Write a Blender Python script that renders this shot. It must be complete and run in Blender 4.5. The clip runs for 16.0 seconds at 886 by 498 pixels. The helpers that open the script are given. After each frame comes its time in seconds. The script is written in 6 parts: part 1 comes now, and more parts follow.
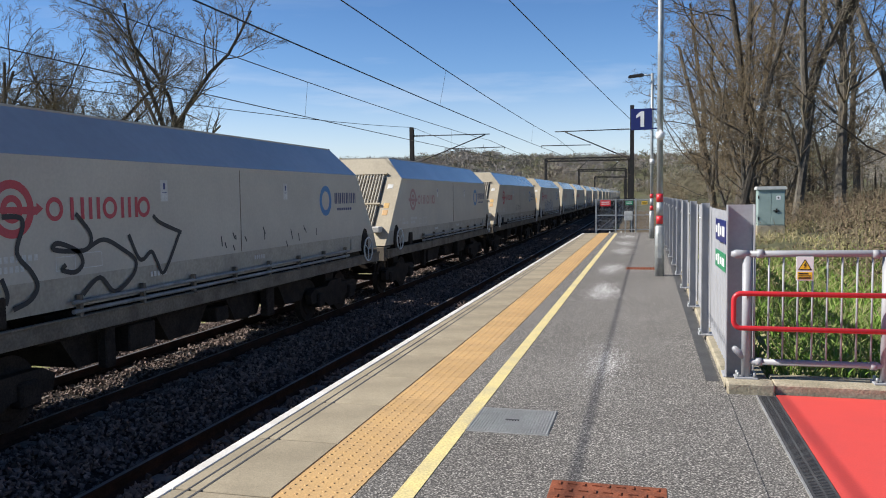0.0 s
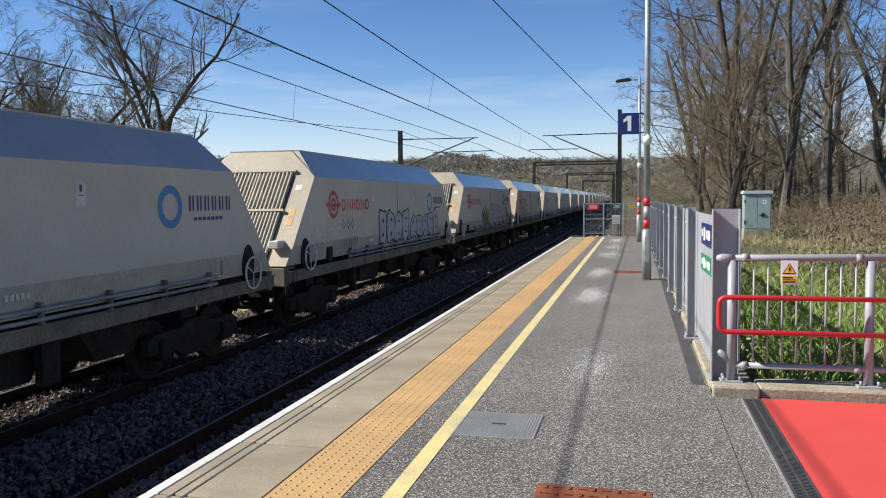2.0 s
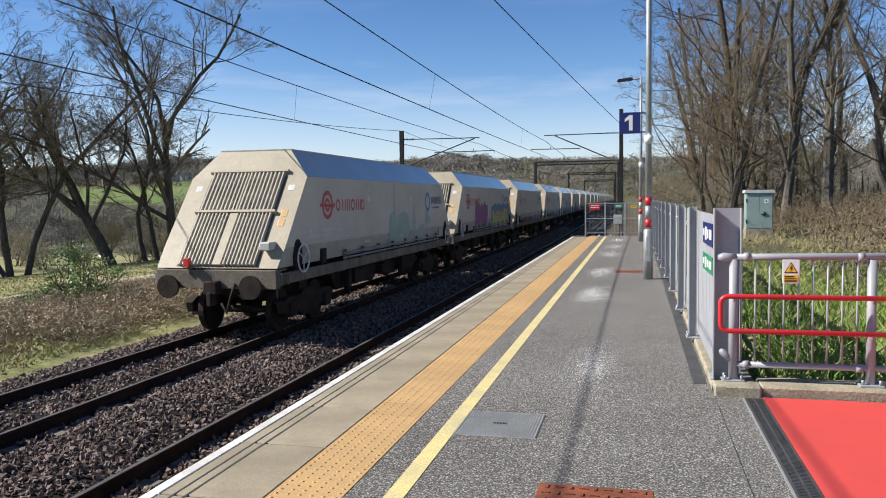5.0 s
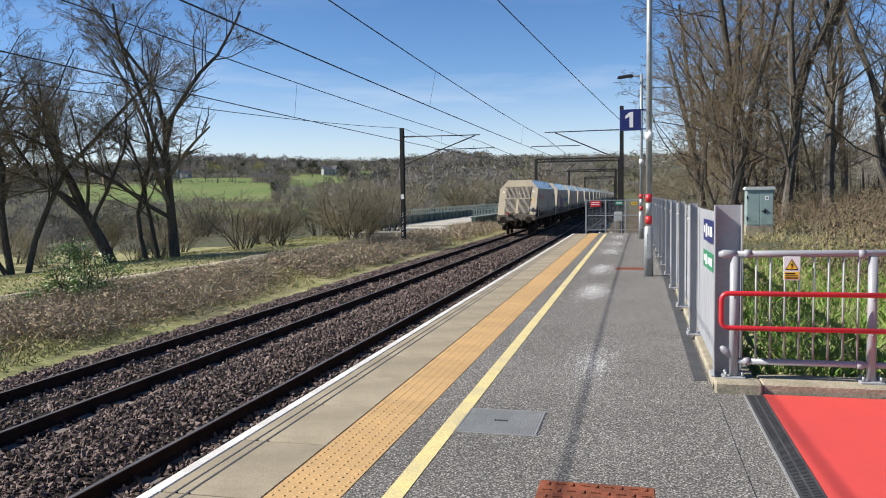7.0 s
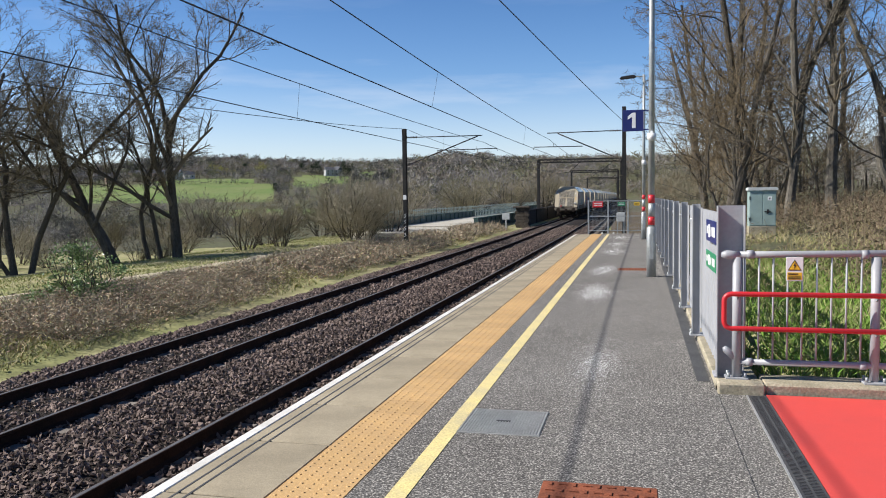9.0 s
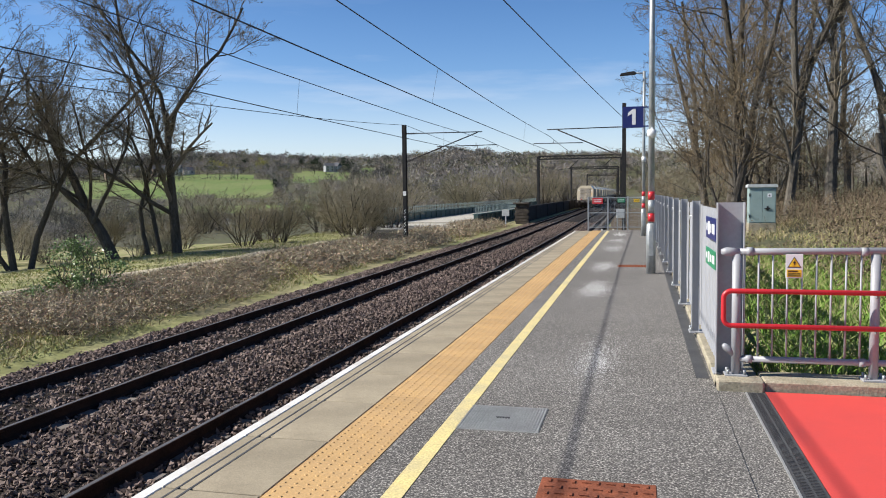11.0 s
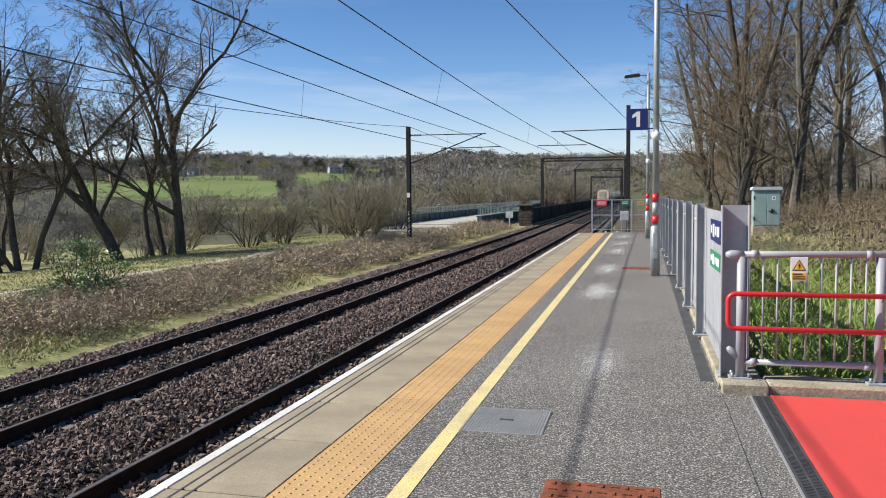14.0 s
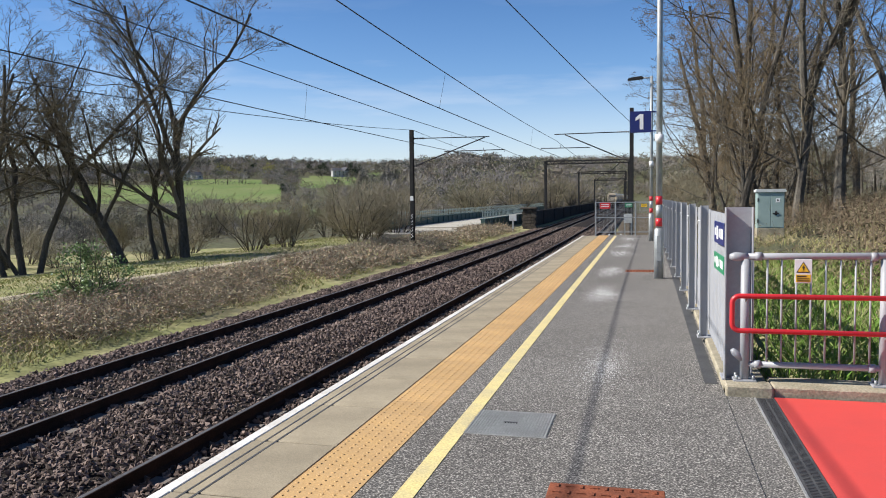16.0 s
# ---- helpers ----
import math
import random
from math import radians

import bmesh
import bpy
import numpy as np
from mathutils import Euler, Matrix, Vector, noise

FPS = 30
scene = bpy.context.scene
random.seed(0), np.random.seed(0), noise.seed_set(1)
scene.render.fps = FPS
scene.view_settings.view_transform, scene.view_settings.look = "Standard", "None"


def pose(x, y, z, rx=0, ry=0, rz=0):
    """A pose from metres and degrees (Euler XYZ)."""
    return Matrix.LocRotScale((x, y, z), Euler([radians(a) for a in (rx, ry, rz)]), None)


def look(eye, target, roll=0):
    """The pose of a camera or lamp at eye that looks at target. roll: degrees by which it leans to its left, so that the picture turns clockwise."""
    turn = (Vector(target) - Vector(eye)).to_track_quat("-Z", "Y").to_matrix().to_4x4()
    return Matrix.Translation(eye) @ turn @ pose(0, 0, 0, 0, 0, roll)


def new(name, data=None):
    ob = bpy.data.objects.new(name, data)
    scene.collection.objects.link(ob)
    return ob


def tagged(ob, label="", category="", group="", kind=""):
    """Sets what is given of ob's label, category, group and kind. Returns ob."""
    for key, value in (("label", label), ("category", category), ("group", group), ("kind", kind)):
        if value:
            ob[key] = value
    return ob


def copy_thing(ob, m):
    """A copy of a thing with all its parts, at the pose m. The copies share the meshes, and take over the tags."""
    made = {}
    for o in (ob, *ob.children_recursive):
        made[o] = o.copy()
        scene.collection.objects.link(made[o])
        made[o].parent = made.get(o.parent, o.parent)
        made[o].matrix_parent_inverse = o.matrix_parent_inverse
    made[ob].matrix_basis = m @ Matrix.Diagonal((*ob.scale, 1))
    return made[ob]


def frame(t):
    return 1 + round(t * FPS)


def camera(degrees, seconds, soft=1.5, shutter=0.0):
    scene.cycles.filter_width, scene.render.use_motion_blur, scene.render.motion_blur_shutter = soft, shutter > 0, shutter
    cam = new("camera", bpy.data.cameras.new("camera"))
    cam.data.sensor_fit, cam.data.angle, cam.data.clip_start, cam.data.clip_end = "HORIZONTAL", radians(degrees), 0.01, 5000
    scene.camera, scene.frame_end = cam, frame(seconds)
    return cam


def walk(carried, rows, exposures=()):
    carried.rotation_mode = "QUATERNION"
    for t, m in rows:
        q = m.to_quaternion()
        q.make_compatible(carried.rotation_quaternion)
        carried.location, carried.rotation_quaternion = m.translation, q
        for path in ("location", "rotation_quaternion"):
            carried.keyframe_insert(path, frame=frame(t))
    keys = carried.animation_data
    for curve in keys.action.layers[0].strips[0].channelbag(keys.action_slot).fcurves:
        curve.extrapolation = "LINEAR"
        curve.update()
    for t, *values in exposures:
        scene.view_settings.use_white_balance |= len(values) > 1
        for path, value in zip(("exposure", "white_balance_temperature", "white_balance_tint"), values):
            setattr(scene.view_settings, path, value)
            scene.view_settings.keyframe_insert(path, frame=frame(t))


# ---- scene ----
from itertools import product

EYE = (0.0, 0.0, 1.62)
RAIL = -1.06          # top of the rails; the platform's surface is 0
GROUND = -1.42
cam = camera(58.50, 16.0, soft=1.0)


def view(yaw, pitch, roll, dx=0.0, dy=0.0, dz=0.0):
    """A pose from the turn to the left of the platform's line, the tilt up and the lean to the left."""
    y, p = radians(yaw), radians(pitch)
    eye = Vector(EYE) + Vector((dx, dy, dz))
    return look(eye, eye + Vector((-math.sin(y) * math.cos(p), math.cos(y) * math.cos(p), math.sin(p))), roll)


PATH = [
    (0.0, 14.524, -3.799, -0.720, -0.011, 0.000, -0.000),
    (0.5, 14.050, -3.760, -0.689, -0.003, 0.001, -0.001),
    (1.0, 13.794, -3.678, -0.625, -0.001, 0.001, -0.002),
    (1.5, 13.702, -3.604, -0.626, -0.001, 0.002, 0.001),
    (2.0, 13.692, -3.558, -0.617, 0.003, 0.001, 0.003),
    (2.5, 13.699, -3.553, -0.638, 0.004, 0.003, 0.001),
    (3.0, 13.711, -3.541, -0.675, 0.005, 0.002, -0.001),
    (3.5, 13.736, -3.521, -0.688, 0.006, 0.005, -0.001),
    (4.0, 13.778, -3.482, -0.692, 0.007, 0.002, -0.000),
    (6.5, 13.851, -3.742, -0.790, 0.006, 0.004, -0.001),
    (7.0, 13.850, -3.757, -0.815, 0.005, 0.003, 0.001),
    (7.5, 13.889, -3.738, -0.788, 0.007, 0.002, -0.001),
    (8.0, 13.927, -3.685, -0.826, 0.007, -0.000, -0.002),
    (8.5, 13.963, -3.666, -0.803, 0.004, 0.000, -0.001),
    (9.0, 14.020, -3.703, -0.825, 0.004, -0.001, -0.000),
    (11.5, 14.027, -3.997, -0.671, 0.004, 0.003, 0.001),
    (12.0, 14.071, -3.978, -0.631, 0.006, -0.001, 0.000),
    (12.5, 14.082, -3.952, -0.597, 0.001, 0.003, 0.001),
    (13.0, 14.138, -3.907, -0.568, -0.002, -0.003, 0.002),
    (13.5, 14.191, -3.859, -0.550, -0.003, -0.003, 0.001),
    (14.0, 14.260, -3.848, -0.558, -0.001, -0.000, 0.003),
    (14.5, 14.315, -3.843, -0.573, 0.000, 0.000, 0.003),
    (15.0, 14.379, -3.793, -0.587, 0.001, -0.001, 0.001),
    (15.5, 14.453, -3.716, -0.639, 0.005, -0.001, 0.003),
    (16.0, 14.512, -3.620, -0.700, -0.000, 0.000, -0.000),
]
walk(cam, [(t, view(*a)) for t, *a in PATH], exposures=[(0, 0.44, 6280, 10), (16, 0.44, 6280, 10)])

# ---- daylight ----
SUN_AZ, SUN_EL = 15.0, 39.3      # degrees behind the line square to the track, on its far side; height
to_sun = Vector((-math.cos(radians(SUN_AZ)) * math.cos(radians(SUN_EL)), -math.sin(radians(SUN_AZ)) * math.cos(radians(SUN_EL)), math.sin(radians(SUN_EL))))
sun = new("sun", bpy.data.lights.new("sun", "SUN"))
sun.data.energy, sun.data.angle, sun.data.color = 5.6, radians(0.53), (1.0, 0.94, 0.84)
sun.matrix_world = look((0, 0, 60), Vector((0, 0, 60)) - to_sun)

world = bpy.data.worlds.new("sky")
scene.world = world
world.use_nodes = True
wn, wl = world.node_tree.nodes, world.node_tree.links
wn.clear()
sky = wn.new("ShaderNodeTexSky")
sky.sky_type, sky.sun_disc = "NISHITA", False
sky.sun_elevation, sky.sun_rotation = radians(SUN_EL), math.atan2(to_sun.x, to_sun.y)
sky.air_density, sky.dust_density, sky.ozone_density = 1.0, 0.25, 2.6
coord = wn.new("ShaderNodeTexCoord")
mapping = wn.new("ShaderNodeMapping")
mapping.inputs["Scale"].default_value = (2.2, 2.2, 16.0)
mapping.inputs["Rotation"].default_value = (0.0, 0.05, 0.4)
cloud = wn.new("ShaderNodeTexNoise")
cloud.inputs["Scale"].default_value, cloud.inputs["Detail"].default_value, cloud.inputs["Roughness"].default_value = 1.1, 7.0, 0.55
ramp = wn.new("ShaderNodeValToRGB")
ramp.color_ramp.elements[0].position, ramp.color_ramp.elements[1].position = 0.53, 0.92
sep = wn.new("ShaderNodeSeparateXYZ")
low = wn.new("ShaderNodeMapRange")
low.inputs["From Min"].default_value, low.inputs["From Max"].default_value = 0.05, 0.26
low.inputs["To Min"].default_value, low.inputs["To Max"].default_value = 1.0, 0.06
veil = wn.new("ShaderNodeMath")
veil.operation = "MULTIPLY"
mixc = wn.new("ShaderNodeMix")
mixc.data_type = "RGBA"
mixc.inputs["B"].default_value = (11.0, 11.3, 11.9, 1)
back = wn.new("ShaderNodeBackground")
back.inputs["Strength"].default_value = 0.062
wout = wn.new("ShaderNodeOutputWorld")
wl.new(coord.outputs["Generated"], mapping.inputs["Vector"])
wl.new(mapping.outputs[0], cloud.inputs["Vector"])
wl.new(cloud.outputs["Fac"], ramp.inputs[0])
wl.new(coord.outputs["Generated"], sep.inputs[0])
wl.new(sep.outputs["Z"], low.inputs["Value"])
wl.new(ramp.outputs[0], veil.inputs[0])
wl.new(low.outputs[0], veil.inputs[1])
deep = wn.new("ShaderNodeHueSaturation")
deep.inputs["Saturation"].default_value, deep.inputs["Value"].default_value = 1.22, 1.0
tint = wn.new("ShaderNodeMix")
tint.data_type, tint.blend_type = "RGBA", "MULTIPLY"
tint.inputs["Factor"].default_value = 1.0
tint.inputs["B"].default_value = (0.98, 1.0, 1.16, 1)
fall = wn.new("ShaderNodeMapRange")            # clear air: brighter low down than overhead
fall.inputs["From Min"].default_value, fall.inputs["From Max"].default_value = 0.05, 0.62
fall.inputs["To Min"].default_value, fall.inputs["To Max"].default_value = 1.50, 0.72
haze = wn.new("ShaderNodeMapRange")
haze.inputs["From Min"].default_value, haze.inputs["From Max"].default_value = -0.02, 0.15
haze.inputs["To Min"].default_value, haze.inputs["To Max"].default_value = 0.54, 0.0
most = wn.new("ShaderNodeMath")
most.operation = "MAXIMUM"
wl.new(sep.outputs["Z"], fall.inputs["Value"])
wl.new(sep.outputs["Z"], haze.inputs["Value"])
wl.new(haze.outputs[0], most.inputs[0])
wl.new(veil.outputs[0], most.inputs[1])
wl.new(most.outputs[0], mixc.inputs["Factor"])
wl.new(sky.outputs[0], deep.inputs["Color"])
wl.new(fall.outputs[0], deep.inputs["Value"])
wl.new(deep.outputs[0], tint.inputs["A"])
wl.new(tint.outputs["Result"], mixc.inputs["A"])
wl.new(mixc.outputs["Result"], back.inputs["Color"])
wl.new(back.outputs[0], wout.inputs[0])


# ---- materials ----
def nodes_of(m):
    m.use_nodes = True
    n, l = m.node_tree.nodes, m.node_tree.links
    return n, l, n["Principled BSDF"]


def surface(name, base, other=None, scale=8.0, fine=90.0, rough=0.7, metal=0.0, bump=0.15, grit=0.25, stretch=(1, 1, 1), island=0.0, per_object=0.0, depth=0.01, spec=0.5):
    """Two noises: one blends base into other in patches, the fine one speckles and gives relief."""
    m = bpy.data.materials.new(name)
    n, l, b = nodes_of(m)
    other = other or tuple(c * 0.75 for c in base)
    co = n.new("ShaderNodeTexCoord")
    mp = n.new("ShaderNodeMapping")
    mp.inputs["Scale"].default_value = stretch
    mp.inputs["Location"].default_value = (0.137, 0.291, 0.413)
    l.new(co.outputs["Object"], mp.inputs[0])
    big = n.new("ShaderNodeTexNoise")
    big.inputs["Scale"].default_value, big.inputs["Detail"].default_value, big.inputs["Roughness"].default_value = scale, 6, 0.62
    small = n.new("ShaderNodeTexNoise")
    small.inputs["Scale"].default_value, small.inputs["Detail"].default_value = fine, 3
    for t in (big, small):
        l.new(mp.outputs[0], t.inputs["Vector"])
    r = n.new("ShaderNodeValToRGB")
    r.color_ramp.elements[0].position, r.color_ramp.elements[1].position = 0.36, 0.64
    r.color_ramp.elements[0].color, r.color_ramp.elements[1].color = (*base, 1), (*other, 1)
    l.new(big.outputs["Fac"], r.inputs[0])
    v = n.new("ShaderNodeMapRange")
    v.inputs["From Min"].default_value, v.inputs["From Max"].default_value = 0.3, 0.7
    v.inputs["To Min"].default_value, v.inputs["To Max"].default_value = 1 - grit, 1 + grit
    l.new(small.outputs["Fac"], v.inputs["Value"])
    hsv = n.new("ShaderNodeHueSaturation")
    l.new(r.outputs[0], hsv.inputs["Color"])
    last = v.outputs[0]
    for amount, socket in ((island, "island"), (per_object, "object")):
        if amount:
            src = n.new("ShaderNodeNewGeometry").outputs["Random Per Island"] if socket == "island" else n.new("ShaderNodeObjectInfo").outputs["Random"]
            k = n.new("ShaderNodeMapRange")
            k.inputs["To Min"].default_value, k.inputs["To Max"].default_value = 1 - amount, 1 + amount
            l.new(src, k.inputs["Value"])
            mul = n.new("ShaderNodeMath")
            mul.operation = "MULTIPLY"
            l.new(last, mul.inputs[0])
            l.new(k.outputs[0], mul.inputs[1])
            last = mul.outputs[0]
    l.new(last, hsv.inputs["Value"])
    l.new(hsv.outputs[0], b.inputs["Base Color"])
    b.inputs["Roughness"].default_value, b.inputs["Metallic"].default_value = rough, metal
    b.inputs["Specular IOR Level"].default_value = spec if rough < 0.8 else min(spec, 0.15)
    if bump:
        bp = n.new("ShaderNodeBump")
        bp.inputs["Strength"].default_value, bp.inputs["Distance"].default_value = bump, depth
        l.new(small.outputs["Fac"], bp.inputs["Height"])
        l.new(bp.outputs[0], b.inputs["Normal"])
    return m


def flecks(m, scale):
    """Pale and dark chippings over a surface."""
    n, l, b = nodes_of(m)
    src = b.inputs["Base Color"].links[0].from_socket
    t = n.new("ShaderNodeTexNoise")
    t.inputs["Scale"].default_value, t.inputs["Detail"].default_value = scale, 2
    l.new(n["Mapping"].outputs[0], t.inputs["Vector"])
    r = n.new("ShaderNodeValToRGB")
    e = r.color_ramp.elements
    e[0].position, e[0].color = 0.36, (0.34, 0.34, 0.35, 1)
    e[1].position, e[1].color = 0.70, (3.0, 3.0, 2.95, 1)
    k = e.new(0.56)
    k.color = (0.95, 0.95, 0.95, 1)
    l.new(t.outputs["Fac"], r.inputs[0])
    x = n.new("ShaderNodeMix")
    x.data_type, x.blend_type = "RGBA", "MULTIPLY"
    x.inputs["Factor"].default_value = 1.0
    l.new(src, x.inputs["A"])
    l.new(r.outputs[0], x.inputs["B"])
    l.new(x.outputs["Result"], b.inputs["Base Color"])


def leafy(name, colours, rough=0.6, translucent=0.0):
    """Colours shared out at random over the loose pieces of a mesh."""
    m = bpy.data.materials.new(name)
    n, l, b = nodes_of(m)
    r = n.new("ShaderNodeValToRGB")
    r.color_ramp.interpolation = "LINEAR"
    while len(r.color_ramp.elements) < len(colours):
        r.color_ramp.elements.new(0.5)
    for i, c in enumerate(colours):
        r.color_ramp.elements[i].position = i / (len(colours) - 1)
        r.color_ramp.elements[i].color = (*c, 1)
    l.new(n.new("ShaderNodeNewGeometry").outputs["Random Per Island"], r.inputs[0])
    l.new(r.outputs[0], b.inputs["Base Color"])
    b.inputs["Roughness"].default_value = rough
    b.inputs["Specular IOR Level"].default_value = 0.1 if rough > 0.65 else 0.3
    return m


M_ASPHALT = surface("asphalt", (0.160, 0.150, 0.138), (0.195, 0.184, 0.170), scale=0.9, fine=95, rough=0.85, bump=0.5, grit=0.35, depth=0.006)
flecks(M_ASPHALT, 84.0)
M_SLAB = surface("coping_concrete", (0.37, 0.315, 0.225), (0.27, 0.23, 0.165), scale=1.4, fine=120, rough=0.85, bump=0.25, grit=0.16, per_object=0.07)
M_WHITE = surface("white_line_paint", (0.72, 0.70, 0.66), (0.58, 0.55, 0.5), scale=5, fine=60, rough=0.6, bump=0.1, grit=0.12)
M_TACTILE = surface("buff_tactile", (0.54, 0.335, 0.13), (0.43, 0.275, 0.125), scale=1.6, fine=90, rough=0.75, bump=0.2, grit=0.14, per_object=0.07)
M_YELLOW = surface("yellow_paint", (0.72, 0.59, 0.25), (0.55, 0.465, 0.25), scale=3, fine=70, rough=0.6, bump=0.2, grit=0.22)
M_RED_FLOOR = surface("red_surfacing", (0.63, 0.062, 0.05), (0.53, 0.058, 0.05), scale=0.9, fine=120, rough=0.75, bump=0.2, grit=0.1)
M_DARK_STRIP = surface("black_drain", (0.045, 0.045, 0.047), (0.07, 0.07, 0.07), scale=3, fine=60, rough=0.7, bump=0.2)
M_CONCRETE = surface("weathered_concrete", (0.40, 0.35, 0.26), (0.27, 0.24, 0.17), scale=3, fine=55, rough=0.9, bump=0.5, grit=0.25)
M_GREY_PAINT = surface("grey_paint", (0.36, 0.365, 0.385), (0.31, 0.315, 0.335), scale=1.5, fine=40, rough=0.45, bump=0.03, grit=0.05)
M_GALV = surface("galvanised_steel", (0.38, 0.40, 0.40), (0.30, 0.315, 0.32), scale=6, fine=40, rough=0.45, metal=0.35, bump=0.04, grit=0.08)
M_RED_PAINT = surface("red_paint", (0.62, 0.025, 0.035), (0.50, 0.03, 0.035), scale=3, fine=60, rough=0.35, bump=0.03, grit=0.06)
M_RAIL = surface("rail_steel", (0.050, 0.028, 0.021), (0.026, 0.018, 0.015), scale=3, fine=60, rough=0.95, bump=0.2, grit=0.25, spec=0.08)
M_RAIL_TOP = surface("polished_rail", (0.20, 0.19, 0.185), (0.14, 0.13, 0.125), scale=3, fine=60, rough=0.55, metal=0.6, bump=0.02, grit=0.06)
M_SLEEPER = surface("concrete_sleeper", (0.21, 0.185, 0.165), (0.15, 0.13, 0.115), scale=3, fine=50, rough=0.9, bump=0.3, grit=0.2, per_object=0.15)
M_STONE = surface("ballast_stone", (0.215, 0.165, 0.14), (0.125, 0.092, 0.08), scale=14, fine=120, rough=0.85, bump=0.3, grit=0.2, island=0.6)
# bed colour darkened to act as the shade in gaps between loose stones
M_BED_SHADE = surface("ballast_bed", (0.034, 0.027, 0.023), (0.022, 0.018, 0.016), scale=9, fine=30, rough=0.95, bump=1.0, grit=0.6, depth=0.05)
M_HULL = surface("grey_wagon_paint", (0.52, 0.475, 0.395), (0.45, 0.41, 0.345), scale=0.8, fine=25, rough=0.5, bump=0.02, grit=0.05)
M_SOLEBAR = surface("dirty_solebar", (0.24, 0.205, 0.16), (0.14, 0.115, 0.09), scale=2, fine=30, rough=0.8, bump=0.1, grit=0.2)
M_BOGIE = surface("bogie_grime", (0.048, 0.037, 0.029), (0.026, 0.02, 0.017), scale=4, fine=40, rough=0.85, bump=0.2, grit=0.3)
M_BLACK_STEEL = surface("blackened_mast_steel", (0.026, 0.026, 0.028), (0.042, 0.040, 0.038), scale=3, fine=40, rough=0.82, bump=0.1, grit=0.2)
M_WIRE = surface("wire", (0.035, 0.035, 0.038), rough=0.6, bump=0.0)
M_FIELD = surface("green_field", (0.12, 0.18, 0.05), (0.175, 0.20, 0.08), scale=0.02, fine=0.6, rough=0.95, bump=0.2, grit=0.15, depth=0.1)
M_LITTER = surface("bramble_litter", (0.085, 0.062, 0.044), (0.13, 0.105, 0.065), scale=0.9, fine=14, rough=0.95, bump=0.8, grit=0.4, depth=0.05)
M_PATH = surface("dirt_path", (0.43, 0.375, 0.28), (0.33, 0.295, 0.20), scale=0.8, fine=12, rough=0.95, bump=0.4, grit=0.2, depth=0.03)
M_WOODFLOOR = surface("scrubby_ground", (0.085, 0.075, 0.055), (0.095, 0.10, 0.052), scale=0.05, fine=1.5, rough=0.95, bump=0.6, grit=0.3, depth=0.1)
M_EARTH = surface("rough_grass", (0.225, 0.235, 0.095), (0.33, 0.29, 0.165), scale=0.35, fine=2.0, rough=0.95, bump=0.6, grit=0.3, depth=0.1)


# ---- mesh tools ----
def part(name, bm, material, parent=None, label=""):
    """Links a bmesh as one mesh object, under a thing or a part."""
    me = bpy.data.meshes.new(name)
    bm.to_mesh(me)
    bm.free()
    me.materials.append(material)
    ob = new(name, me)
    ob.parent = parent
    return tagged(ob, label)


def thing(name, label, category, group="", kind="", at=(0, 0, 0), rz=0.0):
    ob = new(name)
    ob.matrix_world = pose(*at, 0, 0, rz)
    return tagged(ob, label, category, group, kind)


def box(bm, x0, x1, y0, y1, z0, z1, bevel=0.0):
    g = bmesh.ops.create_cube(bm, size=1.0, matrix=Matrix.Translation(((x0 + x1) / 2, (y0 + y1) / 2, (z0 + z1) / 2)) @ Matrix.Diagonal((x1 - x0, y1 - y0, z1 - z0, 1)))
    if bevel:
        es = {e for v in g["verts"] for e in v.link_edges}
        bmesh.ops.bevel(bm, geom=list(es), offset=bevel, segments=1, affect="EDGES", clamp_overlap=True)
    return bm


def boxes(*rows, bevel=0.0):
    bm = bmesh.new()
    for r in rows:
        box(bm, *r, bevel=bevel)
    return bm


def tube(bm, points, radius, sides=8, cap=True):
    """A round bar along points; radius is one number or one a point."""
    pts = [Vector(p) for p in points]
    rad = radius if isinstance(radius, (list, tuple)) else [radius] * len(pts)
    rings = []
    side = None
    for i, p in enumerate(pts):
        d = (pts[min(i + 1, len(pts) - 1)] - pts[max(i - 1, 0)]).normalized()
        if side is None:
            side = d.orthogonal().normalized()
        else:
            side = (side - d * side.dot(d)).normalized()
        up = d.cross(side)
        rings.append([bm.verts.new(p + rad[i] * (math.cos(a) * side + math.sin(a) * up)) for a in (2 * math.pi * k / sides for k in range(sides))])
    for a, b in zip(rings, rings[1:]):
        for k in range(sides):
            f = bm.faces.new((a[k], a[(k + 1) % sides], b[(k + 1) % sides], b[k]))
            f.smooth = sides > 5
    if cap:
        bm.faces.new(rings[0][::-1])
        bm.faces.new(rings[-1])
    return bm


def tubes(*rows, sides=8):
    bm = bmesh.new()
    for pts, r in rows:
        tube(bm, pts, r, sides)
    return bm


def prism(bm, outline, axis, a, b):
    """Extrudes an outline of pairs along an axis from a to b."""
    def place(u, v, w):
        return {"x": (w, u, v), "y": (u, w, v), "z": (u, v, w)}[axis]
    lo = [bm.verts.new(place(u, v, a)) for u, v in outline]
    hi = [bm.verts.new(place(u, v, b)) for u, v in outline]
    n = len(outline)
    fs = [bm.faces.new((lo[i], lo[(i + 1) % n], hi[(i + 1) % n], hi[i])) for i in range(n)]
    fs += [bm.faces.new(lo[::-1]), bm.faces.new(hi)]
    bmesh.ops.recalc_face_normals(bm, faces=fs)
    return bm


def from_arrays(name, verts, faces, material, parent=None, label=""):
    me = bpy.data.meshes.new(name)
    me.from_pydata(verts, [], faces)
    me.materials.append(material)
    ob = new(name, me)
    ob.parent = parent
    return tagged(ob, label)


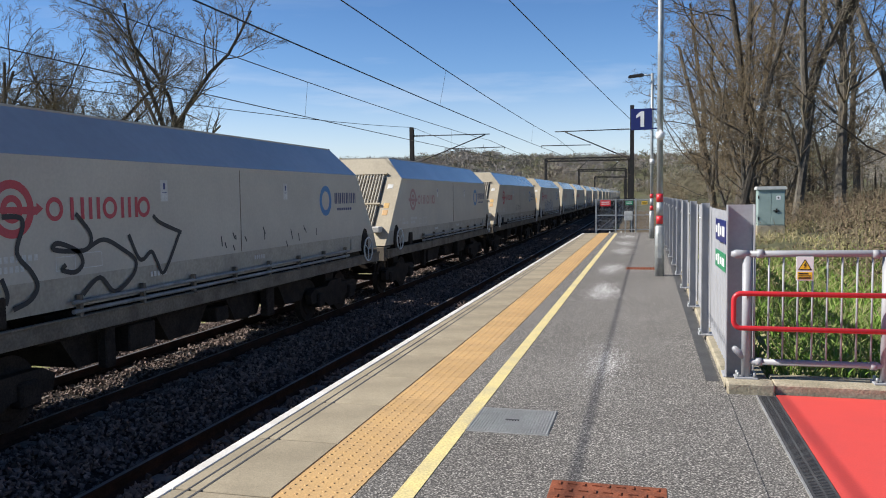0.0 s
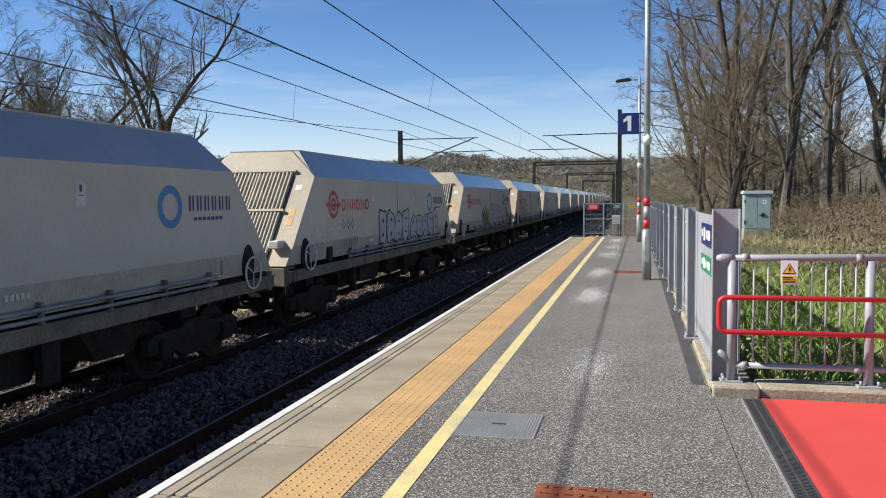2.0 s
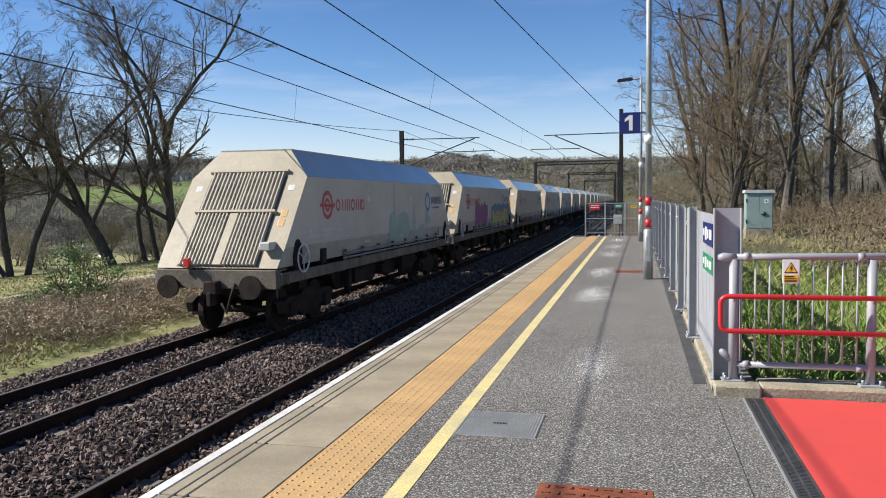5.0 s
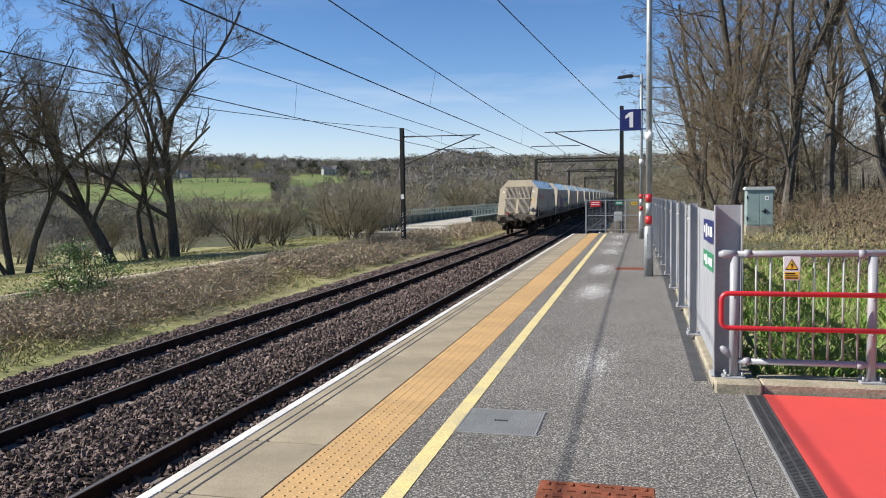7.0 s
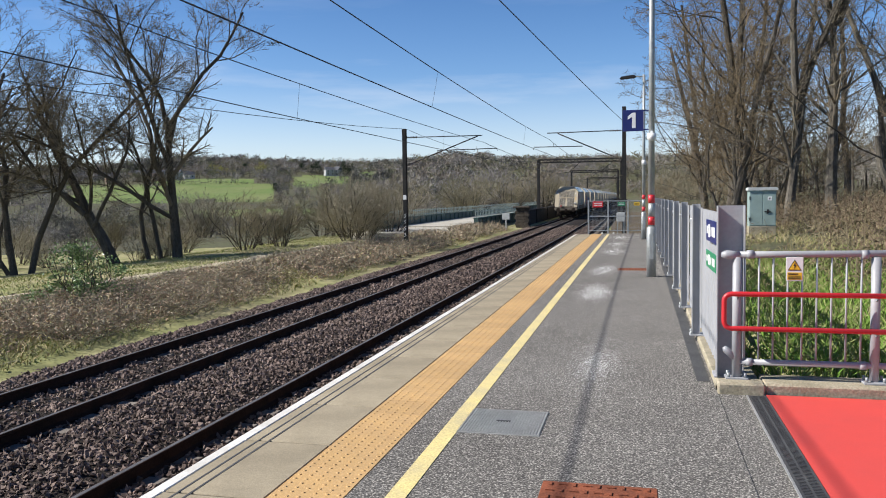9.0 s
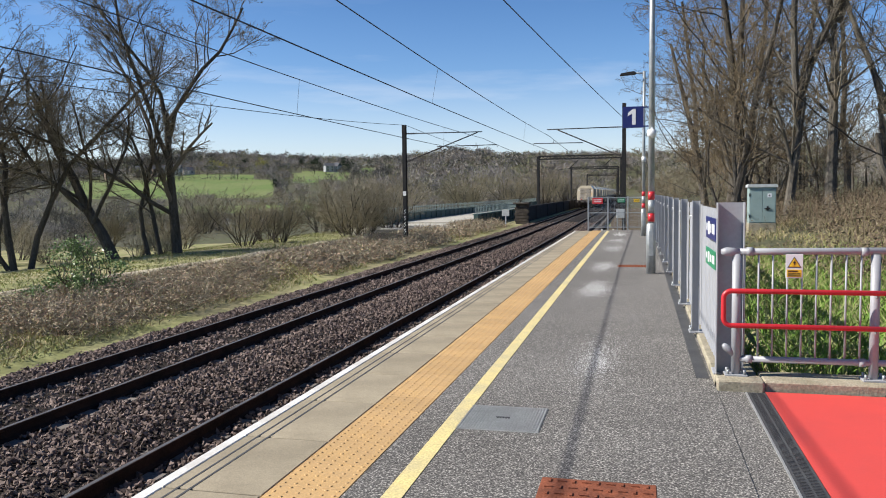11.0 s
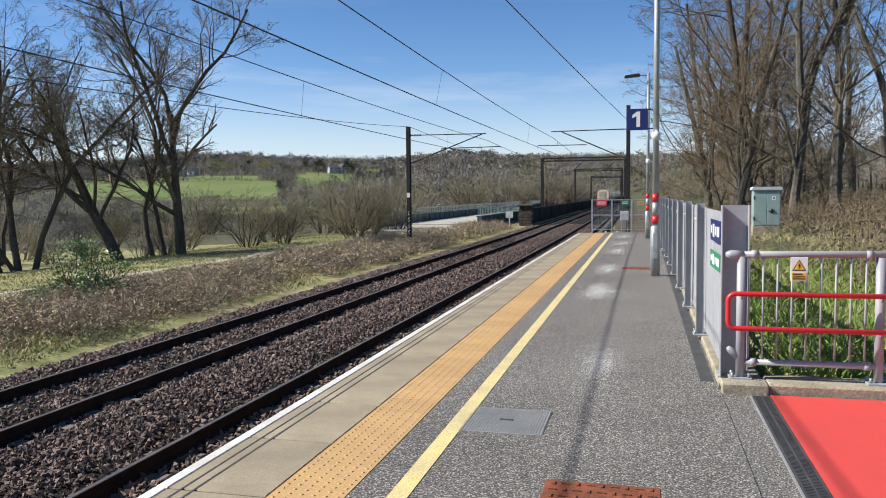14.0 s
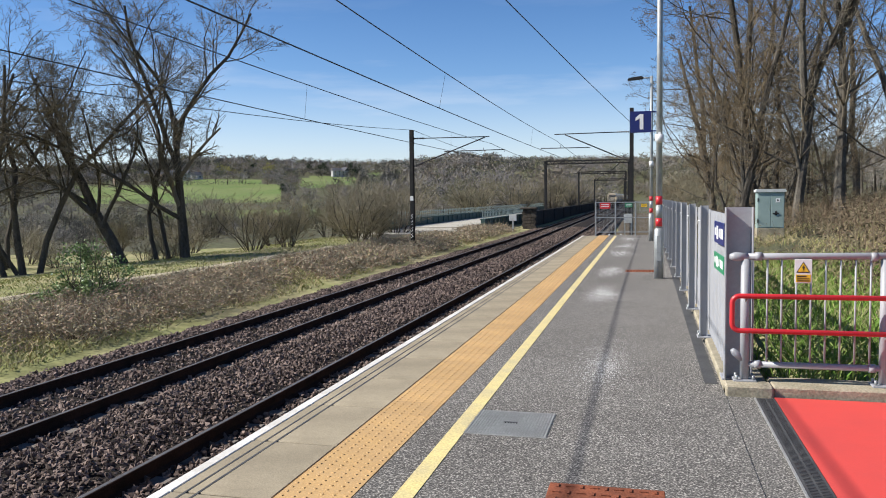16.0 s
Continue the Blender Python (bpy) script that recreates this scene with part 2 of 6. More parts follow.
def tri_mesh(name, tris, material, parent=None, label=""):
    """Loose triangles, an array of (count, 3, 3)."""
    n = len(tris)
    me = bpy.data.meshes.new(name)
    me.vertices.add(3 * n)
    me.vertices.foreach_set("co", np.ascontiguousarray(tris, dtype=np.float32).ravel())
    me.loops.add(3 * n)
    me.loops.foreach_set("vertex_index", np.arange(3 * n, dtype=np.int32))
    me.polygons.add(n)
    me.polygons.foreach_set("loop_start", np.arange(0, 3 * n, 3, dtype=np.int32))
    me.update(calc_edges=True)
    me.materials.append(material)
    ob = new(name, me)
    ob.parent = parent
    return tagged(ob, label)


def slivers(rng, p, d, length, width):
    """Slim triangles from points p along unit ways d, turned at random."""
    side = np.cross(d, rng.normal(size=d.shape))
    side /= np.linalg.norm(side, axis=1, keepdims=True) + 1e-9
    half = side * (width * 0.5)[:, None]
    return np.stack((p - half, p + half, p + d * length[:, None]), 1)


def swing(y):
    """How far the line leans off to the far side, along its length."""
    d = max(0.0, y - 45.0)
    return -0.0112 * d * d / (d + 18.0)


# ---- ground ----
def smooth(a, b, x):
    t = min(1.0, max(0.0, (x - a) / (b - a)))
    return t * t * (3 - 2 * t)


RISE_R = (0, 60, 110, 170, 250, 400, 480, 620, 750, 900, 1050, 1300, 1700, 3600)
RISE_E = (-2, -2.6, -3.6, -3.2, -1.9, -0.35, 0.35, 1.4, 1.95, 2.55, 2.85, 2.75, 2.2, 1.2)
RIDGE_B = (-30, -8, 4, 9.7, 12.5, 15.4, 20, 26.6, 32, 37, 45, 70)        # bearing to the left, and the crest's rise there
RIDGE_E = (2.3, 2.2, 2.25, 2.4, 2.75, 2.4, 2.1, 2.4, 2.6, 2.0, 1.6, 1.6)


def ground_height(x, y):
    r = math.hypot(x, y)
    s = x - swing(y)
    rise = float(np.interp(r, RISE_R, RISE_E))
    if rise > 0:
        rise *= float(np.interp(math.degrees(math.atan2(-x, y)), RIDGE_B, RIDGE_E)) / 2.85
    hill = EYE[2] + r * math.tan(radians(rise)) + 2.5 * noise.noise((x * 0.004, y * 0.004, 3)) * smooth(150, 500, r)
    if s < -9.0:
        w = -9.0 - s
        z = GROUND + 0.16 * smooth(0.5, 3, w) - 0.30 * smooth(6, 14, w) - 0.9 * smooth(14, 28, w)
        z += 0.10 * noise.noise((x * 0.35, y * 0.35, 0)) * smooth(1, 3, w)
        k = smooth(20, 110, w)
    else:
        side = smooth(0.75, 1.3, s) if y < 36 else smooth(1.5, 4.5, s)
        z = GROUND + 1.38 * side + 0.5 * smooth(3, 9, s) + 1.6 * smooth(9, 30, s) + 0.06 * noise.noise((x * 0.6, y * 0.6, 5)) * side
        hill += 14 * smooth(60, 300, r) * (1 - smooth(420, 760, r))
        k = smooth(25, 90, s)
    k = max(k, smooth(640, 720, r))
    return z + (hill - z) * k


def in_field(b, e):
    """Whether a bearing (degrees to the left) and a rise (degrees) lie in one of the open fields."""
    edge = 0.10 * noise.noise((b * 0.7, e * 2.0, 4.0))
    return (26.1 + 2 * edge < b < 39 and 0.02 + edge < e < 1.12 + edge) or (27.2 < b < 34 and 1.24 < e < 1.55 + edge) or (20.4 < b < 24.9 and 0.98 + edge < e < 1.68 + edge) or (18.7 < b < 19.9 and 1.45 < e < 1.95) or (22 < b < 34 and -1.05 < e < -0.62 + edge)


def path_across(y):
    """Where the trodden path runs, across from the line's swing."""
    return -19.7 - 0.35 * math.sin(y * 0.11) + 0.9 * smooth(46, 62, y)


def build_ground():
    rings = [0.0] + [1.5 * 1.07 ** i for i in range(115)]
    count = 540
    verts, faces = [(0, 0, ground_height(0, 0))], []
    for r in rings[1:]:
        for k in range(count):
            a = 2 * math.pi * k / count
            x, y = r * math.sin(a), r * math.cos(a)
            verts.append((x, y, ground_height(x, y)))
    for k in range(count):
        faces.append((0, 1 + k, 1 + (k + 1) % count))
    for i in range(len(rings) - 2):
        for k in range(count):
            p, q = 1 + i * count + k, 1 + i * count + (k + 1) % count
            faces.append((p, p + count, q + count, q))
    ob = from_arrays("ground", verts, faces, M_EARTH)
    ob.data.materials.append(M_FIELD)
    ob.data.materials.append(M_LITTER)
    ob.data.materials.append(M_WOODFLOOR)
    for f in ob.data.polygons:
        f.use_smooth = True
        c = f.center
        r = math.hypot(c.x, c.y)
        s = c.x - swing(c.y)
        b = math.degrees(math.atan2(-c.x, c.y))
        if r > 150:
            f.material_index = 1 if in_field(b, math.degrees(math.atan2(c.z - EYE[2], r))) else 3
        elif r > 70 and s < -26:
            f.material_index = 3
        elif -16.2 < s < -11.9 and 6 < c.y < 75:
            f.material_index = 2
        elif -2.7 < s < 3.4 and c.y > 33:
            f.material_index = 2
        elif s > 2.6 and c.y > 14:
            f.material_index = 3
    tagged(ob, "rough grassy ground falling to a valley of green fields", "ground", kind="structure")
    return ob


build_ground()


def build_path():
    """A trodden earth path past the brambles, feathered at its edges."""
    bm = bmesh.new()
    rows = []
    for i in range(150):
        y = 4 + 0.5 * i
        c, w = path_across(y) + swing(y), 0.60 + 0.18 * noise.noise((y * 0.5, 1.0, 7.0))
        rows.append([bm.verts.new((c + u * w, y, ground_height(c + u * w, y) + dz)) for u, dz in ((-1.3, -0.06), (-0.8, 0.085), (0.0, 0.075), (0.8, 0.085), (1.3, -0.06))])
    for a, b in zip(rows, rows[1:]):
        for k in range(4):
            bm.faces.new((a[k], a[k + 1], b[k + 1], b[k])).smooth = True
    tagged(part("path", bm, M_PATH), "trodden pale earth path through the grass", "path", kind="structure")


build_path()


# ---- platform ----
def build_platform():
    top = part("platform", boxes((-1.553, 0.62, -14, 34.4, -1.6, 0.0), (-2.60, -1.553, -14, 34.4, -1.6, -0.07), (0.62, 3.6, -14, 6.72, -1.6, -0.006)), M_ASPHALT)
    tagged(top, "grey speckled asphalt station platform", "platform", kind="structure")
    slab = boxes((-2.583, -1.985, 0.009, 0.991, -0.07, 0.0), bevel=0.006)
    slab_me = part("coping_slab", slab, M_SLAB, top)
    edge = part("white_edge", boxes((-2.668, -2.588, 0.005, 0.995, -0.09, 0.002), bevel=0.006), M_WHITE, top)
    groove = part("groove", boxes((-2.505, -2.491, 0, 1, -0.01, 0.002), (-2.43, -2.414, 0, 1, -0.01, 0.002)), M_DARK_STRIP, top)
    bm = boxes((-1.978, -1.558, 0.003, 0.397, -0.07, 0.001), bevel=0.003)
    for i, j in product(range(6), range(6)):
        cx, cy = -1.978 + 0.035 + 0.070 * i, 0.0335 + 0.0667 * j
        lo = [bm.verts.new((cx + 0.0125 * math.cos(a), cy + 0.0125 * math.sin(a), 0.001)) for a in (k * math.pi / 3 for k in range(6))]
        hi = [bm.verts.new((cx + 0.008 * math.cos(a), cy + 0.008 * math.sin(a), 0.006)) for a in (k * math.pi / 3 for k in range(6))]
        for k in range(6):
            bm.faces.new((lo[k], lo[(k + 1) % 6], hi[(k + 1) % 6], hi[k]))
        bm.faces.new(hi)
    tile = part("tactile_slab", bm, M_TACTILE, top)
    for ob, step, start, end in ((slab_me, 0.965, -10, 34), (edge, 0.965, -10, 34), (groove, 0.965, -10, 34), (tile, 0.4, 0.4, 34)):
        first = True
        n = int((end - start) / step)
        for i in range(n):
            y = start + step * i + (0.32 if step > 0.5 else 0)
            if first:
                ob.location.y, first = y, False
                if step > 0.5:
                    ob.scale.y = step
                continue
            c = ob.copy()
            scene.collection.objects.link(c)
            c.location.y = y
    part("yellow_line", boxes((-1.338, -1.226, -13, 33.6, -0.01, 0.004)), M_YELLOW, top)
    return top


PLATFORM = build_platform()


# ---- railway ----
def rail_points(x, y0, y1, z):
    ys = []
    y = y0
    while y < y1:
        ys.append(y)
        y += 4 if y < 60 else 12
    ys.append(y1)
    return [(x + swing(y), y, z) for y in ys]


def sweep(bm, outline, pts):
    """Carries a closed outline of (across, up) pairs along points."""
    rings = [[bm.verts.new((p[0] + u, p[1], p[2] + v)) for u, v in outline] for p in pts]
    n = len(outline)
    for a, b in zip(rings, rings[1:]):
        for k in range(n):
            bm.faces.new((a[k], b[k], b[(k + 1) % n], a[(k + 1) % n]))
    bm.faces.new(rings[0])
    bm.faces.new(rings[-1][::-1])
    bmesh.ops.recalc_face_normals(bm, faces=bm.faces)
    return bm


TRACKS = (-4.255, -8.01)
RAIL_SHAPE = ((-0.035, 0.0), (0.035, 0.0), (0.036, -0.03), (0.012, -0.045), (0.012, -0.125), (0.07, -0.145), (0.07, -0.158), (-0.07, -0.158), (-0.07, -0.145), (-0.012, -0.125), (-0.012, -0.045), (-0.036, -0.03))


def build_track():
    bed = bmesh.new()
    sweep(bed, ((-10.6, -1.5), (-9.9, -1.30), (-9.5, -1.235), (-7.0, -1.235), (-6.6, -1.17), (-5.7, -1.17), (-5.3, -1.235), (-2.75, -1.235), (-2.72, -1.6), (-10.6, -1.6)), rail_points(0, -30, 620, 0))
    bed_ob = tagged(part("ballast_bed", bed, M_BED_SHADE), "crushed stone ballast bed under two tracks, darkened as shade between the stones", "ballast", kind="structure")
    for cx in TRACKS:
        track = thing("railway_track", "rusty flat-bottomed rails on concrete sleepers in dark ballast", "railway track", group="tracks", kind="structure")
        sleeper = part("sleeper", boxes((-1.25, -0.45, -0.125, 0.125, -1.42, -1.225), (-0.45, 0.45, -0.11, 0.11, -1.42, -1.245), (0.45, 1.25, -0.125, 0.125, -1.42, -1.225), bevel=0.02), M_SLEEPER, track)
        sleeper.location = (cx, 3.0, 0)
        for i in range(1, 140):
            s = sleeper.copy()
            scene.collection.objects.link(s)
            y = 3.0 + 0.66 * i
            s.location = (cx + swing(y), y, random.uniform(-0.006, 0.006))
        for side in (-0.752, 0.752):
            bm = bmesh.new()
            sweep(bm, RAIL_SHAPE, rail_points(cx + side, -30, 620, RAIL - 0.002))
            rail = part("rail", bm, M_RAIL, track)
            bm = bmesh.new()
            sweep(bm, ((-0.026, 0.0), (0.026, 0.0), (0.022, 0.002), (-0.022, 0.002)), rail_points(cx + side, -30, 620, RAIL - 0.001))
            part("running_band", bm, M_RAIL_TOP, rail, "polished running band on the rail head")
    return bed_ob


build_track()


def build_stones():
    """Loose ballast: angular stones, thick and single near the platform, larger and thinner away."""
    rng = np.random.default_rng(3)
    base = np.array([(1, 0, 0), (-1, 0, 0), (0, 1, 0), (0, -1, 0), (0, 0, 1), (0, 0, -1)], float)
    tris = np.array([(0, 2, 4), (2, 1, 4), (1, 3, 4), (3, 0, 4), (2, 0, 5), (1, 2, 5), (3, 1, 5), (0, 3, 5)])

    def profile(s):
        return np.interp(s, (-10.75, -10.0, -9.5, -9.25, -6.95, -6.6, -5.7, -5.35, -2.75), (-1.46, -1.30, -1.235, -1.235, -1.235, -1.165, -1.165, -1.235, -1.235))

    def batch(name, count, y0, y1, power, size):
        y = y0 + (y1 - y0) * rng.random(count) ** power
        s = rng.uniform(-10.75, -3.4, count)
        keep = np.ones(count, bool)
        for cx in TRACKS:
            for side in (-0.752, 0.752):
                keep &= np.abs(s - cx - side) > 0.085
            on_tie = (np.abs(s - cx) < 1.2) & ((np.abs((y - 3.0 + 0.33) % 0.66 - 0.33)) < 0.11)
            keep &= ~(on_tie & (rng.random(count) < 0.8))
        y, s = y[keep], s[keep]
        n = len(y)
        x = s + np.array([swing(v) for v in y])
        r = rng.uniform(0.6, 1.25, n) * size
        z = profile(s) + r * rng.uniform(-0.1, 0.75, n) + 0.012 * np.sin(x * 9 + y * 5)
        q = rng.normal(size=(n, 3, 3))
        u, _, vt = np.linalg.svd(q)
        rot = u @ vt
        shape = base[None] * rng.uniform(0.55, 1.25, (n, 6, 1)) * np.array((1.0, 0.8, 0.62)) + rng.normal(0, 0.16, (n, 6, 3))
        v = np.einsum("nij,nkj->nki", rot, shape) * r[:, None, None] + np.stack((x, y, z), 1)[:, None, :]
        f = (tris[None] + 6 * np.arange(n)[:, None, None]).reshape(-1, 3)
        me = bpy.data.meshes.new(name)
        me.from_pydata(v.reshape(-1, 3).tolist(), [], f.tolist())
        me.materials.append(M_STONE)
        tagged(new(name, me), "loose dark brown crushed stone between the sleepers", "ballast", kind="stuff")

    batch("ballast_stones", 52000, 4.5, 24.0, 1.3, 0.041)
    batch("ballast_stones", 26000, 24.0, 75.0, 1.5, 0.055)


build_stones()


# ---- goods train ----
HALF = 1.33
PITCH, SPEED, LAST = 15.15, 20.05, -86.25
WAGONS = 24
# same wagon paint as the sides, with the sun's cream warmth in its colour
M_ENDS = surface("sunlit_cream_grey_paint", (0.41, 0.352, 0.255), (0.33, 0.282, 0.205), scale=1.2, fine=18, rough=0.5, bump=0.03, grit=0.08)
# a little darker and browner than the side panels above
M_SKIRT = surface("darker_lower_panel", (0.44, 0.395, 0.32), (0.33, 0.295, 0.24), scale=1.4, fine=20, rough=0.7, bump=0.05, grit=0.12)
# blue of the reflected sky is mixed into this gloss paint's base colour
M_ROOFSIDE = surface("sky_tinted_roof_paint", (0.36, 0.375, 0.41), (0.32, 0.335, 0.37), scale=0.5, fine=8, rough=0.16, bump=0.015, grit=0.04, depth=0.02, spec=0.9)
M_PIPE = surface("grey_pipe", (0.33, 0.32, 0.31), (0.20, 0.19, 0.18), scale=2, fine=30, rough=0.5, bump=0.05, grit=0.15)
M_LOGO_RED = surface("faded_red_transfer", (0.48, 0.045, 0.06), (0.42, 0.055, 0.07), scale=2, fine=30, rough=0.5, bump=0.0, grit=0.08)
M_LOGO_FADED = surface("washed_out_red_transfer", (0.40, 0.20, 0.19), (0.36, 0.21, 0.20), scale=2, fine=30, rough=0.5, bump=0.0, grit=0.1)
M_LOGO_BLUE = surface("sky_blue_transfer", (0.05, 0.19, 0.44), (0.06, 0.20, 0.42), scale=2, fine=30, rough=0.5, bump=0.0, grit=0.06)
M_LOGO_NAVY = surface("navy_transfer", (0.035, 0.045, 0.15), (0.04, 0.05, 0.14), scale=2, fine=30, rough=0.5, bump=0.0, grit=0.06)
M_MARK = surface("white_marking", (0.62, 0.61, 0.58), (0.5, 0.49, 0.46), scale=4, fine=30, rough=0.6, bump=0.0, grit=0.1)
M_WHEEL_WHITE = surface("white_handwheel", (0.72, 0.71, 0.68), (0.55, 0.53, 0.5), scale=4, fine=30, rough=0.5, bump=0.0, grit=0.1)
M_BRASS_MARK = surface("orange_label", (0.55, 0.33, 0.14), (0.48, 0.30, 0.14), scale=5, fine=30, rough=0.6, bump=0.0, grit=0.1)
M_RIB = surface("pale_weathered_rib", (0.47, 0.43, 0.36), (0.36, 0.325, 0.27), scale=2.5, fine=22, rough=0.5, bump=0.03, grit=0.1)
# darker sheet that fills the gaps between the end ribs
M_BACKING = surface("dark_recess", (0.17, 0.15, 0.12), (0.11, 0.095, 0.075), scale=3, fine=22, rough=0.8, bump=0.05, grit=0.2)
M_SIGN_ORANGE = surface("orange_warning", (0.60, 0.36, 0.10), (0.5, 0.32, 0.12), scale=5, fine=30, rough=0.6, bump=0.0, grit=0.1)
M_TAIL = surface("red_tail_lamp", (0.62, 0.03, 0.03), (0.5, 0.03, 0.03), rough=0.35, bump=0.0)


def spray(name, colour, rough=0.6):
    return surface(name, colour, tuple(c * 0.86 for c in colour), scale=3, fine=35, rough=rough, bump=0.0, grit=0.07)


SP_BLACK, SP_SILVER, SP_LILAC, SP_PURPLE = spray("black_spray", (0.025, 0.025, 0.028)), spray("silver_spray", (0.42, 0.42, 0.44)), spray("pale_pink_spray", (0.50, 0.44, 0.47)), spray("plum_spray", (0.16, 0.10, 0.20))
SP_GREEN, SP_ORANGE, SP_YELLOW, SP_MAGENTA = spray("green_spray", (0.05, 0.16, 0.05)), spray("orange_spray", (0.52, 0.17, 0.06)), spray("yellow_spray", (0.55, 0.53, 0.13)), spray("magenta_spray", (0.36, 0.07, 0.27))
SP_BLUE, SP_MINT, SP_WHITE, SP_PINK = spray("blue_spray", (0.10, 0.24, 0.36)), spray("mint_spray", (0.33, 0.42, 0.34)), spray("white_spray", (0.56, 0.56, 0.56)), spray("violet_pink_spray", (0.42, 0.14, 0.36))


def slab_ring(bm, xs, y0, y1, z):
    return [bm.verts.new(p) for p in ((-xs, y0, z), (xs, y0, z), (xs, y1, z), (-xs, y1, z))]


LEVELS = ((1.40, HALF - 0.03, -0.05, 14.45), (1.78, HALF, 0.26, 14.14), (3.20, HALF, 1.42, 13.0), (3.79, 0.82, 1.78, 12.62))


def hull_parts(w):
    """Sides, roof sides and ends of the hopper: rail level is 0, the rear end near y 0."""
    bm = bmesh.new()
    d, a, b, c = (slab_ring(bm, xs - 0.012, y0 + 0.015, y1 - 0.015, z - (0.006 if z > 3.5 else 0)) for z, xs, y0, y1 in LEVELS)
    for r, s in ((d, a), (a, b), (b, c)):
        for k in range(4):
            bm.faces.new((r[k], r[(k + 1) % 4], s[(k + 1) % 4], s[k]))
    bm.faces.new(d[::-1])
    bm.faces.new(c)
    part("hull", bm, M_HULL, w)

    def plate(name, quads, material, thick=0.012, label=""):
        bm = bmesh.new()
        for q in quads:
            n = (Vector(q[1]) - Vector(q[0])).cross(Vector(q[2]) - Vector(q[0])).normalized() * thick
            lo, hi = [bm.verts.new(Vector(p) - n * 0.8) for p in q], [bm.verts.new(Vector(p) + n * 0.2) for p in q]
            bm.faces.new(hi)
            bm.faces.new(lo[::-1])
            for k in range(4):
                bm.faces.new((lo[k], lo[(k + 1) % 4], hi[(k + 1) % 4], hi[k]))
        return part(name, bm, material, w, label)

    def corner(i, right, front):
        z, xs, y0, y1 = LEVELS[i]
        return (xs if right else -xs, y1 if front else y0, z)

    for right in (True, False):
        def q(i, right=right):
            p = [corner(i, right, False), corner(i, right, True), corner(i + 1, right, True), corner(i + 1, right, False)]
            return p if right else p[::-1]
        plate("side_panel", [q(1)], M_HULL, label="grey painted side panel")
        plate("lower_panel", [q(0)], M_SKIRT, label="darker grey-brown lower side panel")
        plate("roof_side", [q(2)], M_ROOFSIDE, label="glossy sloped roof side with the mirrored sky's blue in its paint")
    for front in (False, True):
        for i, name in enumerate(("end_foot", "end_plate", "end_gable")):
            p = [corner(i, False, front), corner(i, True, front), corner(i + 1, True, front), corner(i + 1, False, front)]
            plate(name, [p[::-1] if front else p], M_ENDS, label="sloped end plate, sunlit cream put into its grey paint")


def on_end(x, t, lift=0.0):
    """A point on the rear end's slope: t 0 at its foot, 1 at the break under the roof."""
    return Vector((x, 0.26 + 1.16 * t, 1.78 + 1.42 * t)) + Vector((0, -0.775, 0.633)) * lift


def slope_bar(name, x0, x1, t0, t1, out, material, w, label=""):
    bm = bmesh.new()
    lo = [bm.verts.new(on_end(x, t, 0.002)) for x, t in ((x0, t0), (x1, t0), (x1, t1), (x0, t1))]
    k = min(0.25 * (x1 - x0), 0.02)
    hi = [bm.verts.new(on_end(x, t, out)) for x, t in ((x0 + k, t0), (x1 - k, t0), (x1 - k, t1), (x0 + k, t1))]
    bm.faces.new(hi)
    for i in range(4):
        bm.faces.new((lo[i], lo[(i + 1) % 4], hi[(i + 1) % 4], hi[i]))
    return part(name, bm, material, w, label)


SIDE = HALF + 0.004


def decal(name, outline, material, w, label="", lift=0.0, thick=0.003):
    """A thin painted shape on the platform side of the hopper, outline in (along, up)."""
    x = SIDE + lift
    bm = bmesh.new()
    hi = [bm.verts.new((x + thick, u, v)) for u, v in outline]
    f = bm.faces.new(hi)
    bmesh.ops.triangulate(bm, faces=[f])
    bmesh.ops.recalc_face_normals(bm, faces=bm.faces)
    for g in bm.faces:
        if g.normal.x < 0:
            g.normal_flip()
    return part(name, bm, material, w, label)


def ring_decal(name, cy, cz, r0, r1, material, w, label="", lift=0.0):
    bm = bmesh.new()
    n = 28
    a = [[bm.verts.new((SIDE + 0.003 + lift, cy + r * math.cos(2 * math.pi * k / n), cz + r * math.sin(2 * math.pi * k / n))) for k in range(n)] for r in (r0, r1)]
    for k in range(n):
        bm.faces.new((a[0][k], a[1][k], a[1][(k + 1) % n], a[0][(k + 1) % n]))
    for g in bm.faces:
        g.normal_update()
        if g.normal.x < 0:
            g.normal_flip()
    return part(name, bm, material, w, label)


def quad(u0, u1, v0, v1):
    return ((u0, v0), (u1, v0), (u1, v1), (u0, v1))


def brush(name, points, width, material, w, lift=0.0):
    """A sprayed line along points, on the platform side of the hopper."""
    x = SIDE + lift + 0.003
    bm = bmesh.new()
    pairs = []
    for i, p in enumerate(points):
        a, b = points[max(i - 1, 0)], points[min(i + 1, len(points) - 1)]
        d = Vector((b[0] - a[0], b[1] - a[1])).normalized() * (width / 2)
        pairs.append((bm.verts.new((x, p[0] - d.y, p[1] + d.x)), bm.verts.new((x, p[0] + d.y, p[1] - d.x))))
    for (a, b), (c, e) in zip(pairs, pairs[1:]):
        bm.faces.new((a, b, e, c))
    return part(name, bm, material, w)


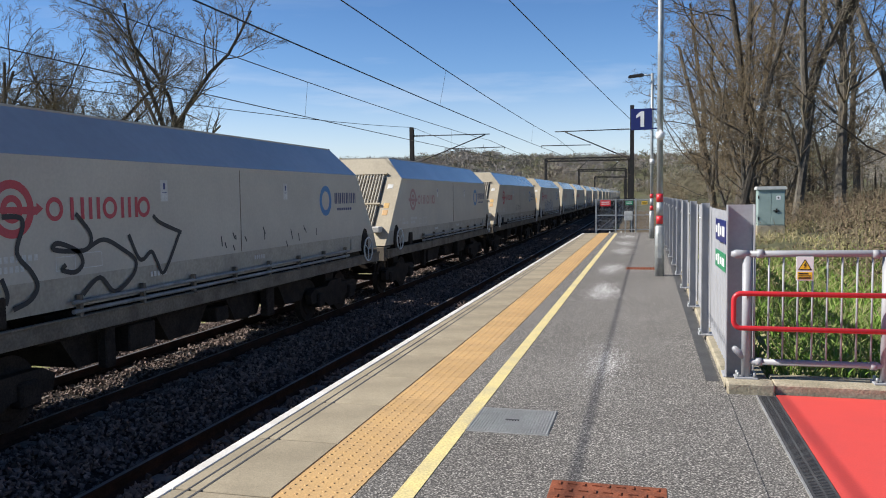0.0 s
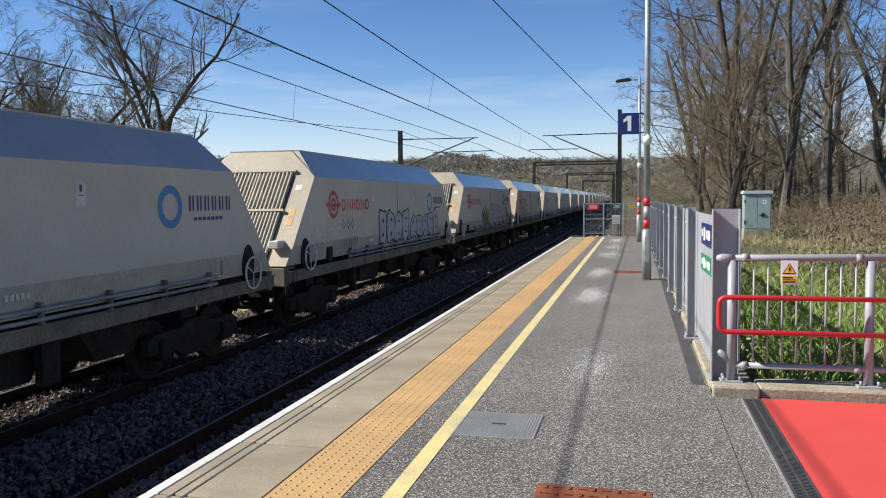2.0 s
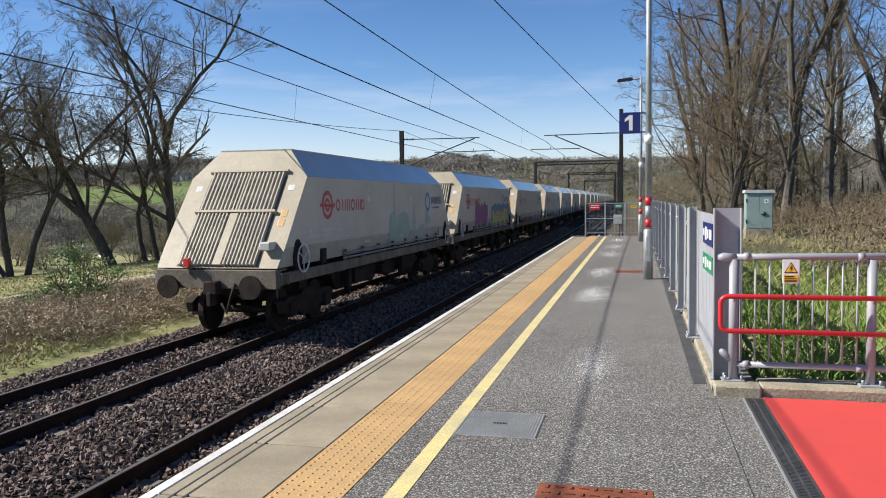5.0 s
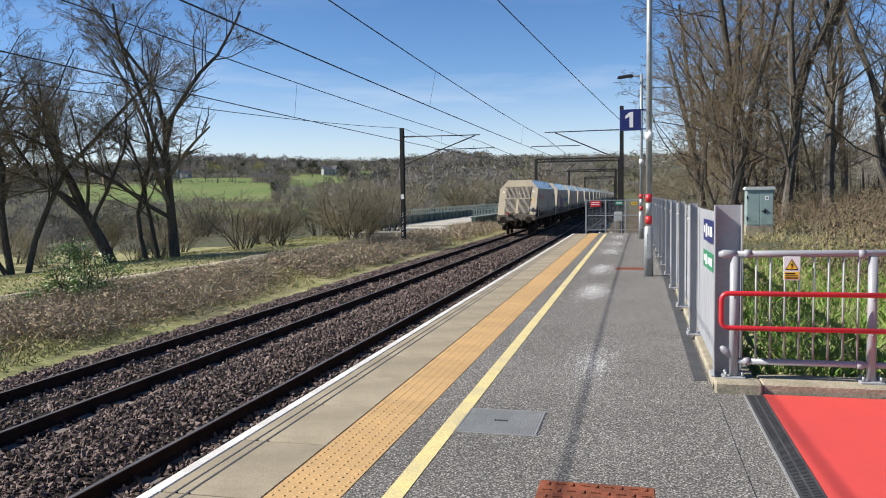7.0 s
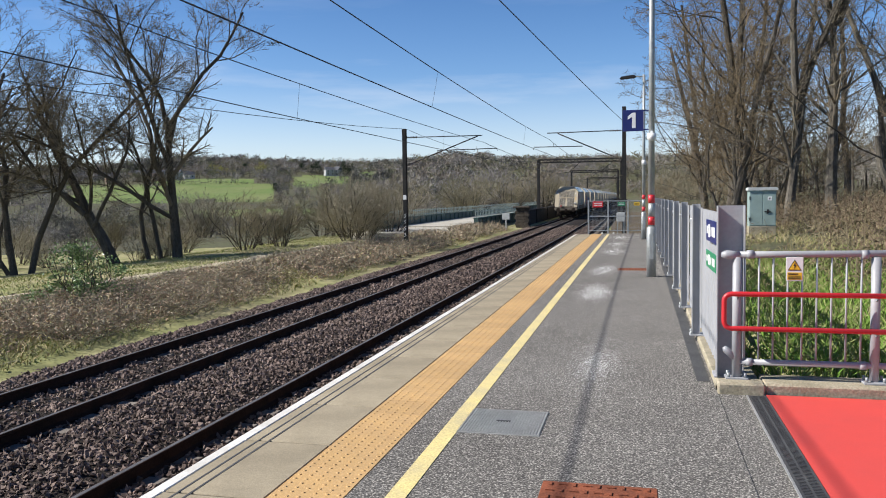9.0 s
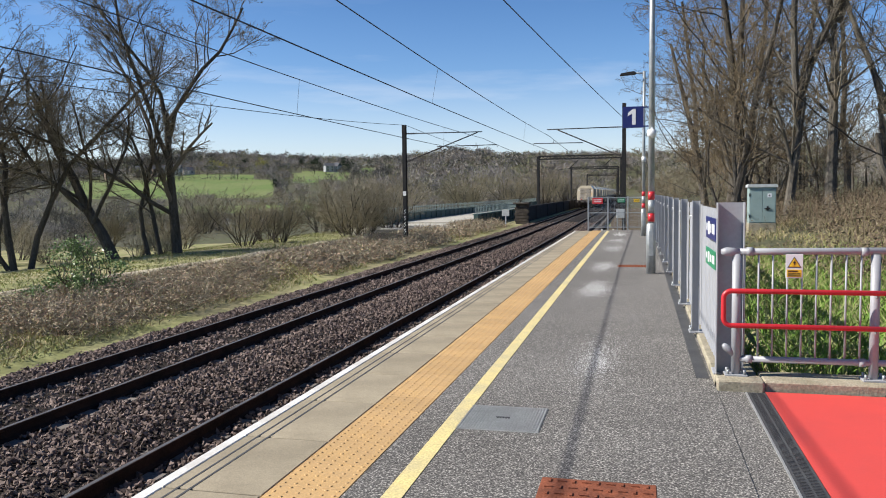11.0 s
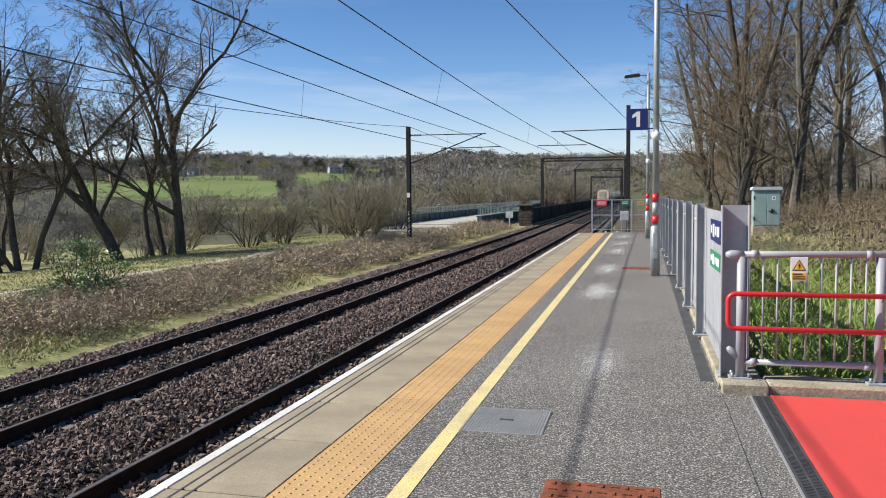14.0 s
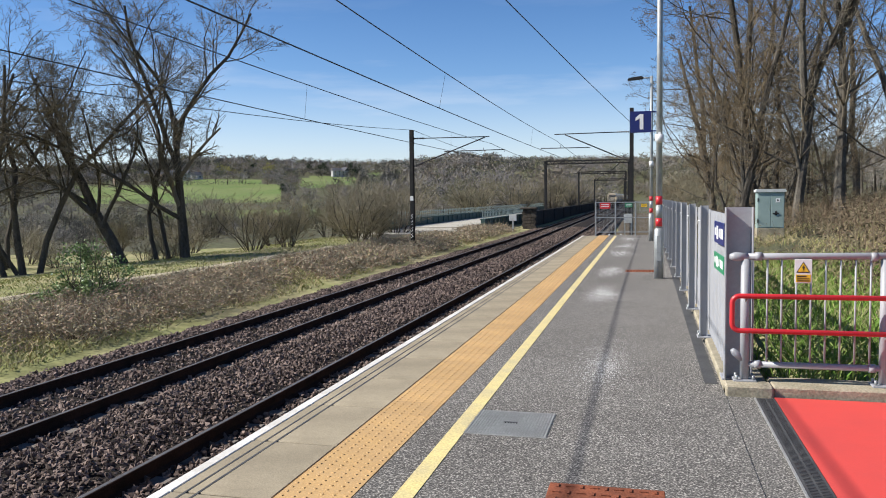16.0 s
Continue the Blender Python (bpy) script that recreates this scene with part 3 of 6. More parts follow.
def soft_line(points, n=5):
    """Rounds off a line by passing a smooth curve through its points."""
    p = [points[0], *points, points[-1]]
    out = []
    for a, b, c, d in zip(p, p[1:], p[2:], p[3:]):
        for k in range(n):
            t = k / n
            out.append(tuple(0.5 * (2 * b[i] + (c[i] - a[i]) * t + (2 * a[i] - 5 * b[i] + 4 * c[i] - d[i]) * t * t + (3 * b[i] - a[i] - 3 * c[i] + d[i]) * t ** 3) for i in (0, 1)))
    return out + [points[-1]]


def blob(cu, cv, w, h, lean, seed, grow=0.0, n=22):
    """A swollen, uneven painted shape."""
    rnd = random.Random(seed)
    ph = [rnd.uniform(0, 6.28) for _ in range(4)]
    out = []
    for k in range(n):
        a = 2 * math.pi * k / n
        m = 1 + 0.10 * math.sin(2 * a + ph[0]) + 0.09 * math.sin(3 * a + ph[1]) + 0.05 * math.sin(5 * a + ph[2])
        c, s = math.cos(a), math.sin(a)
        sq = 1 / max(abs(c), abs(s)) ** 0.55
        u, v = (w / 2 + grow) * m * c * sq * 0.9, (h / 2 + grow) * m * s * sq * 0.9
        out.append((cu + u + lean * v, cv + v))
    return out


def throw_up(w, start, end, base, height, count, fill, line, seed, holes=None, halo=None, thick=0.045):
    """A row of swollen painted shapes with an outline."""
    step = (end - start) / count
    rnd = random.Random(seed)
    if halo:
        for i in range(count):
            decal("paint_halo", blob(start + step * (i + 0.5), base + height / 2, step * 1.05, height, 0.1, seed + i, 0.16), halo, w, lift=0.0004 * i)
    for i in range(count):
        hh = height * rnd.uniform(0.86, 1.12)
        cu, cv, wd, lean = start + step * (i + 0.5), base + hh / 2, step * 0.98, rnd.uniform(-0.05, 0.18)
        decal("paint_outline", blob(cu, cv, wd, hh, lean, seed + i, thick), line, w, lift=0.003 + 0.0006 * i)
        decal("paint_fill", blob(cu, cv, wd, hh, lean, seed + i, 0.0), fill, w, lift=0.0055 + 0.0006 * i)
        for k in range(2):
            v = cv + hh * (0.2 if k == 0 else -0.2)
            decal("paint_mark", blob(cu + rnd.uniform(-0.1, 0.1) * wd, v, wd * rnd.uniform(0.16, 0.3), hh * rnd.uniform(0.08, 0.17), 0.3, seed + 30 + i * 2 + k, 0.0, 12), holes or line, w, lift=0.010)


def build_wagon(faded=False):
    w = thing("hopper_wagon", "grey-painted bogie hopper wagon with sloped ends, rolling in the train", "goods wagon", group="wagons of the train")
    hull_parts(w)
    # ribbed rear end: two banks of ribs either side of a plain middle strip
    for lo, hi, gap in ((-0.24, 0.455, 0.13), (0.50, 1.06, 0.045)):
        for side in (-1, 1):
            for i in range(9):
                a = gap + (0.86 - gap) * i / 9
                b = a + (0.86 - gap) / 9 * 0.62
                slope_bar("rib", *((a, b) if side > 0 else (-b, -a)), lo, hi, 0.07, M_RIB, w)
    slope_bar("backing", -0.88, 0.88, -0.25, 1.07, 0.006, M_BACKING, w, "dark backing sheet between the ribs")
    slope_bar("middle_strip", -0.11, 0.11, -0.24, 0.455, 0.06, M_ENDS, w)
    slope_bar("middle_strip", -0.03, 0.03, 0.50, 1.06, 0.06, M_ENDS, w)
    for t in (0.478, 1.07):
        slope_bar("cross_bar", -0.92, 0.92, t - 0.016, t + 0.016, 0.085, M_ENDS, w)
    for k in range(11):
        slope_bar("number_bar", -0.62 + 0.105 * k, -0.62 + 0.105 * k + 0.07, 1.15, 1.20, 0.012, M_MARK, w)
    for side in (-1, 1):
        slope_bar("warning_label", side * 1.06 - 0.08, side * 1.06 + 0.08, 0.80, 0.88, 0.008, M_MARK, w)
    slope_bar("warning_label", 1.00, 1.16, 0.42, 0.52, 0.008, M_SIGN_ORANGE, w, "small orange warning label")
    slope_bar("warning_label", 1.00, 1.16, 0.29, 0.39, 0.008, M_BRASS_MARK, w, "small orange warning label")
    part("end_lamp_box", boxes((0.90, 1.12, 0.02, 0.34, 1.74, 1.90), bevel=0.02), M_MARK, w)
    part("hatch_lip", boxes((-0.83, 0.83, 1.77, 1.80, 3.77, 3.81), (-0.83, -0.80, 1.80, 12.62, 3.77, 3.81), (0.80, 0.83, 1.80, 12.62, 3.77, 3.81)), M_RIB, w)
    # frame
    for x in (-1, 1):
        part("solebar", boxes((x * 1.31 - 0.045, x * 1.31 + 0.045, -0.06, 14.46, 1.07, 1.29), (x * 1.36 - 0.03, x * 1.36 + 0.03, -0.06, 14.46, 1.27, 1.30), bevel=0.008), M_SOLEBAR, w, "dusty steel sole bar")
    for y, s in ((-0.10, -1), (14.30, 1)):
        part("headstock", boxes((-1.30, 1.30, y, y + 0.2, 1.00, 1.36), (-1.30, 1.30, y, y + 0.5 if s < 0 else y + 0.2, 1.33, 1.37), bevel=0.012), M_SOLEBAR, w)
        e = y + (0.0 if s < 0 else 0.2)
        for x in (-0.88, 0.88):
            bm = tubes((((x, e, 1.06), (x, e + s * 0.22, 1.06)), 0.115), sides=12)
            tube(bm, [(x, e + s * 0.22, 1.06), (x, e + s * 0.27, 1.06)], 0.23, 18)
            part("buffer", bm, M_BOGIE, w)
        part("coupling", boxes((-0.14, 0.14, min(e, e + s * 0.22), max(e, e + s * 0.22), 0.9, 1.16), (-0.05, 0.05, min(e, e + s * 0.27), max(e, e + s * 0.27), 0.68, 0.95), bevel=0.02), M_BOGIE, w)
        bm = tubes((((0.42, e, 1.1), (0.42, e + s * 0.18, 0.85), (0.36, e + s * 0.24, 0.55), (0.25, e + s * 0.22, 0.75)), 0.025), sides=7)
        part("brake_hose", bm, M_BOGIE, w)
        part("step", boxes((1.22, 1.34, y, y + 0.2, 0.72, 0.75), (1.30, 1.32, y, y + 0.02, 0.72, 1.05), (1.30, 1.32, y + 0.18, y + 0.2, 0.72, 1.05)), M_BOGIE, w)
    for y in (3.3, 5.3, 7.3, 9.3):                       # discharge hoppers between the bogies
        bm = bmesh.new()
        prism(bm, ((y, 1.3), (y + 1.9, 1.3), (y + 1.35, 0.55), (y + 0.55, 0.55)), "x", -0.95, 0.95)
        part("discharge_hopper", bm, M_BOGIE, w, "dark sloped discharge hopper")
    part("centre_sill", boxes((-0.35, 0.35, 0.2, 13.8, 0.85, 1.2)), M_BOGIE, w)
    for row in ((0.6, 1.18, 4.6, 5.2, 0.62, 0.98), (0.7, 1.15, 6.9, 7.3, 0.66, 0.9), (1.05, 1.2, 8.6, 8.9, 0.5, 1.05), (1.05, 1.2, 4.1, 4.3, 0.5, 1.05)):
        part("brake_cylinder", boxes(row, bevel=0.02), M_BOGIE, w)
    part("brake_rod", boxes((1.0, 1.12, 3.0, 10.8, 0.98, 1.06), bevel=0.02), M_BOGIE, w)
    for k, z in enumerate((1.36, 1.47)):
        part("side_pipe", tubes((((SIDE + 0.05, 3.3, z), (SIDE + 0.05, 12.3, z)), 0.028), sides=8), M_PIPE, w)
    for i in range(8):
        y = 3.4 + 1.24 * i
        part("bracket", boxes((SIDE + 0.0, SIDE + 0.07, y, y + 0.06, 1.28, 1.56), bevel=0.006), M_SOLEBAR, w)
    part("vent_plate", boxes((SIDE - 0.03, SIDE + 0.02, 12.55, 12.8, 1.47, 1.72), bevel=0.01), M_SKIRT, w)
    for y in (0.85, 13.5):                               # recess with the brake wheel
        bm = bmesh.new()
        prism(bm, [(y + 0.21 * math.cos(a), 1.60 + 0.33 * math.sin(a)) for a in (2 * math.pi * k / 16 for k in range(16))], "x", SIDE - 0.1, SIDE + 0.008)
        recess = part("wheel_recess", bm, M_BOGIE, w)
    bm = bmesh.new()
    cy, cz, r = 0.98, 1.53, 0.28
    tube(bm, [(SIDE + 0.07, cy + r * math.cos(a), cz + r * math.sin(a)) for a in (2 * math.pi * k / 24 for k in range(25))], 0.018, 6, cap=False)
    for a in (0.5, 2.6, 4.7):
        tube(bm, [(SIDE + 0.07, cy, cz), (SIDE + 0.07, cy + r * math.cos(a), cz + r * math.sin(a))], 0.012, 6)
    part("hand_brake_wheel", bm, M_WHEEL_WHITE, w, "white spoked hand brake wheel")
    bm = bmesh.new()
    cy, cz = 13.55, 1.42
    tube(bm, [(SIDE + 0.07, cy + r * math.cos(a), cz + r * math.sin(a)) for a in (2 * math.pi * k / 24 for k in range(25))], 0.018, 6, cap=False)
    for a in (0.5, 2.6, 4.7):
        tube(bm, [(SIDE + 0.07, cy, cz), (SIDE + 0.07, cy + r * math.cos(a), cz + r * math.sin(a))], 0.012, 6)
    part("hand_brake_wheel", bm, M_WHEEL_WHITE, w, "white spoked hand brake wheel")
    # bogies
    for cy in (1.95, 12.15):
        bm = bmesh.new()
        for x in (-1, 1):
            prism(bm, ((cy - 1.35, 0.62), (cy - 1.15, 0.72), (cy - 0.45, 0.72), (cy - 0.3, 0.82), (cy + 0.3, 0.82), (cy + 0.45, 0.72), (cy + 1.15, 0.72), (cy + 1.35, 0.62), (cy + 1.3, 0.42), (cy + 0.65, 0.42), (cy + 0.35, 0.26), (cy - 0.35, 0.26), (cy - 0.65, 0.42), (cy - 1.3, 0.42)), "x", x * 1.02 - 0.07, x * 1.02 + 0.07)
            for wy in (cy - 0.9, cy + 0.9):
                box(bm, x * 1.06 - 0.1, x * 1.06 + 0.1, wy - 0.16, wy + 0.16, 0.32, 0.62, 0.03)
            for k in range(4):
                tube(bm, [(x * 1.02, cy - 0.24 + 0.16 * k, 0.3), (x * 1.02, cy - 0.24 + 0.16 * k, 0.62)], 0.06, 7)
        box(bm, -0.95, 0.95, cy - 0.22, cy + 0.22, 0.55, 0.98)
        bogie = part("bogie", bm, M_BOGIE, w)
        for wy in (cy - 0.9, cy + 0.9):
            bm = bmesh.new()
            for x in (-0.76, 0.76):
                s = 1 if x > 0 else -1
                bmesh.ops.create_cone(bm, cap_ends=True, segments=28, radius1=0.45, radius2=0.45, depth=0.12, matrix=pose(x, wy, 0.452, 0, 90, 0))
                bmesh.ops.create_cone(bm, cap_ends=True, segments=20, radius1=0.33, radius2=0.30, depth=0.03, matrix=pose(x + s * 0.07, wy, 0.452, 0, 90 * s, 0))
                bmesh.ops.create_cone(bm, cap_ends=True, segments=14, radius1=0.13, radius2=0.12, depth=0.12, matrix=pose(x + s * 0.12, wy, 0.452, 0, 90 * s, 0))
            tube(bm, [(-0.7, wy, 0.452), (0.7, wy, 0.452)], 0.08)
            part("wheelset", bm, M_BOGIE, bogie)
    # markings; company names stay plain shapes
    red = M_LOGO_FADED if faded else M_LOGO_RED
    ring_decal("red_emblem", 2.48, 2.60, 0.225, 0.32, red, w, "red round emblem")
    ring_decal("red_emblem", 2.48, 2.60, 0.08, 0.155, red, w)
    decal("red_emblem_bar", ((2.02, 2.60), (2.12, 2.53), (2.12, 2.575), (2.84, 2.575), (2.84, 2.53), (2.94, 2.60), (2.84, 2.67), (2.84, 2.625), (2.12, 2.625), (2.12, 2.67)), red, w, lift=0.001)
    for u, kind in ((3.12, 0), (3.38, 1), (3.56, 3), (4.10, 0), (4.32, 3), (4.80, 0)):      # plain rings and bars in place of a name
        if kind == 0:
            ring_decal("red_ring", u, 2.59, 0.085, 0.14, red, w)
        else:
            for n in range(kind):
                decal("red_bar", quad(u + 0.145 * n, u + 0.145 * n + 0.06, 2.455, 2.725), red, w)
    ring_decal("blue_ring", 11.12, 2.62, 0.20, 0.32, M_LOGO_BLUE, w, "sky-blue ring emblem")
    for k in range(6):                                                                     # plain uprights in place of a name
        u = 11.62 + 0.225 * k
        decal("navy_bar", quad(u, u + 0.06, 2.55, 2.79), M_LOGO_NAVY, w)
        decal("navy_bar", quad(u + 0.10, u + 0.15, 2.55, 2.79), M_LOGO_NAVY, w)
    for k in range(7):
        decal("small_navy_bar", quad(11.75 + 0.13 * k, 11.85 + 0.13 * k, 2.40, 2.455), M_LOGO_NAVY, w)
    for y in (5.2, 9.1):
        decal("data_plate", quad(y, y + 0.17, 2.66, 2.96), M_MARK, w, "small white data plate")
        decal("data_mark", quad(y + 0.06, y + 0.11, 2.83, 2.92), M_LOGO_NAVY, w, lift=0.003)
        decal("data_mark", quad(y + 0.03, y + 0.14, 2.78, 2.79), M_LOGO_NAVY, w, lift=0.003)
    part("seam", boxes((SIDE - 0.003, SIDE + 0.004, 7.45, 7.465, 1.80, 3.16)), M_SOLEBAR, w)
    for u0, u1, v in ((1.15, 1.27, 2.02), (1.45, 1.62, 2.02), (1.42, 1.98, 1.91), (2.25, 2.85, 2.02), (2.25, 2.72, 1.91), (4.9, 5.3, 1.62), (7.9, 8.3, 1.62)):
        n = max(2, round((u1 - u0) / 0.085))
        for k in range(n):
            decal("stencil", quad(u0 + (u1 - u0) * k / n, u0 + (u1 - u0) * (k + 0.68) / n, v, v + 0.07), M_MARK, w)
    for u0, u1, v0, v1 in ((3.1, 3.42, 1.86, 2.02), (3.55, 3.9, 1.86, 2.04)):
        for q in (quad(u0, u1, v0, v0 + 0.012), quad(u0, u1, v1, v1 + 0.012), quad(u0, u0 + 0.012, v0, v1), quad(u1, u1 + 0.012, v0, v1)):
            decal("stencil_frame", q, M_MARK, w)
    part("air_reservoir", boxes((SIDE - 0.12, SIDE + 0.03, 2.05, 2.32, 1.32, 1.66), bevel=0.015), M_BOGIE, w)
    for k in range(3):
        part("hand_rail", boxes((SIDE + 0.045, SIDE + 0.065, -0.05 + 0.16 * k, -0.03 + 0.16 * k, 1.06, 1.31)), M_SOLEBAR, w)
    return w


def graffiti(w, i):
    """What is sprayed on each wagon's platform side."""
    if i == 6:
        rnd = random.Random(6)
        for pts in (((2.33, 2.52), (2.57, 2.51), (2.62, 2.41), (2.52, 2.12), (2.72, 1.89), (2.8, 1.72), (2.68, 1.58), (2.43, 1.51)), ((3.46, 2.53), (3.71, 2.27), (3.63, 2.09), (3.27, 2.09), (3.06, 2.13), (3.15, 2.19), (3.46, 2.08), (3.55, 1.93), (3.42, 1.83), (3.2, 1.87), (3.26, 1.93)), ((3.63, 2.09), (3.95, 2.19), (4.32, 2.04), (4.58, 1.87), (4.49, 1.67), (4.13, 1.51), (3.85, 1.72), (3.53, 1.54)), ((4.45, 2.23), (4.63, 1.92), (4.75, 1.88), (4.93, 1.97), (5.05, 1.83), (5.22, 1.66), (5.63, 2.2)), ((5.0, 2.47), (5.17, 2.36), (5.68, 2.2)), ((2.29, 1.86), (2.36, 1.68), (2.33, 1.57))):
            brush("sprayed_scrawl", soft_line(pts), 0.06, SP_BLACK, w, lift=0.001 + 0.0004 * len(pts))
        for k in range(14):
            u = rnd.uniform(6.8, 10.8)
            v = rnd.uniform(1.85, 2.2)
            brush("sprayed_scrawl", ((u, v), (u + rnd.uniform(-0.03, 0.1), v - rnd.uniform(0.05, 0.2))), 0.03, SP_BLACK, w)
    elif i == 5:
        for k, (u, v, h) in enumerate(((5.2, 1.75, 0.45), (5.5, 1.75, 0.65), (6.0, 1.75, 0.75), (10.9, 1.9, 0.8), (11.9, 1.8, 0.6))):
            decal("sprayed_leaf", ((u, v + h), (u + 0.45, v + h * 0.62), (u + 0.85, v + 0.1), (u + 0.9, v - 0.25), (u + 0.3, v - 0.2), (u + 0.15, v + 0.3)), SP_GREEN, w, "dark green sprayed leaf", lift=0.0006 * k)
        for u, v in ((6.85, 1.95), (12.1, 2.0)):
            ring_decal("sprayed_flower", u, v, 0.17, 0.27, SP_ORANGE, w, "orange sprayed flower", lift=0.004)
            ring_decal("sprayed_flower", u, v, 0.02, 0.12, SP_ORANGE, w, lift=0.004)
        throw_up(w, 7.15, 11.8, 1.50, 0.92, 5, SP_LILAC, SP_PURPLE, 500, holes=SP_PURPLE)
        for k in range(9):
            u = 4.35 + 0.17 * k
            brush("white_scrawl", ((u, 2.33), (u + 0.05, 2.2), (u + 0.11, 2.32)), 0.022, SP_WHITE, w, lift=0.004)
    elif i == 4:
        throw_up(w, 5.7, 8.6, 1.46, 0.90, 4, SP_SILVER, SP_BLACK, 402, holes=SP_BLACK, thick=0.06)
        throw_up(w, 8.8, 12.2, 1.50, 0.80, 5, SP_SILVER, SP_BLACK, 433, holes=SP_BLACK, thick=0.045)
        for u, v in ((3.0, 2.12), (3.3, 2.12), (3.6, 2.12), (7.5, 2.2), (7.7, 2.2), (7.6, 2.0), (7.6, 1.85), (11.2, 1.8), (11.5, 1.82)):
            brush("black_scrawl", ((u, v), (u + 0.1, v + 0.12), (u + 0.2, v), (u + 0.1, v - 0.1), (u + 0.02, v - 0.02)), 0.03, SP_BLACK, w)
        for u in (3.1, 3.35, 3.6, 3.85):
            brush("black_scrawl", ((u, 1.55), (u + 0.03, 1.8), (u + 0.15, 1.6), (u + 0.2, 1.82)), 0.03, SP_BLACK, w)
    elif i == 3:
        for k in range(5):                              # a hand-sprayed word, as plain slanted bars
            u = 4.6 + 0.36 * k
            decal("white_bar", ((u, 1.82), (u + 0.20, 1.84), (u + 0.26, 2.14), (u + 0.06, 2.12)), SP_WHITE, w)
    elif i == 1:
        throw_up(w, 3.9, 6.75, 1.52, 0.98, 5, SP_MAGENTA, SP_GREEN, 110, holes=SP_PINK, thick=0.07)
        for k in range(4):
            decal("blue_haze", blob(8.6 + 1.25 * k, 1.92, 1.9, 1.15, 0.1, 150 + k), SP_BLUE, w, "soft blue sprayed ground", lift=0.0006 * k)
        throw_up(w, 8.0, 12.6, 1.30, 0.92, 6, SP_YELLOW, SP_MAGENTA, 120, holes=SP_MAGENTA, thick=0.055)
        for k in range(4):
            u = 12.5 + 0.22 * k
            brush("blue_scrawl", ((u, 1.75), (u + 0.08, 2.1), (u + 0.16, 1.8), (u + 0.2, 2.05)), 0.035, SP_BLUE, w)
    elif i == 0:
        for k, (u, v, a, b) in enumerate(((8.3, 1.9, 1.4, 1.0), (9.5, 2.1, 0.35, 0.9), (10.3, 1.75, 0.8, 0.35), (11.0, 2.1, 0.5, 0.5), (7.3, 1.95, 0.7, 0.9))):
            decal("mint_shape", blob(u, v, a, b, 0.1, 160 + k), SP_MINT, w, "pale mint sprayed shape", lift=0.0006 * k)
        decal("mint_shape", ((10.9, 2.3), (11.5, 2.05), (10.9, 1.8)), SP_MINT, w, lift=0.004)
    elif i in (9, 12):
        throw_up(w, 3.5, 8.5, 1.5, 0.8, 5, SP_SILVER, SP_BLACK, 900 + i)
    elif i in (8,):
        for k in range(6):
            u = 6.0 + 0.3 * k
            brush("black_scrawl", ((u, 1.9), (u + 0.1, 2.2), (u + 0.2, 1.95)), 0.04, SP_BLACK, w)


def build_train():
    plain = build_wagon()
    pale = build_wagon(True)
    out, used = [], set()
    for i in range(WAGONS):
        model = pale if i in (2, 7, 10, 15, 19) else plain
        out.append(copy_thing(model, pose(0, 0, 0)) if model.name in used else model)
        used.add(model.name)
    for i, w in enumerate(out):
        graffiti(w, i)
    extra = {0: "grey hopper wagon with pale mint graffiti, last of the train", 1: "grey hopper wagon with magenta and yellow graffiti", 2: "plain grey hopper wagon with a washed-out red emblem", 3: "grey hopper wagon with a white sprayed scrawl", 4: "grey hopper wagon with silver and black graffiti", 5: "grey hopper wagon with pale pink graffiti among green leaves", 6: "grey hopper wagon with black sprayed scrawls"}
    for i, text in extra.items():
        tagged(out[i], text)
    bm = boxes((-0.62, -0.50, -0.22, -0.10, 1.42, 1.60), bevel=0.01)
    part("tail_lamp", bm, M_TAIL, out[0], "red tail lamp on its bracket")
    part("lamp_bracket", boxes((-0.58, -0.54, -0.14, -0.02, 1.30, 1.50)), M_SOLEBAR, out[0])
    return out


TRAIN = build_train()


def train_pose(i, t):
    y = LAST + PITCH * i + SPEED * t
    x = TRACKS[1] + swing(y + 7)
    turn = math.degrees(math.atan2(-(swing(y + 12) - swing(y + 2)), 10.0))
    return pose(x, y, RAIL, 0, 0, turn)


# ---- platform furniture ----
M_RUST = surface("rusty_cast_iron", (0.26, 0.085, 0.045), (0.17, 0.06, 0.035), scale=9, fine=70, rough=0.9, bump=0.4, grit=0.25)
M_COVER = surface("grey_cover_plate", (0.30, 0.30, 0.29), (0.24, 0.24, 0.23), scale=6, fine=60, rough=0.6, metal=0.0, bump=0.2, grit=0.15)
M_SALT = surface("white_grit_salt", (0.78, 0.77, 0.75), (0.68, 0.67, 0.66), rough=0.9, bump=0.0)
M_NAVY = surface("navy_sign", (0.012, 0.02, 0.14), (0.014, 0.022, 0.13), scale=2, rough=0.35, bump=0.0, grit=0.05)
M_SIGN_WHITE = surface("white_sign", (0.8, 0.8, 0.8), (0.74, 0.74, 0.74), scale=2, rough=0.4, bump=0.0, grit=0.04)
M_SIGN_GREEN = surface("green_sign", (0.02, 0.24, 0.11), (0.02, 0.20, 0.10), scale=2, rough=0.4, bump=0.0, grit=0.05)
M_SIGN_YELLOW = surface("yellow_sign", (0.83, 0.52, 0.03), (0.76, 0.47, 0.03), scale=2, rough=0.4, bump=0.0, grit=0.05)
M_SIGN_BLACK = surface("black_ink", (0.02, 0.02, 0.022), rough=0.5, bump=0.0)
M_CABINET = surface("pale_green_cabinet", (0.30, 0.39, 0.37), (0.25, 0.33, 0.31), scale=2, fine=40, rough=0.55, bump=0.03, grit=0.07)
M_CAP = surface("light_grey_cap", (0.55, 0.57, 0.56), (0.45, 0.47, 0.46), scale=3, fine=30, rough=0.6, bump=0.03, grit=0.08)
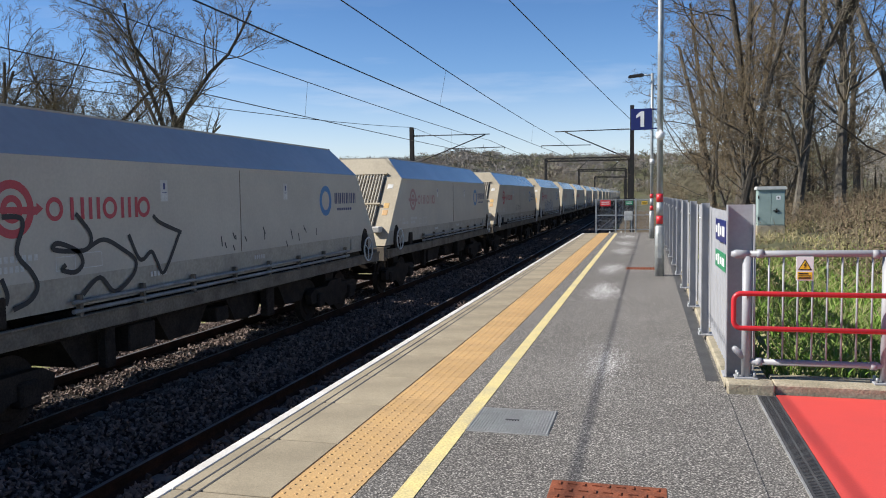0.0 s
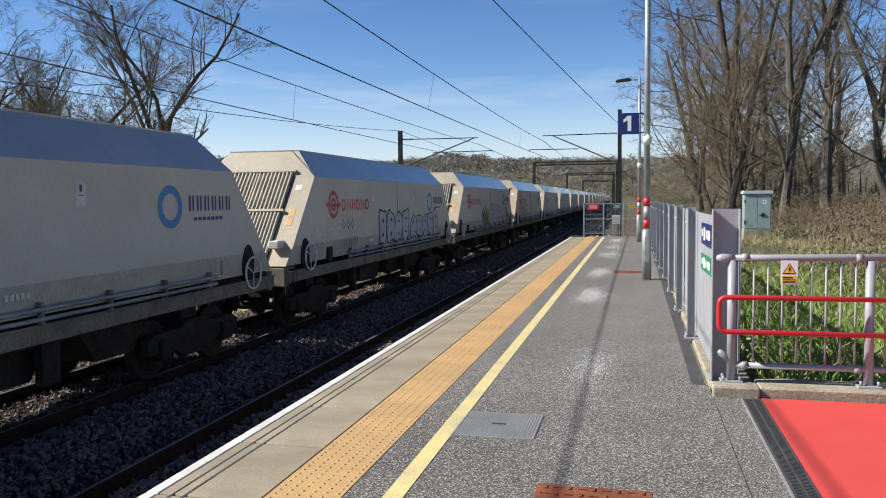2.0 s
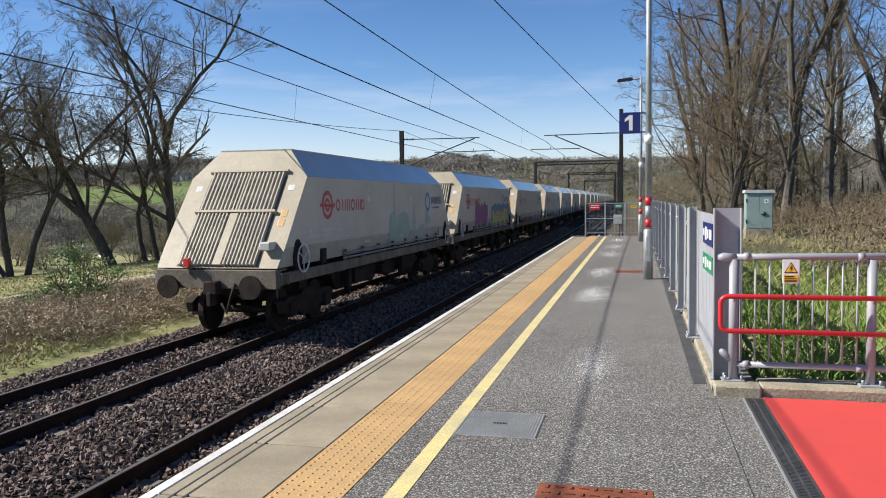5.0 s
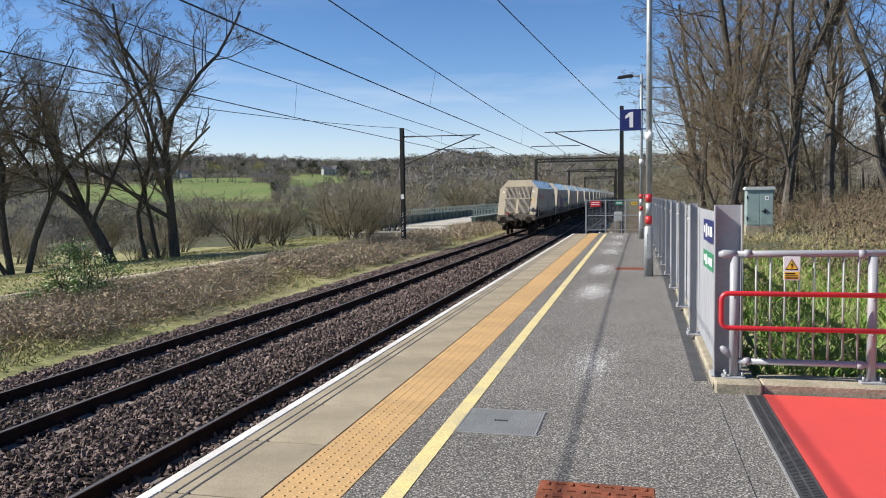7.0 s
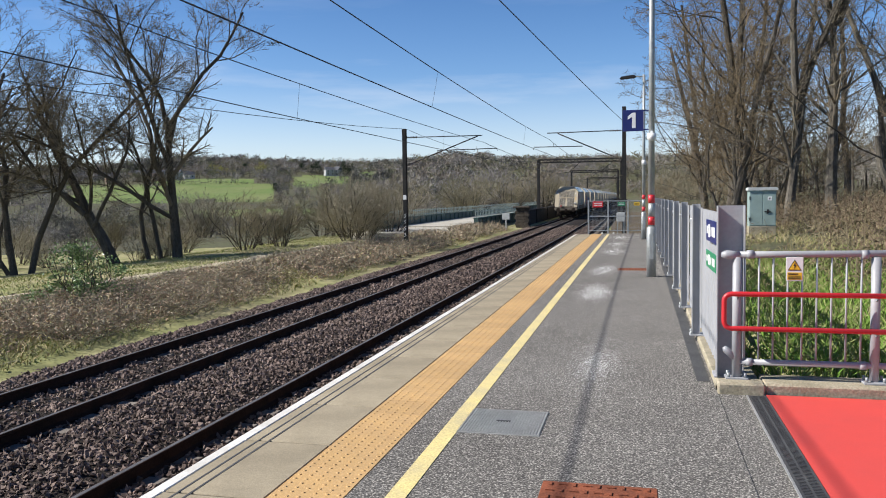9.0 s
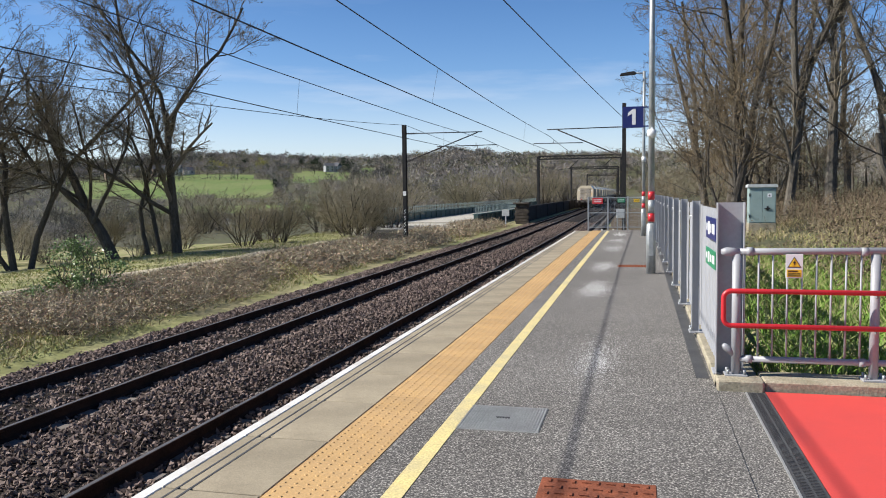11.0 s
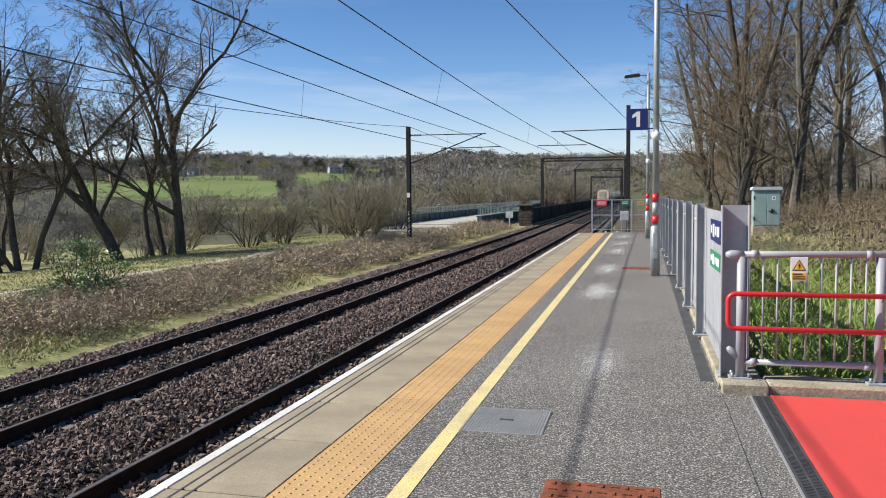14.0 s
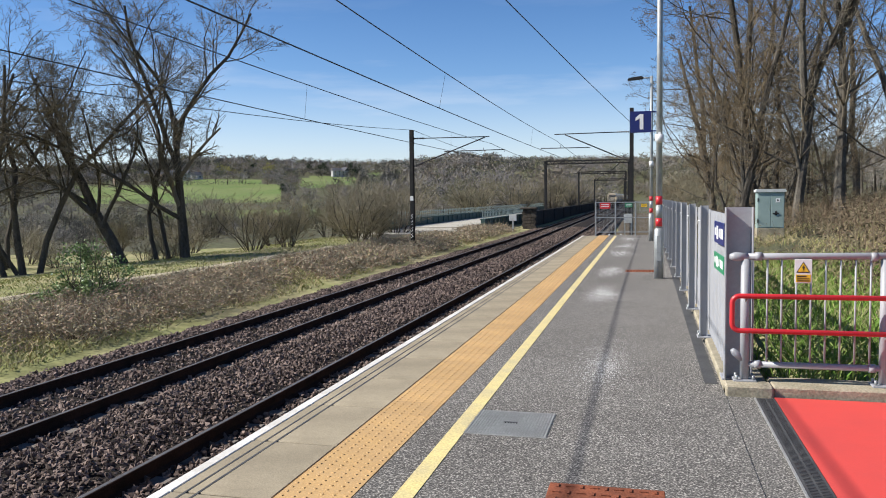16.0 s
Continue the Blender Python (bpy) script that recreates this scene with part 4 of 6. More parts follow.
M_STRIP_LIGHT = surface("steel_edge", (0.42, 0.42, 0.41), (0.33, 0.33, 0.32), rough=0.5, metal=0.4, bump=0.05)


def upright(outline, z0, z1):
    """A rolled section standing upright: its outline (counter-clockwise) drawn up from z0 to z1."""
    bm = bmesh.new()
    low = [bm.verts.new((x, y, z0)) for x, y in outline]
    top = [bm.verts.new((x, y, z1)) for x, y in outline]
    bm.faces.new(list(reversed(low)))
    bm.faces.new(top)
    for k in range(len(low)):
        n = (k + 1) % len(low)
        bm.faces.new((low[k], low[n], top[n], top[k]))
    return bm


def build_kerb_and_surfaces():
    k = part("kerb", boxes((0.62, 0.98, 6.74, 34.4, -0.5, 0.055), (0.985, 2.9, 6.74, 7.12, -0.5, 0.08), (0.62, 0.985, 6.70, 6.90, -0.5, 0.085), bevel=0.014), M_CONCRETE)
    tagged(k, "stained concrete kerb under the fence and railing", "kerb", kind="structure")
    s = part("drain_strip", boxes((0.485, 0.595, 7.1, 34.3, -0.02, 0.004)), M_DARK_STRIP)
    tagged(s, "long black strip along the fence kerb", "drain", kind="structure")
    d = part("slot_drain", boxes((0.845, 0.985, -6, 6.66, -0.02, 0.003)), M_DARK_STRIP)
    tagged(d, "black slotted drainage channel beside the red surfacing", "drain", kind="structure")
    part("steel_edge", boxes((0.832, 0.844, -6, 6.66, -0.02, 0.005)), M_STRIP_LIGHT, d, "thin bright steel edging")
    slot = None
    for i in range(130):
        y = 3.6 + 0.0235 * i
        if slot is None:
            slot = part("slot", boxes((0.862, 0.908, -0.004, 0.004, 0.0, 0.0045), (0.922, 0.968, -0.004, 0.004, 0.0, 0.0045)), M_SIGN_BLACK, d)
            slot.location.y = y
        else:
            c = slot.copy()
            scene.collection.objects.link(c)
            c.location.y = y
    r = part("red_surfacing", boxes((0.99, 3.6, -6, 6.70, -0.03, 0.003)), M_RED_FLOOR)
    tagged(r, "bright red anti-slip surfacing on the ramp", "floor", kind="structure")
    # covers let into the asphalt
    c = part("access_cover", boxes((-1.235, -0.655, 5.24, 5.86, -0.02, 0.004)), M_COVER)
    tagged(c, "ribbed grey metal access cover let into the asphalt", "access cover")
    for i in range(28):
        x = -1.225 + 0.0205 * i
        part("cover_rib", boxes((x, x + 0.010, 5.255, 5.845, 0.003, 0.008)), M_COVER, c)
    part("handle_slot", boxes((-1.0, -0.9, 5.54, 5.565, 0.004, 0.0095)), M_SIGN_BLACK, c)
    for x0, x1, y0, y1 in ((-0.53, 0.10, 3.75, 4.42), (-0.46, 0.17, 17.45, 17.95)):
        c = part("inspection_cover", boxes((x0, x1, y0, y1, -0.02, 0.004), bevel=0.004), M_RUST)
        tagged(c, "rusty cast-iron inspection cover with raised treads", "inspection cover", group="rusty covers")
        for i, j in product(range(9), range(7)):
            x, y = x0 + 0.05 + (x1 - x0 - 0.1) * i / 8, y0 + 0.05 + (y1 - y0 - 0.1) * j / 6
            a = (0.022, 0.007) if (i + j) % 2 else (0.007, 0.022)
            part("tread", boxes((x - a[0], x + a[0], y - a[1], y + a[1], 0.003, 0.011)), M_RUST, c)


build_kerb_and_surfaces()


def build_salt():
    rng = np.random.default_rng(8)
    v, f = [], []
    for cx, cy, sx, sy, n in ((-0.42, 8.0, 0.20, 0.75, 1500), (-0.40, 7.6, 0.11, 0.38, 1500), (-0.72, 13.4, 0.15, 0.65, 1300), (-0.78, 17.6, 0.15, 0.6, 800), (-0.73, 23.2, 0.18, 0.8, 700), (-0.72, 26.8, 0.18, 0.8, 600), (-0.72, 31.0, 0.18, 0.8, 600)):
        for _ in range(n):
            k = rng.normal()
            x, y, r = cx + rng.normal() * sx * 0.9, cy + rng.normal() * sy, rng.uniform(0.0020, 0.0052) * (1.0 if cy < 12 else 1.8)
            a = rng.uniform(0, 6.28)
            i = len(v)
            v += [(x + r * math.cos(a + q), y + r * math.sin(a + q), 0.0005) for q in (0, 2.09, 4.19)] + [(x, y, r * 0.8)]
            f += [(i, i + 1, i + 3), (i + 1, i + 2, i + 3), (i + 2, i, i + 3)]
    tagged(from_arrays("grit_salt", v, f, M_SALT), "spilled white grit salt scattered on the asphalt", "grit", kind="stuff")


build_salt()


def build_fence_bay():
    bay = thing("fence", "grey-painted ribbed steel fence bay on flat posts", "fence", group="fence bays")
    part("post", upright(((0.565, 0.0), (0.575, 0.0), (0.575, 0.032), (0.64, 0.032), (0.64, 0.0), (0.65, 0.0), (0.65, 0.075), (0.64, 0.075), (0.64, 0.042), (0.575, 0.042), (0.575, 0.075), (0.565, 0.075)), 0.06, 1.512), M_GREY_PAINT, bay)
    foot = part("base_plate", boxes((0.54, 0.76, -0.05, 0.14, 0.055, 0.07), bevel=0.003), M_GREY_PAINT, bay)
    for x, y in ((0.557, -0.03), (0.557, 0.12)):
        part("bolt", tubes((((x, y, 0.07), (x, y, 0.11)), 0.011), sides=6), M_GALV, foot)
    pale = None
    for i in range(13):
        y = 0.10 + 0.160 * i
        if pale is None:
            bm = bmesh.new()
            prism(bm, ((0.675, 0.0), (0.662, 0.018), (0.662, 0.072), (0.675, 0.09), (0.680, 0.088), (0.667, 0.070), (0.667, 0.020), (0.680, 0.002)), "z", 0.12, 1.47)
            pale = part("pale", bm, M_GREY_PAINT, bay)
            pale.location.y = y
        else:
            c = pale.copy()
            scene.collection.objects.link(c)
            c.location.y = y
    for z in (0.35, 1.33):
        part("cross_rail", boxes((0.70, 0.74, 0.0, 2.22, z, z + 0.05), bevel=0.003), M_GREY_PAINT, bay)
    part("hook", tubes((((0.63, 0.2, 1.33), (0.55, 0.2, 1.345), (0.55, 0.2, 1.30)), 0.006), sides=6), M_SIGN_WHITE, bay)
    return bay


def build_fence():
    bay = build_fence_bay()
    bay.matrix_world = pose(0, 9.12, 0)
    for i in range(1, 11):
        copy_thing(bay, pose(-0.010 * i, 9.12 + 2.25 * i, 0))
    end = thing("fence", "broad grey steel end post closing the ribbed fence", "fence")
    part("end_plate", upright(((0.637, 7.01), (0.645, 7.01), (0.645, 7.10), (0.85, 7.10), (0.85, 7.01), (0.858, 7.01), (0.858, 7.112), (0.637, 7.112)), 0.06, 1.52), M_GREY_PAINT, end)
    part("base_plate", boxes((0.62, 0.88, 7.04, 7.26, 0.05, 0.068), bevel=0.003), M_GREY_PAINT, end)
    for i in range(12):
        y = 7.18 + 0.162 * i
        bm = bmesh.new()
        prism(bm, ((0.675, y), (0.662, y + 0.018), (0.662, y + 0.072), (0.675, y + 0.09), (0.680, y + 0.088), (0.667, y + 0.070), (0.667, y + 0.020), (0.680, y + 0.002)), "z", 0.12, 1.46)
        part("pale", bm, M_GREY_PAINT, end)
    for z in (0.35, 1.33):
        part("cross_rail", boxes((0.70, 0.74, 7.12, 9.12, z, z + 0.05), bevel=0.003), M_GREY_PAINT, end)
    # two small signs on the fence, turned a little from it
    for name, z0, z1, board, ink, text in (("direction_sign", 1.18, 1.38, M_NAVY, M_SIGN_WHITE, "small navy direction sign with white marks on the fence"), ("exit_sign", 0.93, 1.09, M_SIGN_GREEN, M_SIGN_WHITE, "small green safety sign with white marks on the fence")):
        s = thing(name, text, "sign", at=(0.650, 7.2, 0), rz=1.0)
        part("board", boxes((-0.012, -0.004, 0.0, 0.82, z0, z1), bevel=0.002), board, s)
        for y0, y1, a, b in ((0.06, 0.26, 0.28, 0.72), (0.32, 0.40, 0.30, 0.70), (0.46, 0.60, 0.2, 0.8), (0.66, 0.76, 0.35, 0.7)):
            part("mark", boxes((-0.014, -0.0125, y0, y1, z0 + (z1 - z0) * a, z0 + (z1 - z0) * b)), ink, s)


build_fence()


def build_railing():
    r = thing("handrail", "pale grey tubular railing with vertical bars and a red rail", "railing")
    Y = 6.92
    for x in (0.785, 1.83):
        p = part("post", tubes((((x, Y, 0.085), (x, Y, 1.10)), 0.036), sides=14), M_GREY_PAINT, r)
        part("base_plate", boxes((x - 0.09, x + 0.09, Y - 0.07, Y + 0.07, 0.08, 0.098), bevel=0.003), M_GREY_PAINT, r)
        for a, b in product((-0.065, 0.065), (-0.045, 0.045)):
            part("bolt", tubes((((x + a, Y + b, 0.098), (x + a, Y + b, 0.135)), 0.012), sides=6), M_GALV, r)
    part("top_rail", tubes((((0.70, Y, 1.115), (1.2, Y, 1.12), (2.7, Y, 1.135)), 0.028), sides=12), M_GREY_PAINT, r)
    part("corner_elbow", tubes((((0.66, Y, 1.115), (0.70, Y, 1.115), (0.80, Y, 1.11)), [0.02, 0.038, 0.036]), sides=12), M_GREY_PAINT, r)
    part("corner_elbow", tubes((((0.685, Y, 0.34), (0.70, Y, 0.32), (0.78, Y, 0.25)), [0.015, 0.028, 0.03]), sides=12), M_GREY_PAINT, r)
    part("bottom_rail", tubes((((0.80, Y, 0.222), (2.7, Y, 0.225)), 0.026), sides=12), M_GREY_PAINT, r)
    for x in (0.86, 1.72):
        part("collar", tubes((((x, Y, 0.222), (x + 0.05, Y, 0.222)), 0.035), sides=12), M_GREY_PAINT, r)
        part("collar", tubes((((x, Y, 1.118), (x + 0.05, Y, 1.118)), 0.036), sides=12), M_GREY_PAINT, r)
    for i in range(14):
        x = 0.845 + 0.11 * i
        if abs(x - 1.83) > 0.05:
            part("bar", tubes((((x, Y, 0.222), (x, Y, 1.11)), 0.008), sides=8), M_GREY_PAINT, r)
    pts = [(2.7, Y - 0.10, 0.80)]
    for k in range(7):
        a = math.pi / 2 + (math.pi / 2) * k / 6
        pts.append((0.735 + 0.06 * math.cos(a), Y - 0.10, 0.74 + 0.06 * math.sin(a)))
    for k in range(7):
        a = math.pi + (math.pi / 2) * k / 6
        pts.append((0.735 + 0.06 * math.cos(a), Y - 0.10, 0.575 + 0.06 * math.sin(a)))
    pts.append((2.7, Y - 0.10, 0.515))
    red = part("red_rail", tubes((pts, 0.021), sides=12), M_RED_PAINT, r, "bright red hand rail loop")
    for x, z in ((0.785, 0.80), (0.785, 0.515), (1.83, 0.80), (1.83, 0.515)):
        part("clip", tubes((((x, Y - 0.10, z - 0.02), (x, Y - 0.05, z - 0.045), (x, Y - 0.03, z - 0.045)), 0.008), sides=6), M_GALV, red)
    s = thing("warning_sign", "white and yellow electric shock warning sign on the railing", "sign")
    y = Y - 0.032
    part("board", boxes((1.155, 1.285, y - 0.004, y, 0.905, 1.10), bevel=0.002), M_SIGN_WHITE, s)
    part("text_panel", boxes((1.165, 1.275, y - 0.006, y - 0.0045, 0.915, 0.975)), M_SIGN_YELLOW, s, "yellow text panel")
    for z in (0.957, 0.943, 0.930, 0.921):
        part("text_bar", boxes((1.172, 1.245 if z > 0.95 else 1.266, y - 0.0075, y - 0.0065, z, z + (0.010 if z > 0.95 else 0.005))), M_SIGN_BLACK, s)
    for name, k, m, d in (("triangle_border", 1.0, M_SIGN_BLACK, 0.006), ("triangle", 0.80, M_SIGN_YELLOW, 0.0075)):
        bm = bmesh.new()
        prism(bm, [(1.22 + 0.052 * k * a, 1.032 + 0.046 * k * b - 0.002) for a, b in ((-1, -0.85), (1, -0.85), (0, 1.1))], "y", y - d, y - d + 0.0012)
        part(name, bm, m, s)
    bm = bmesh.new()
    prism(bm, [(1.22 + a, 1.028 + b) for a, b in ((0.006, 0.03), (-0.012, 0.0), (0.0, 0.0), (-0.006, -0.025), (0.013, 0.008), (0.002, 0.008))], "y", y - 0.0095, y - 0.008)
    part("bolt_symbol", bm, M_SIGN_BLACK, s)


build_railing()


def build_lamps():
    def column(x, y, h, r0, r1, label):
        l = thing("lamp_column", label, "lamp post", group="lamp columns", at=(x, y, 0))
        part("base", tubes((((0, 0, 0), (0, 0, 0.97), (0, 0, 1.0)), [r0, r0, r1]), sides=20), M_GALV, l)
        part("shaft", tubes((((0, 0, 0.99), (0, 0, h)), [r1, r1 * 0.8]), sides=18), M_GALV, l)
        for z in (1.03, 1.46):
            part("red_band", tubes((((0, 0, z), (0, 0, z + 0.16)), r1 + 0.004), sides=18), M_RED_PAINT, l, "red painted band")
        part("silver_band", tubes((((0, 0, 1.20), (0, 0, 1.45)), r1 + 0.002), sides=18), M_GALV, l)
        part("inspection_door", boxes((-0.04, 0.04, -r0 - 0.004, -r0 + 0.02, 0.35, 0.85), bevel=0.004), M_GALV, l)
        return l
    a = column(0.22, 16.15, 7.6, 0.092, 0.062, "galvanised steel lamp column with red bands and a camera")
    part("camera_dome", tubes((((0, -0.09, 2.66), (0, -0.09, 2.71), (0, -0.09, 2.82)), [0.04, 0.085, 0.085]), sides=14), M_SIGN_WHITE, a, "white camera dome")
    part("dome_arm", tubes((((0, 0, 2.84), (0, -0.09, 2.84)), 0.03), sides=8), M_SIGN_WHITE, a)
    b = column(0.13, 29.8, 5.95, 0.09, 0.06, "slim galvanised lamp column with a flat lantern")
    part("outreach", tubes((((0, 0, 5.88), (-0.35, 0, 5.90)), 0.025), sides=8), M_GALV, b)
    bm = bmesh.new()
    prism(bm, ((-0.85, 5.84), (-0.80, 5.90), (-0.35, 5.95), (-0.28, 5.90), (-0.30, 5.86), (-0.80, 5.82)), "y", -0.13, 0.13)
    part("lantern", bm, M_BLACK_STEEL, b, "flat dark lantern head")
    part("camera_dome", tubes((((0, -0.08, 2.70), (0, -0.08, 2.88)), 0.08), sides=12), M_SIGN_WHITE, b, "white camera dome")
    s = thing("platform_sign", "navy square platform number sign on two arms of the column", "sign", at=(0, 16.15, 0))
    part("board", boxes((-0.335, 0.065, -0.02, 0.02, 2.875, 3.29), bevel=0.004), M_NAVY, s)
    for z in (2.90, 3.27):
        part("arm", boxes((0.06, 0.24, -0.012, 0.012, z - 0.012, z + 0.012)), M_NAVY, s)
    bm = bmesh.new()
    prism(bm, ((-0.155, 2.935), (-0.085, 2.935), (-0.085, 3.235), (-0.150, 3.235), (-0.235, 3.165), (-0.235, 3.105), (-0.155, 3.15)), "y", -0.024, -0.021)
    part("numeral", bm, M_SIGN_WHITE, s, "white numeral one")


build_lamps()


def build_gate():
    g = thing("platform_end_gate", "galvanised mesh gates and posts closing the platform end", "gate")
    Y = 35.0
    for x in (-2.18, -1.34, -0.50, 0.10):
        part("post", boxes((x - 0.03, x + 0.03, Y - 0.03, Y + 0.03, -0.5, 1.43), bevel=0.005), M_GALV, g)
    for x0, x1 in ((-2.18, -1.34), (-1.34, -0.50), (-0.50, 0.10)):
        leaf = part("top_bar", boxes((x0 + 0.03, x1 - 0.03, Y - 0.02, Y + 0.02, 1.36, 1.40)), M_GALV, g)
        part("bottom_bar", boxes((x0 + 0.03, x1 - 0.03, Y - 0.02, Y + 0.02, 0.08, 0.12)), M_GALV, g)
        part("middle_bar", boxes((x0 + 0.03, x1 - 0.03, Y - 0.02, Y + 0.02, 0.70, 0.74)), M_GALV, g)
        bm = bmesh.new()
        n = int((x1 - x0 - 0.1) / 0.055)
        for i in range(n + 1):
            x = x0 + 0.05 + (x1 - x0 - 0.1) * i / n
            box(bm, x - 0.0025, x + 0.0025, Y - 0.003, Y + 0.003, 0.1, 1.38)
        for i in range(24):
            z = 0.12 + 0.053 * i
            box(bm, x0 + 0.05, x1 - 0.05, Y - 0.003, Y + 0.003, z - 0.0025, z + 0.0025)
        part("wire_mesh", bm, M_GALV, g)
    for name, x, z, w, h, m, text in (("warning_board", -1.78, 1.24, 0.44, 0.26, M_RED_PAINT, "red warning board with white bars on the gate"), ("notice_board", -0.78, 1.25, 0.30, 0.17, M_SIGN_GREEN, "green notice board with a white bar on the gate"), ("small_notice", -0.14, 1.24, 0.24, 0.13, M_SIGN_YELLOW, "small yellow notice on the gate")):
        s = thing(name, text, "sign")
        part("board", boxes((x - w / 2, x + w / 2, Y - 0.05, Y - 0.042, z - h / 2, z + h / 2)), m, s)
        for k in range(2):
            part("text_bar", boxes((x - w * 0.38, x + w * 0.38, Y - 0.053, Y - 0.0505, z + h * (0.12 - 0.32 * k), z + h * (0.24 - 0.32 * k))), M_SIGN_WHITE if m != M_SIGN_YELLOW else M_SIGN_BLACK, s)
    b = thing("equipment_box", "small grey equipment box on posts behind the gate", "equipment box")
    part("box", boxes((-1.02, -0.66, 36.2, 36.5, 0.45, 0.85), bevel=0.01), M_CAP, b)
    for x in (-0.98, -0.70):
        part("leg", boxes((x - 0.025, x + 0.025, 36.32, 36.38, -1.45, 0.45)), M_GALV, b)
    st = thing("access_steps", "grey metal steps down to the track behind the gate", "steps")
    for k in range(6):
        part("tread", boxes((-1.62, -1.16, 36.0 + 0.3 * k, 36.26 + 0.3 * k, 0.62 - 0.2 * k - 0.75, 0.66 - 0.2 * k - 0.75)), M_CAP, st)
    for x in (-1.64, -1.14):
        part("stringer", tubes((((x, 35.9, -0.05), (x, 37.9, -1.3)), 0.04), sides=6), M_CAP, st)


build_gate()


def build_cabinet():
    c = thing("electrical_cabinet", "pale green steel electrical cabinet with two doors", "cabinet", at=(4.22, 30.2, 0))
    part("body", boxes((-0.45, 0.45, -0.2, 0.35, 0.2, 1.72), bevel=0.012), M_CABINET, c)
    part("plinth", boxes((-0.46, 0.46, -0.21, 0.36, -0.3, 0.45), bevel=0.01), M_CONCRETE, c)
    bm = bmesh.new()
    prism(bm, ((-0.50, 1.72), (0.50, 1.72), (0.50, 1.79), (0.46, 1.83), (-0.46, 1.83), (-0.50, 1.79)), "y", -0.26, 0.40)
    part("cap", bm, M_CAP, c)
    for x0, x1 in ((-0.43, -0.01), (0.01, 0.43)):
        d = part("door", boxes((x0, x1, -0.215, -0.2, 0.48, 1.66), bevel=0.005), M_CABINET, c)
        if x0 > 0:
            part("handle", boxes((0.06, 0.26, -0.245, -0.215, 0.95, 0.985), (0.14, 0.2, -0.235, -0.215, 0.9, 1.05), bevel=0.004), M_BLACK_STEEL, d)
            part("plate", boxes((0.16, 0.30, -0.219, -0.2155, 1.36, 1.50)), M_SIGN_WHITE, d)
            part("plate_mark", boxes((0.20, 0.25, -0.222, -0.2195, 1.40, 1.46)), M_SIGN_BLACK, d)
        else:
            for z in (0.7, 1.45):
                part("hinge", boxes((x0 - 0.015, x0 + 0.02, -0.225, -0.2, z - 0.06, z + 0.06)), M_BLACK_STEEL, d)


build_cabinet()


# ---- overhead line, bridge, houses ----
M_INSUL = surface("brown_insulator", (0.05, 0.035, 0.03), (0.04, 0.03, 0.028), rough=0.3, bump=0.0)
M_TEAL = surface("faded_teal_steel", (0.06, 0.115, 0.105), (0.045, 0.08, 0.075), scale=2, fine=20, rough=0.7, bump=0.1, grit=0.2)
M_PALE_RAIL = surface("pale_green_railing", (0.36, 0.43, 0.40), (0.27, 0.33, 0.31), scale=2, fine=20, rough=0.6, bump=0.05, grit=0.12)
M_BLACK_WALL = surface("sooty_parapet", (0.022, 0.021, 0.021), (0.035, 0.032, 0.03), scale=1.2, fine=14, rough=0.9, bump=0.3, grit=0.3)
M_PIER = surface("dark_gritstone", (0.10, 0.085, 0.07), (0.06, 0.052, 0.045), scale=3, fine=20, rough=0.95, bump=0.6, grit=0.3, per_object=0.3)
M_DECK = surface("pale_concrete_deck", (0.47, 0.44, 0.38), (0.37, 0.35, 0.30), scale=0.6, fine=12, rough=0.9, bump=0.2, grit=0.12)


def insulator(bm, a, b, r=0.06, discs=7):
    a, b = Vector(a), Vector(b)
    tube(bm, [a, b], 0.02, 6)
    for k in range(discs):
        p, q = a.lerp(b, (k + 0.3) / discs), a.lerp(b, (k + 0.7) / discs)
        tube(bm, [p, q], [r, r * 0.7], 10)


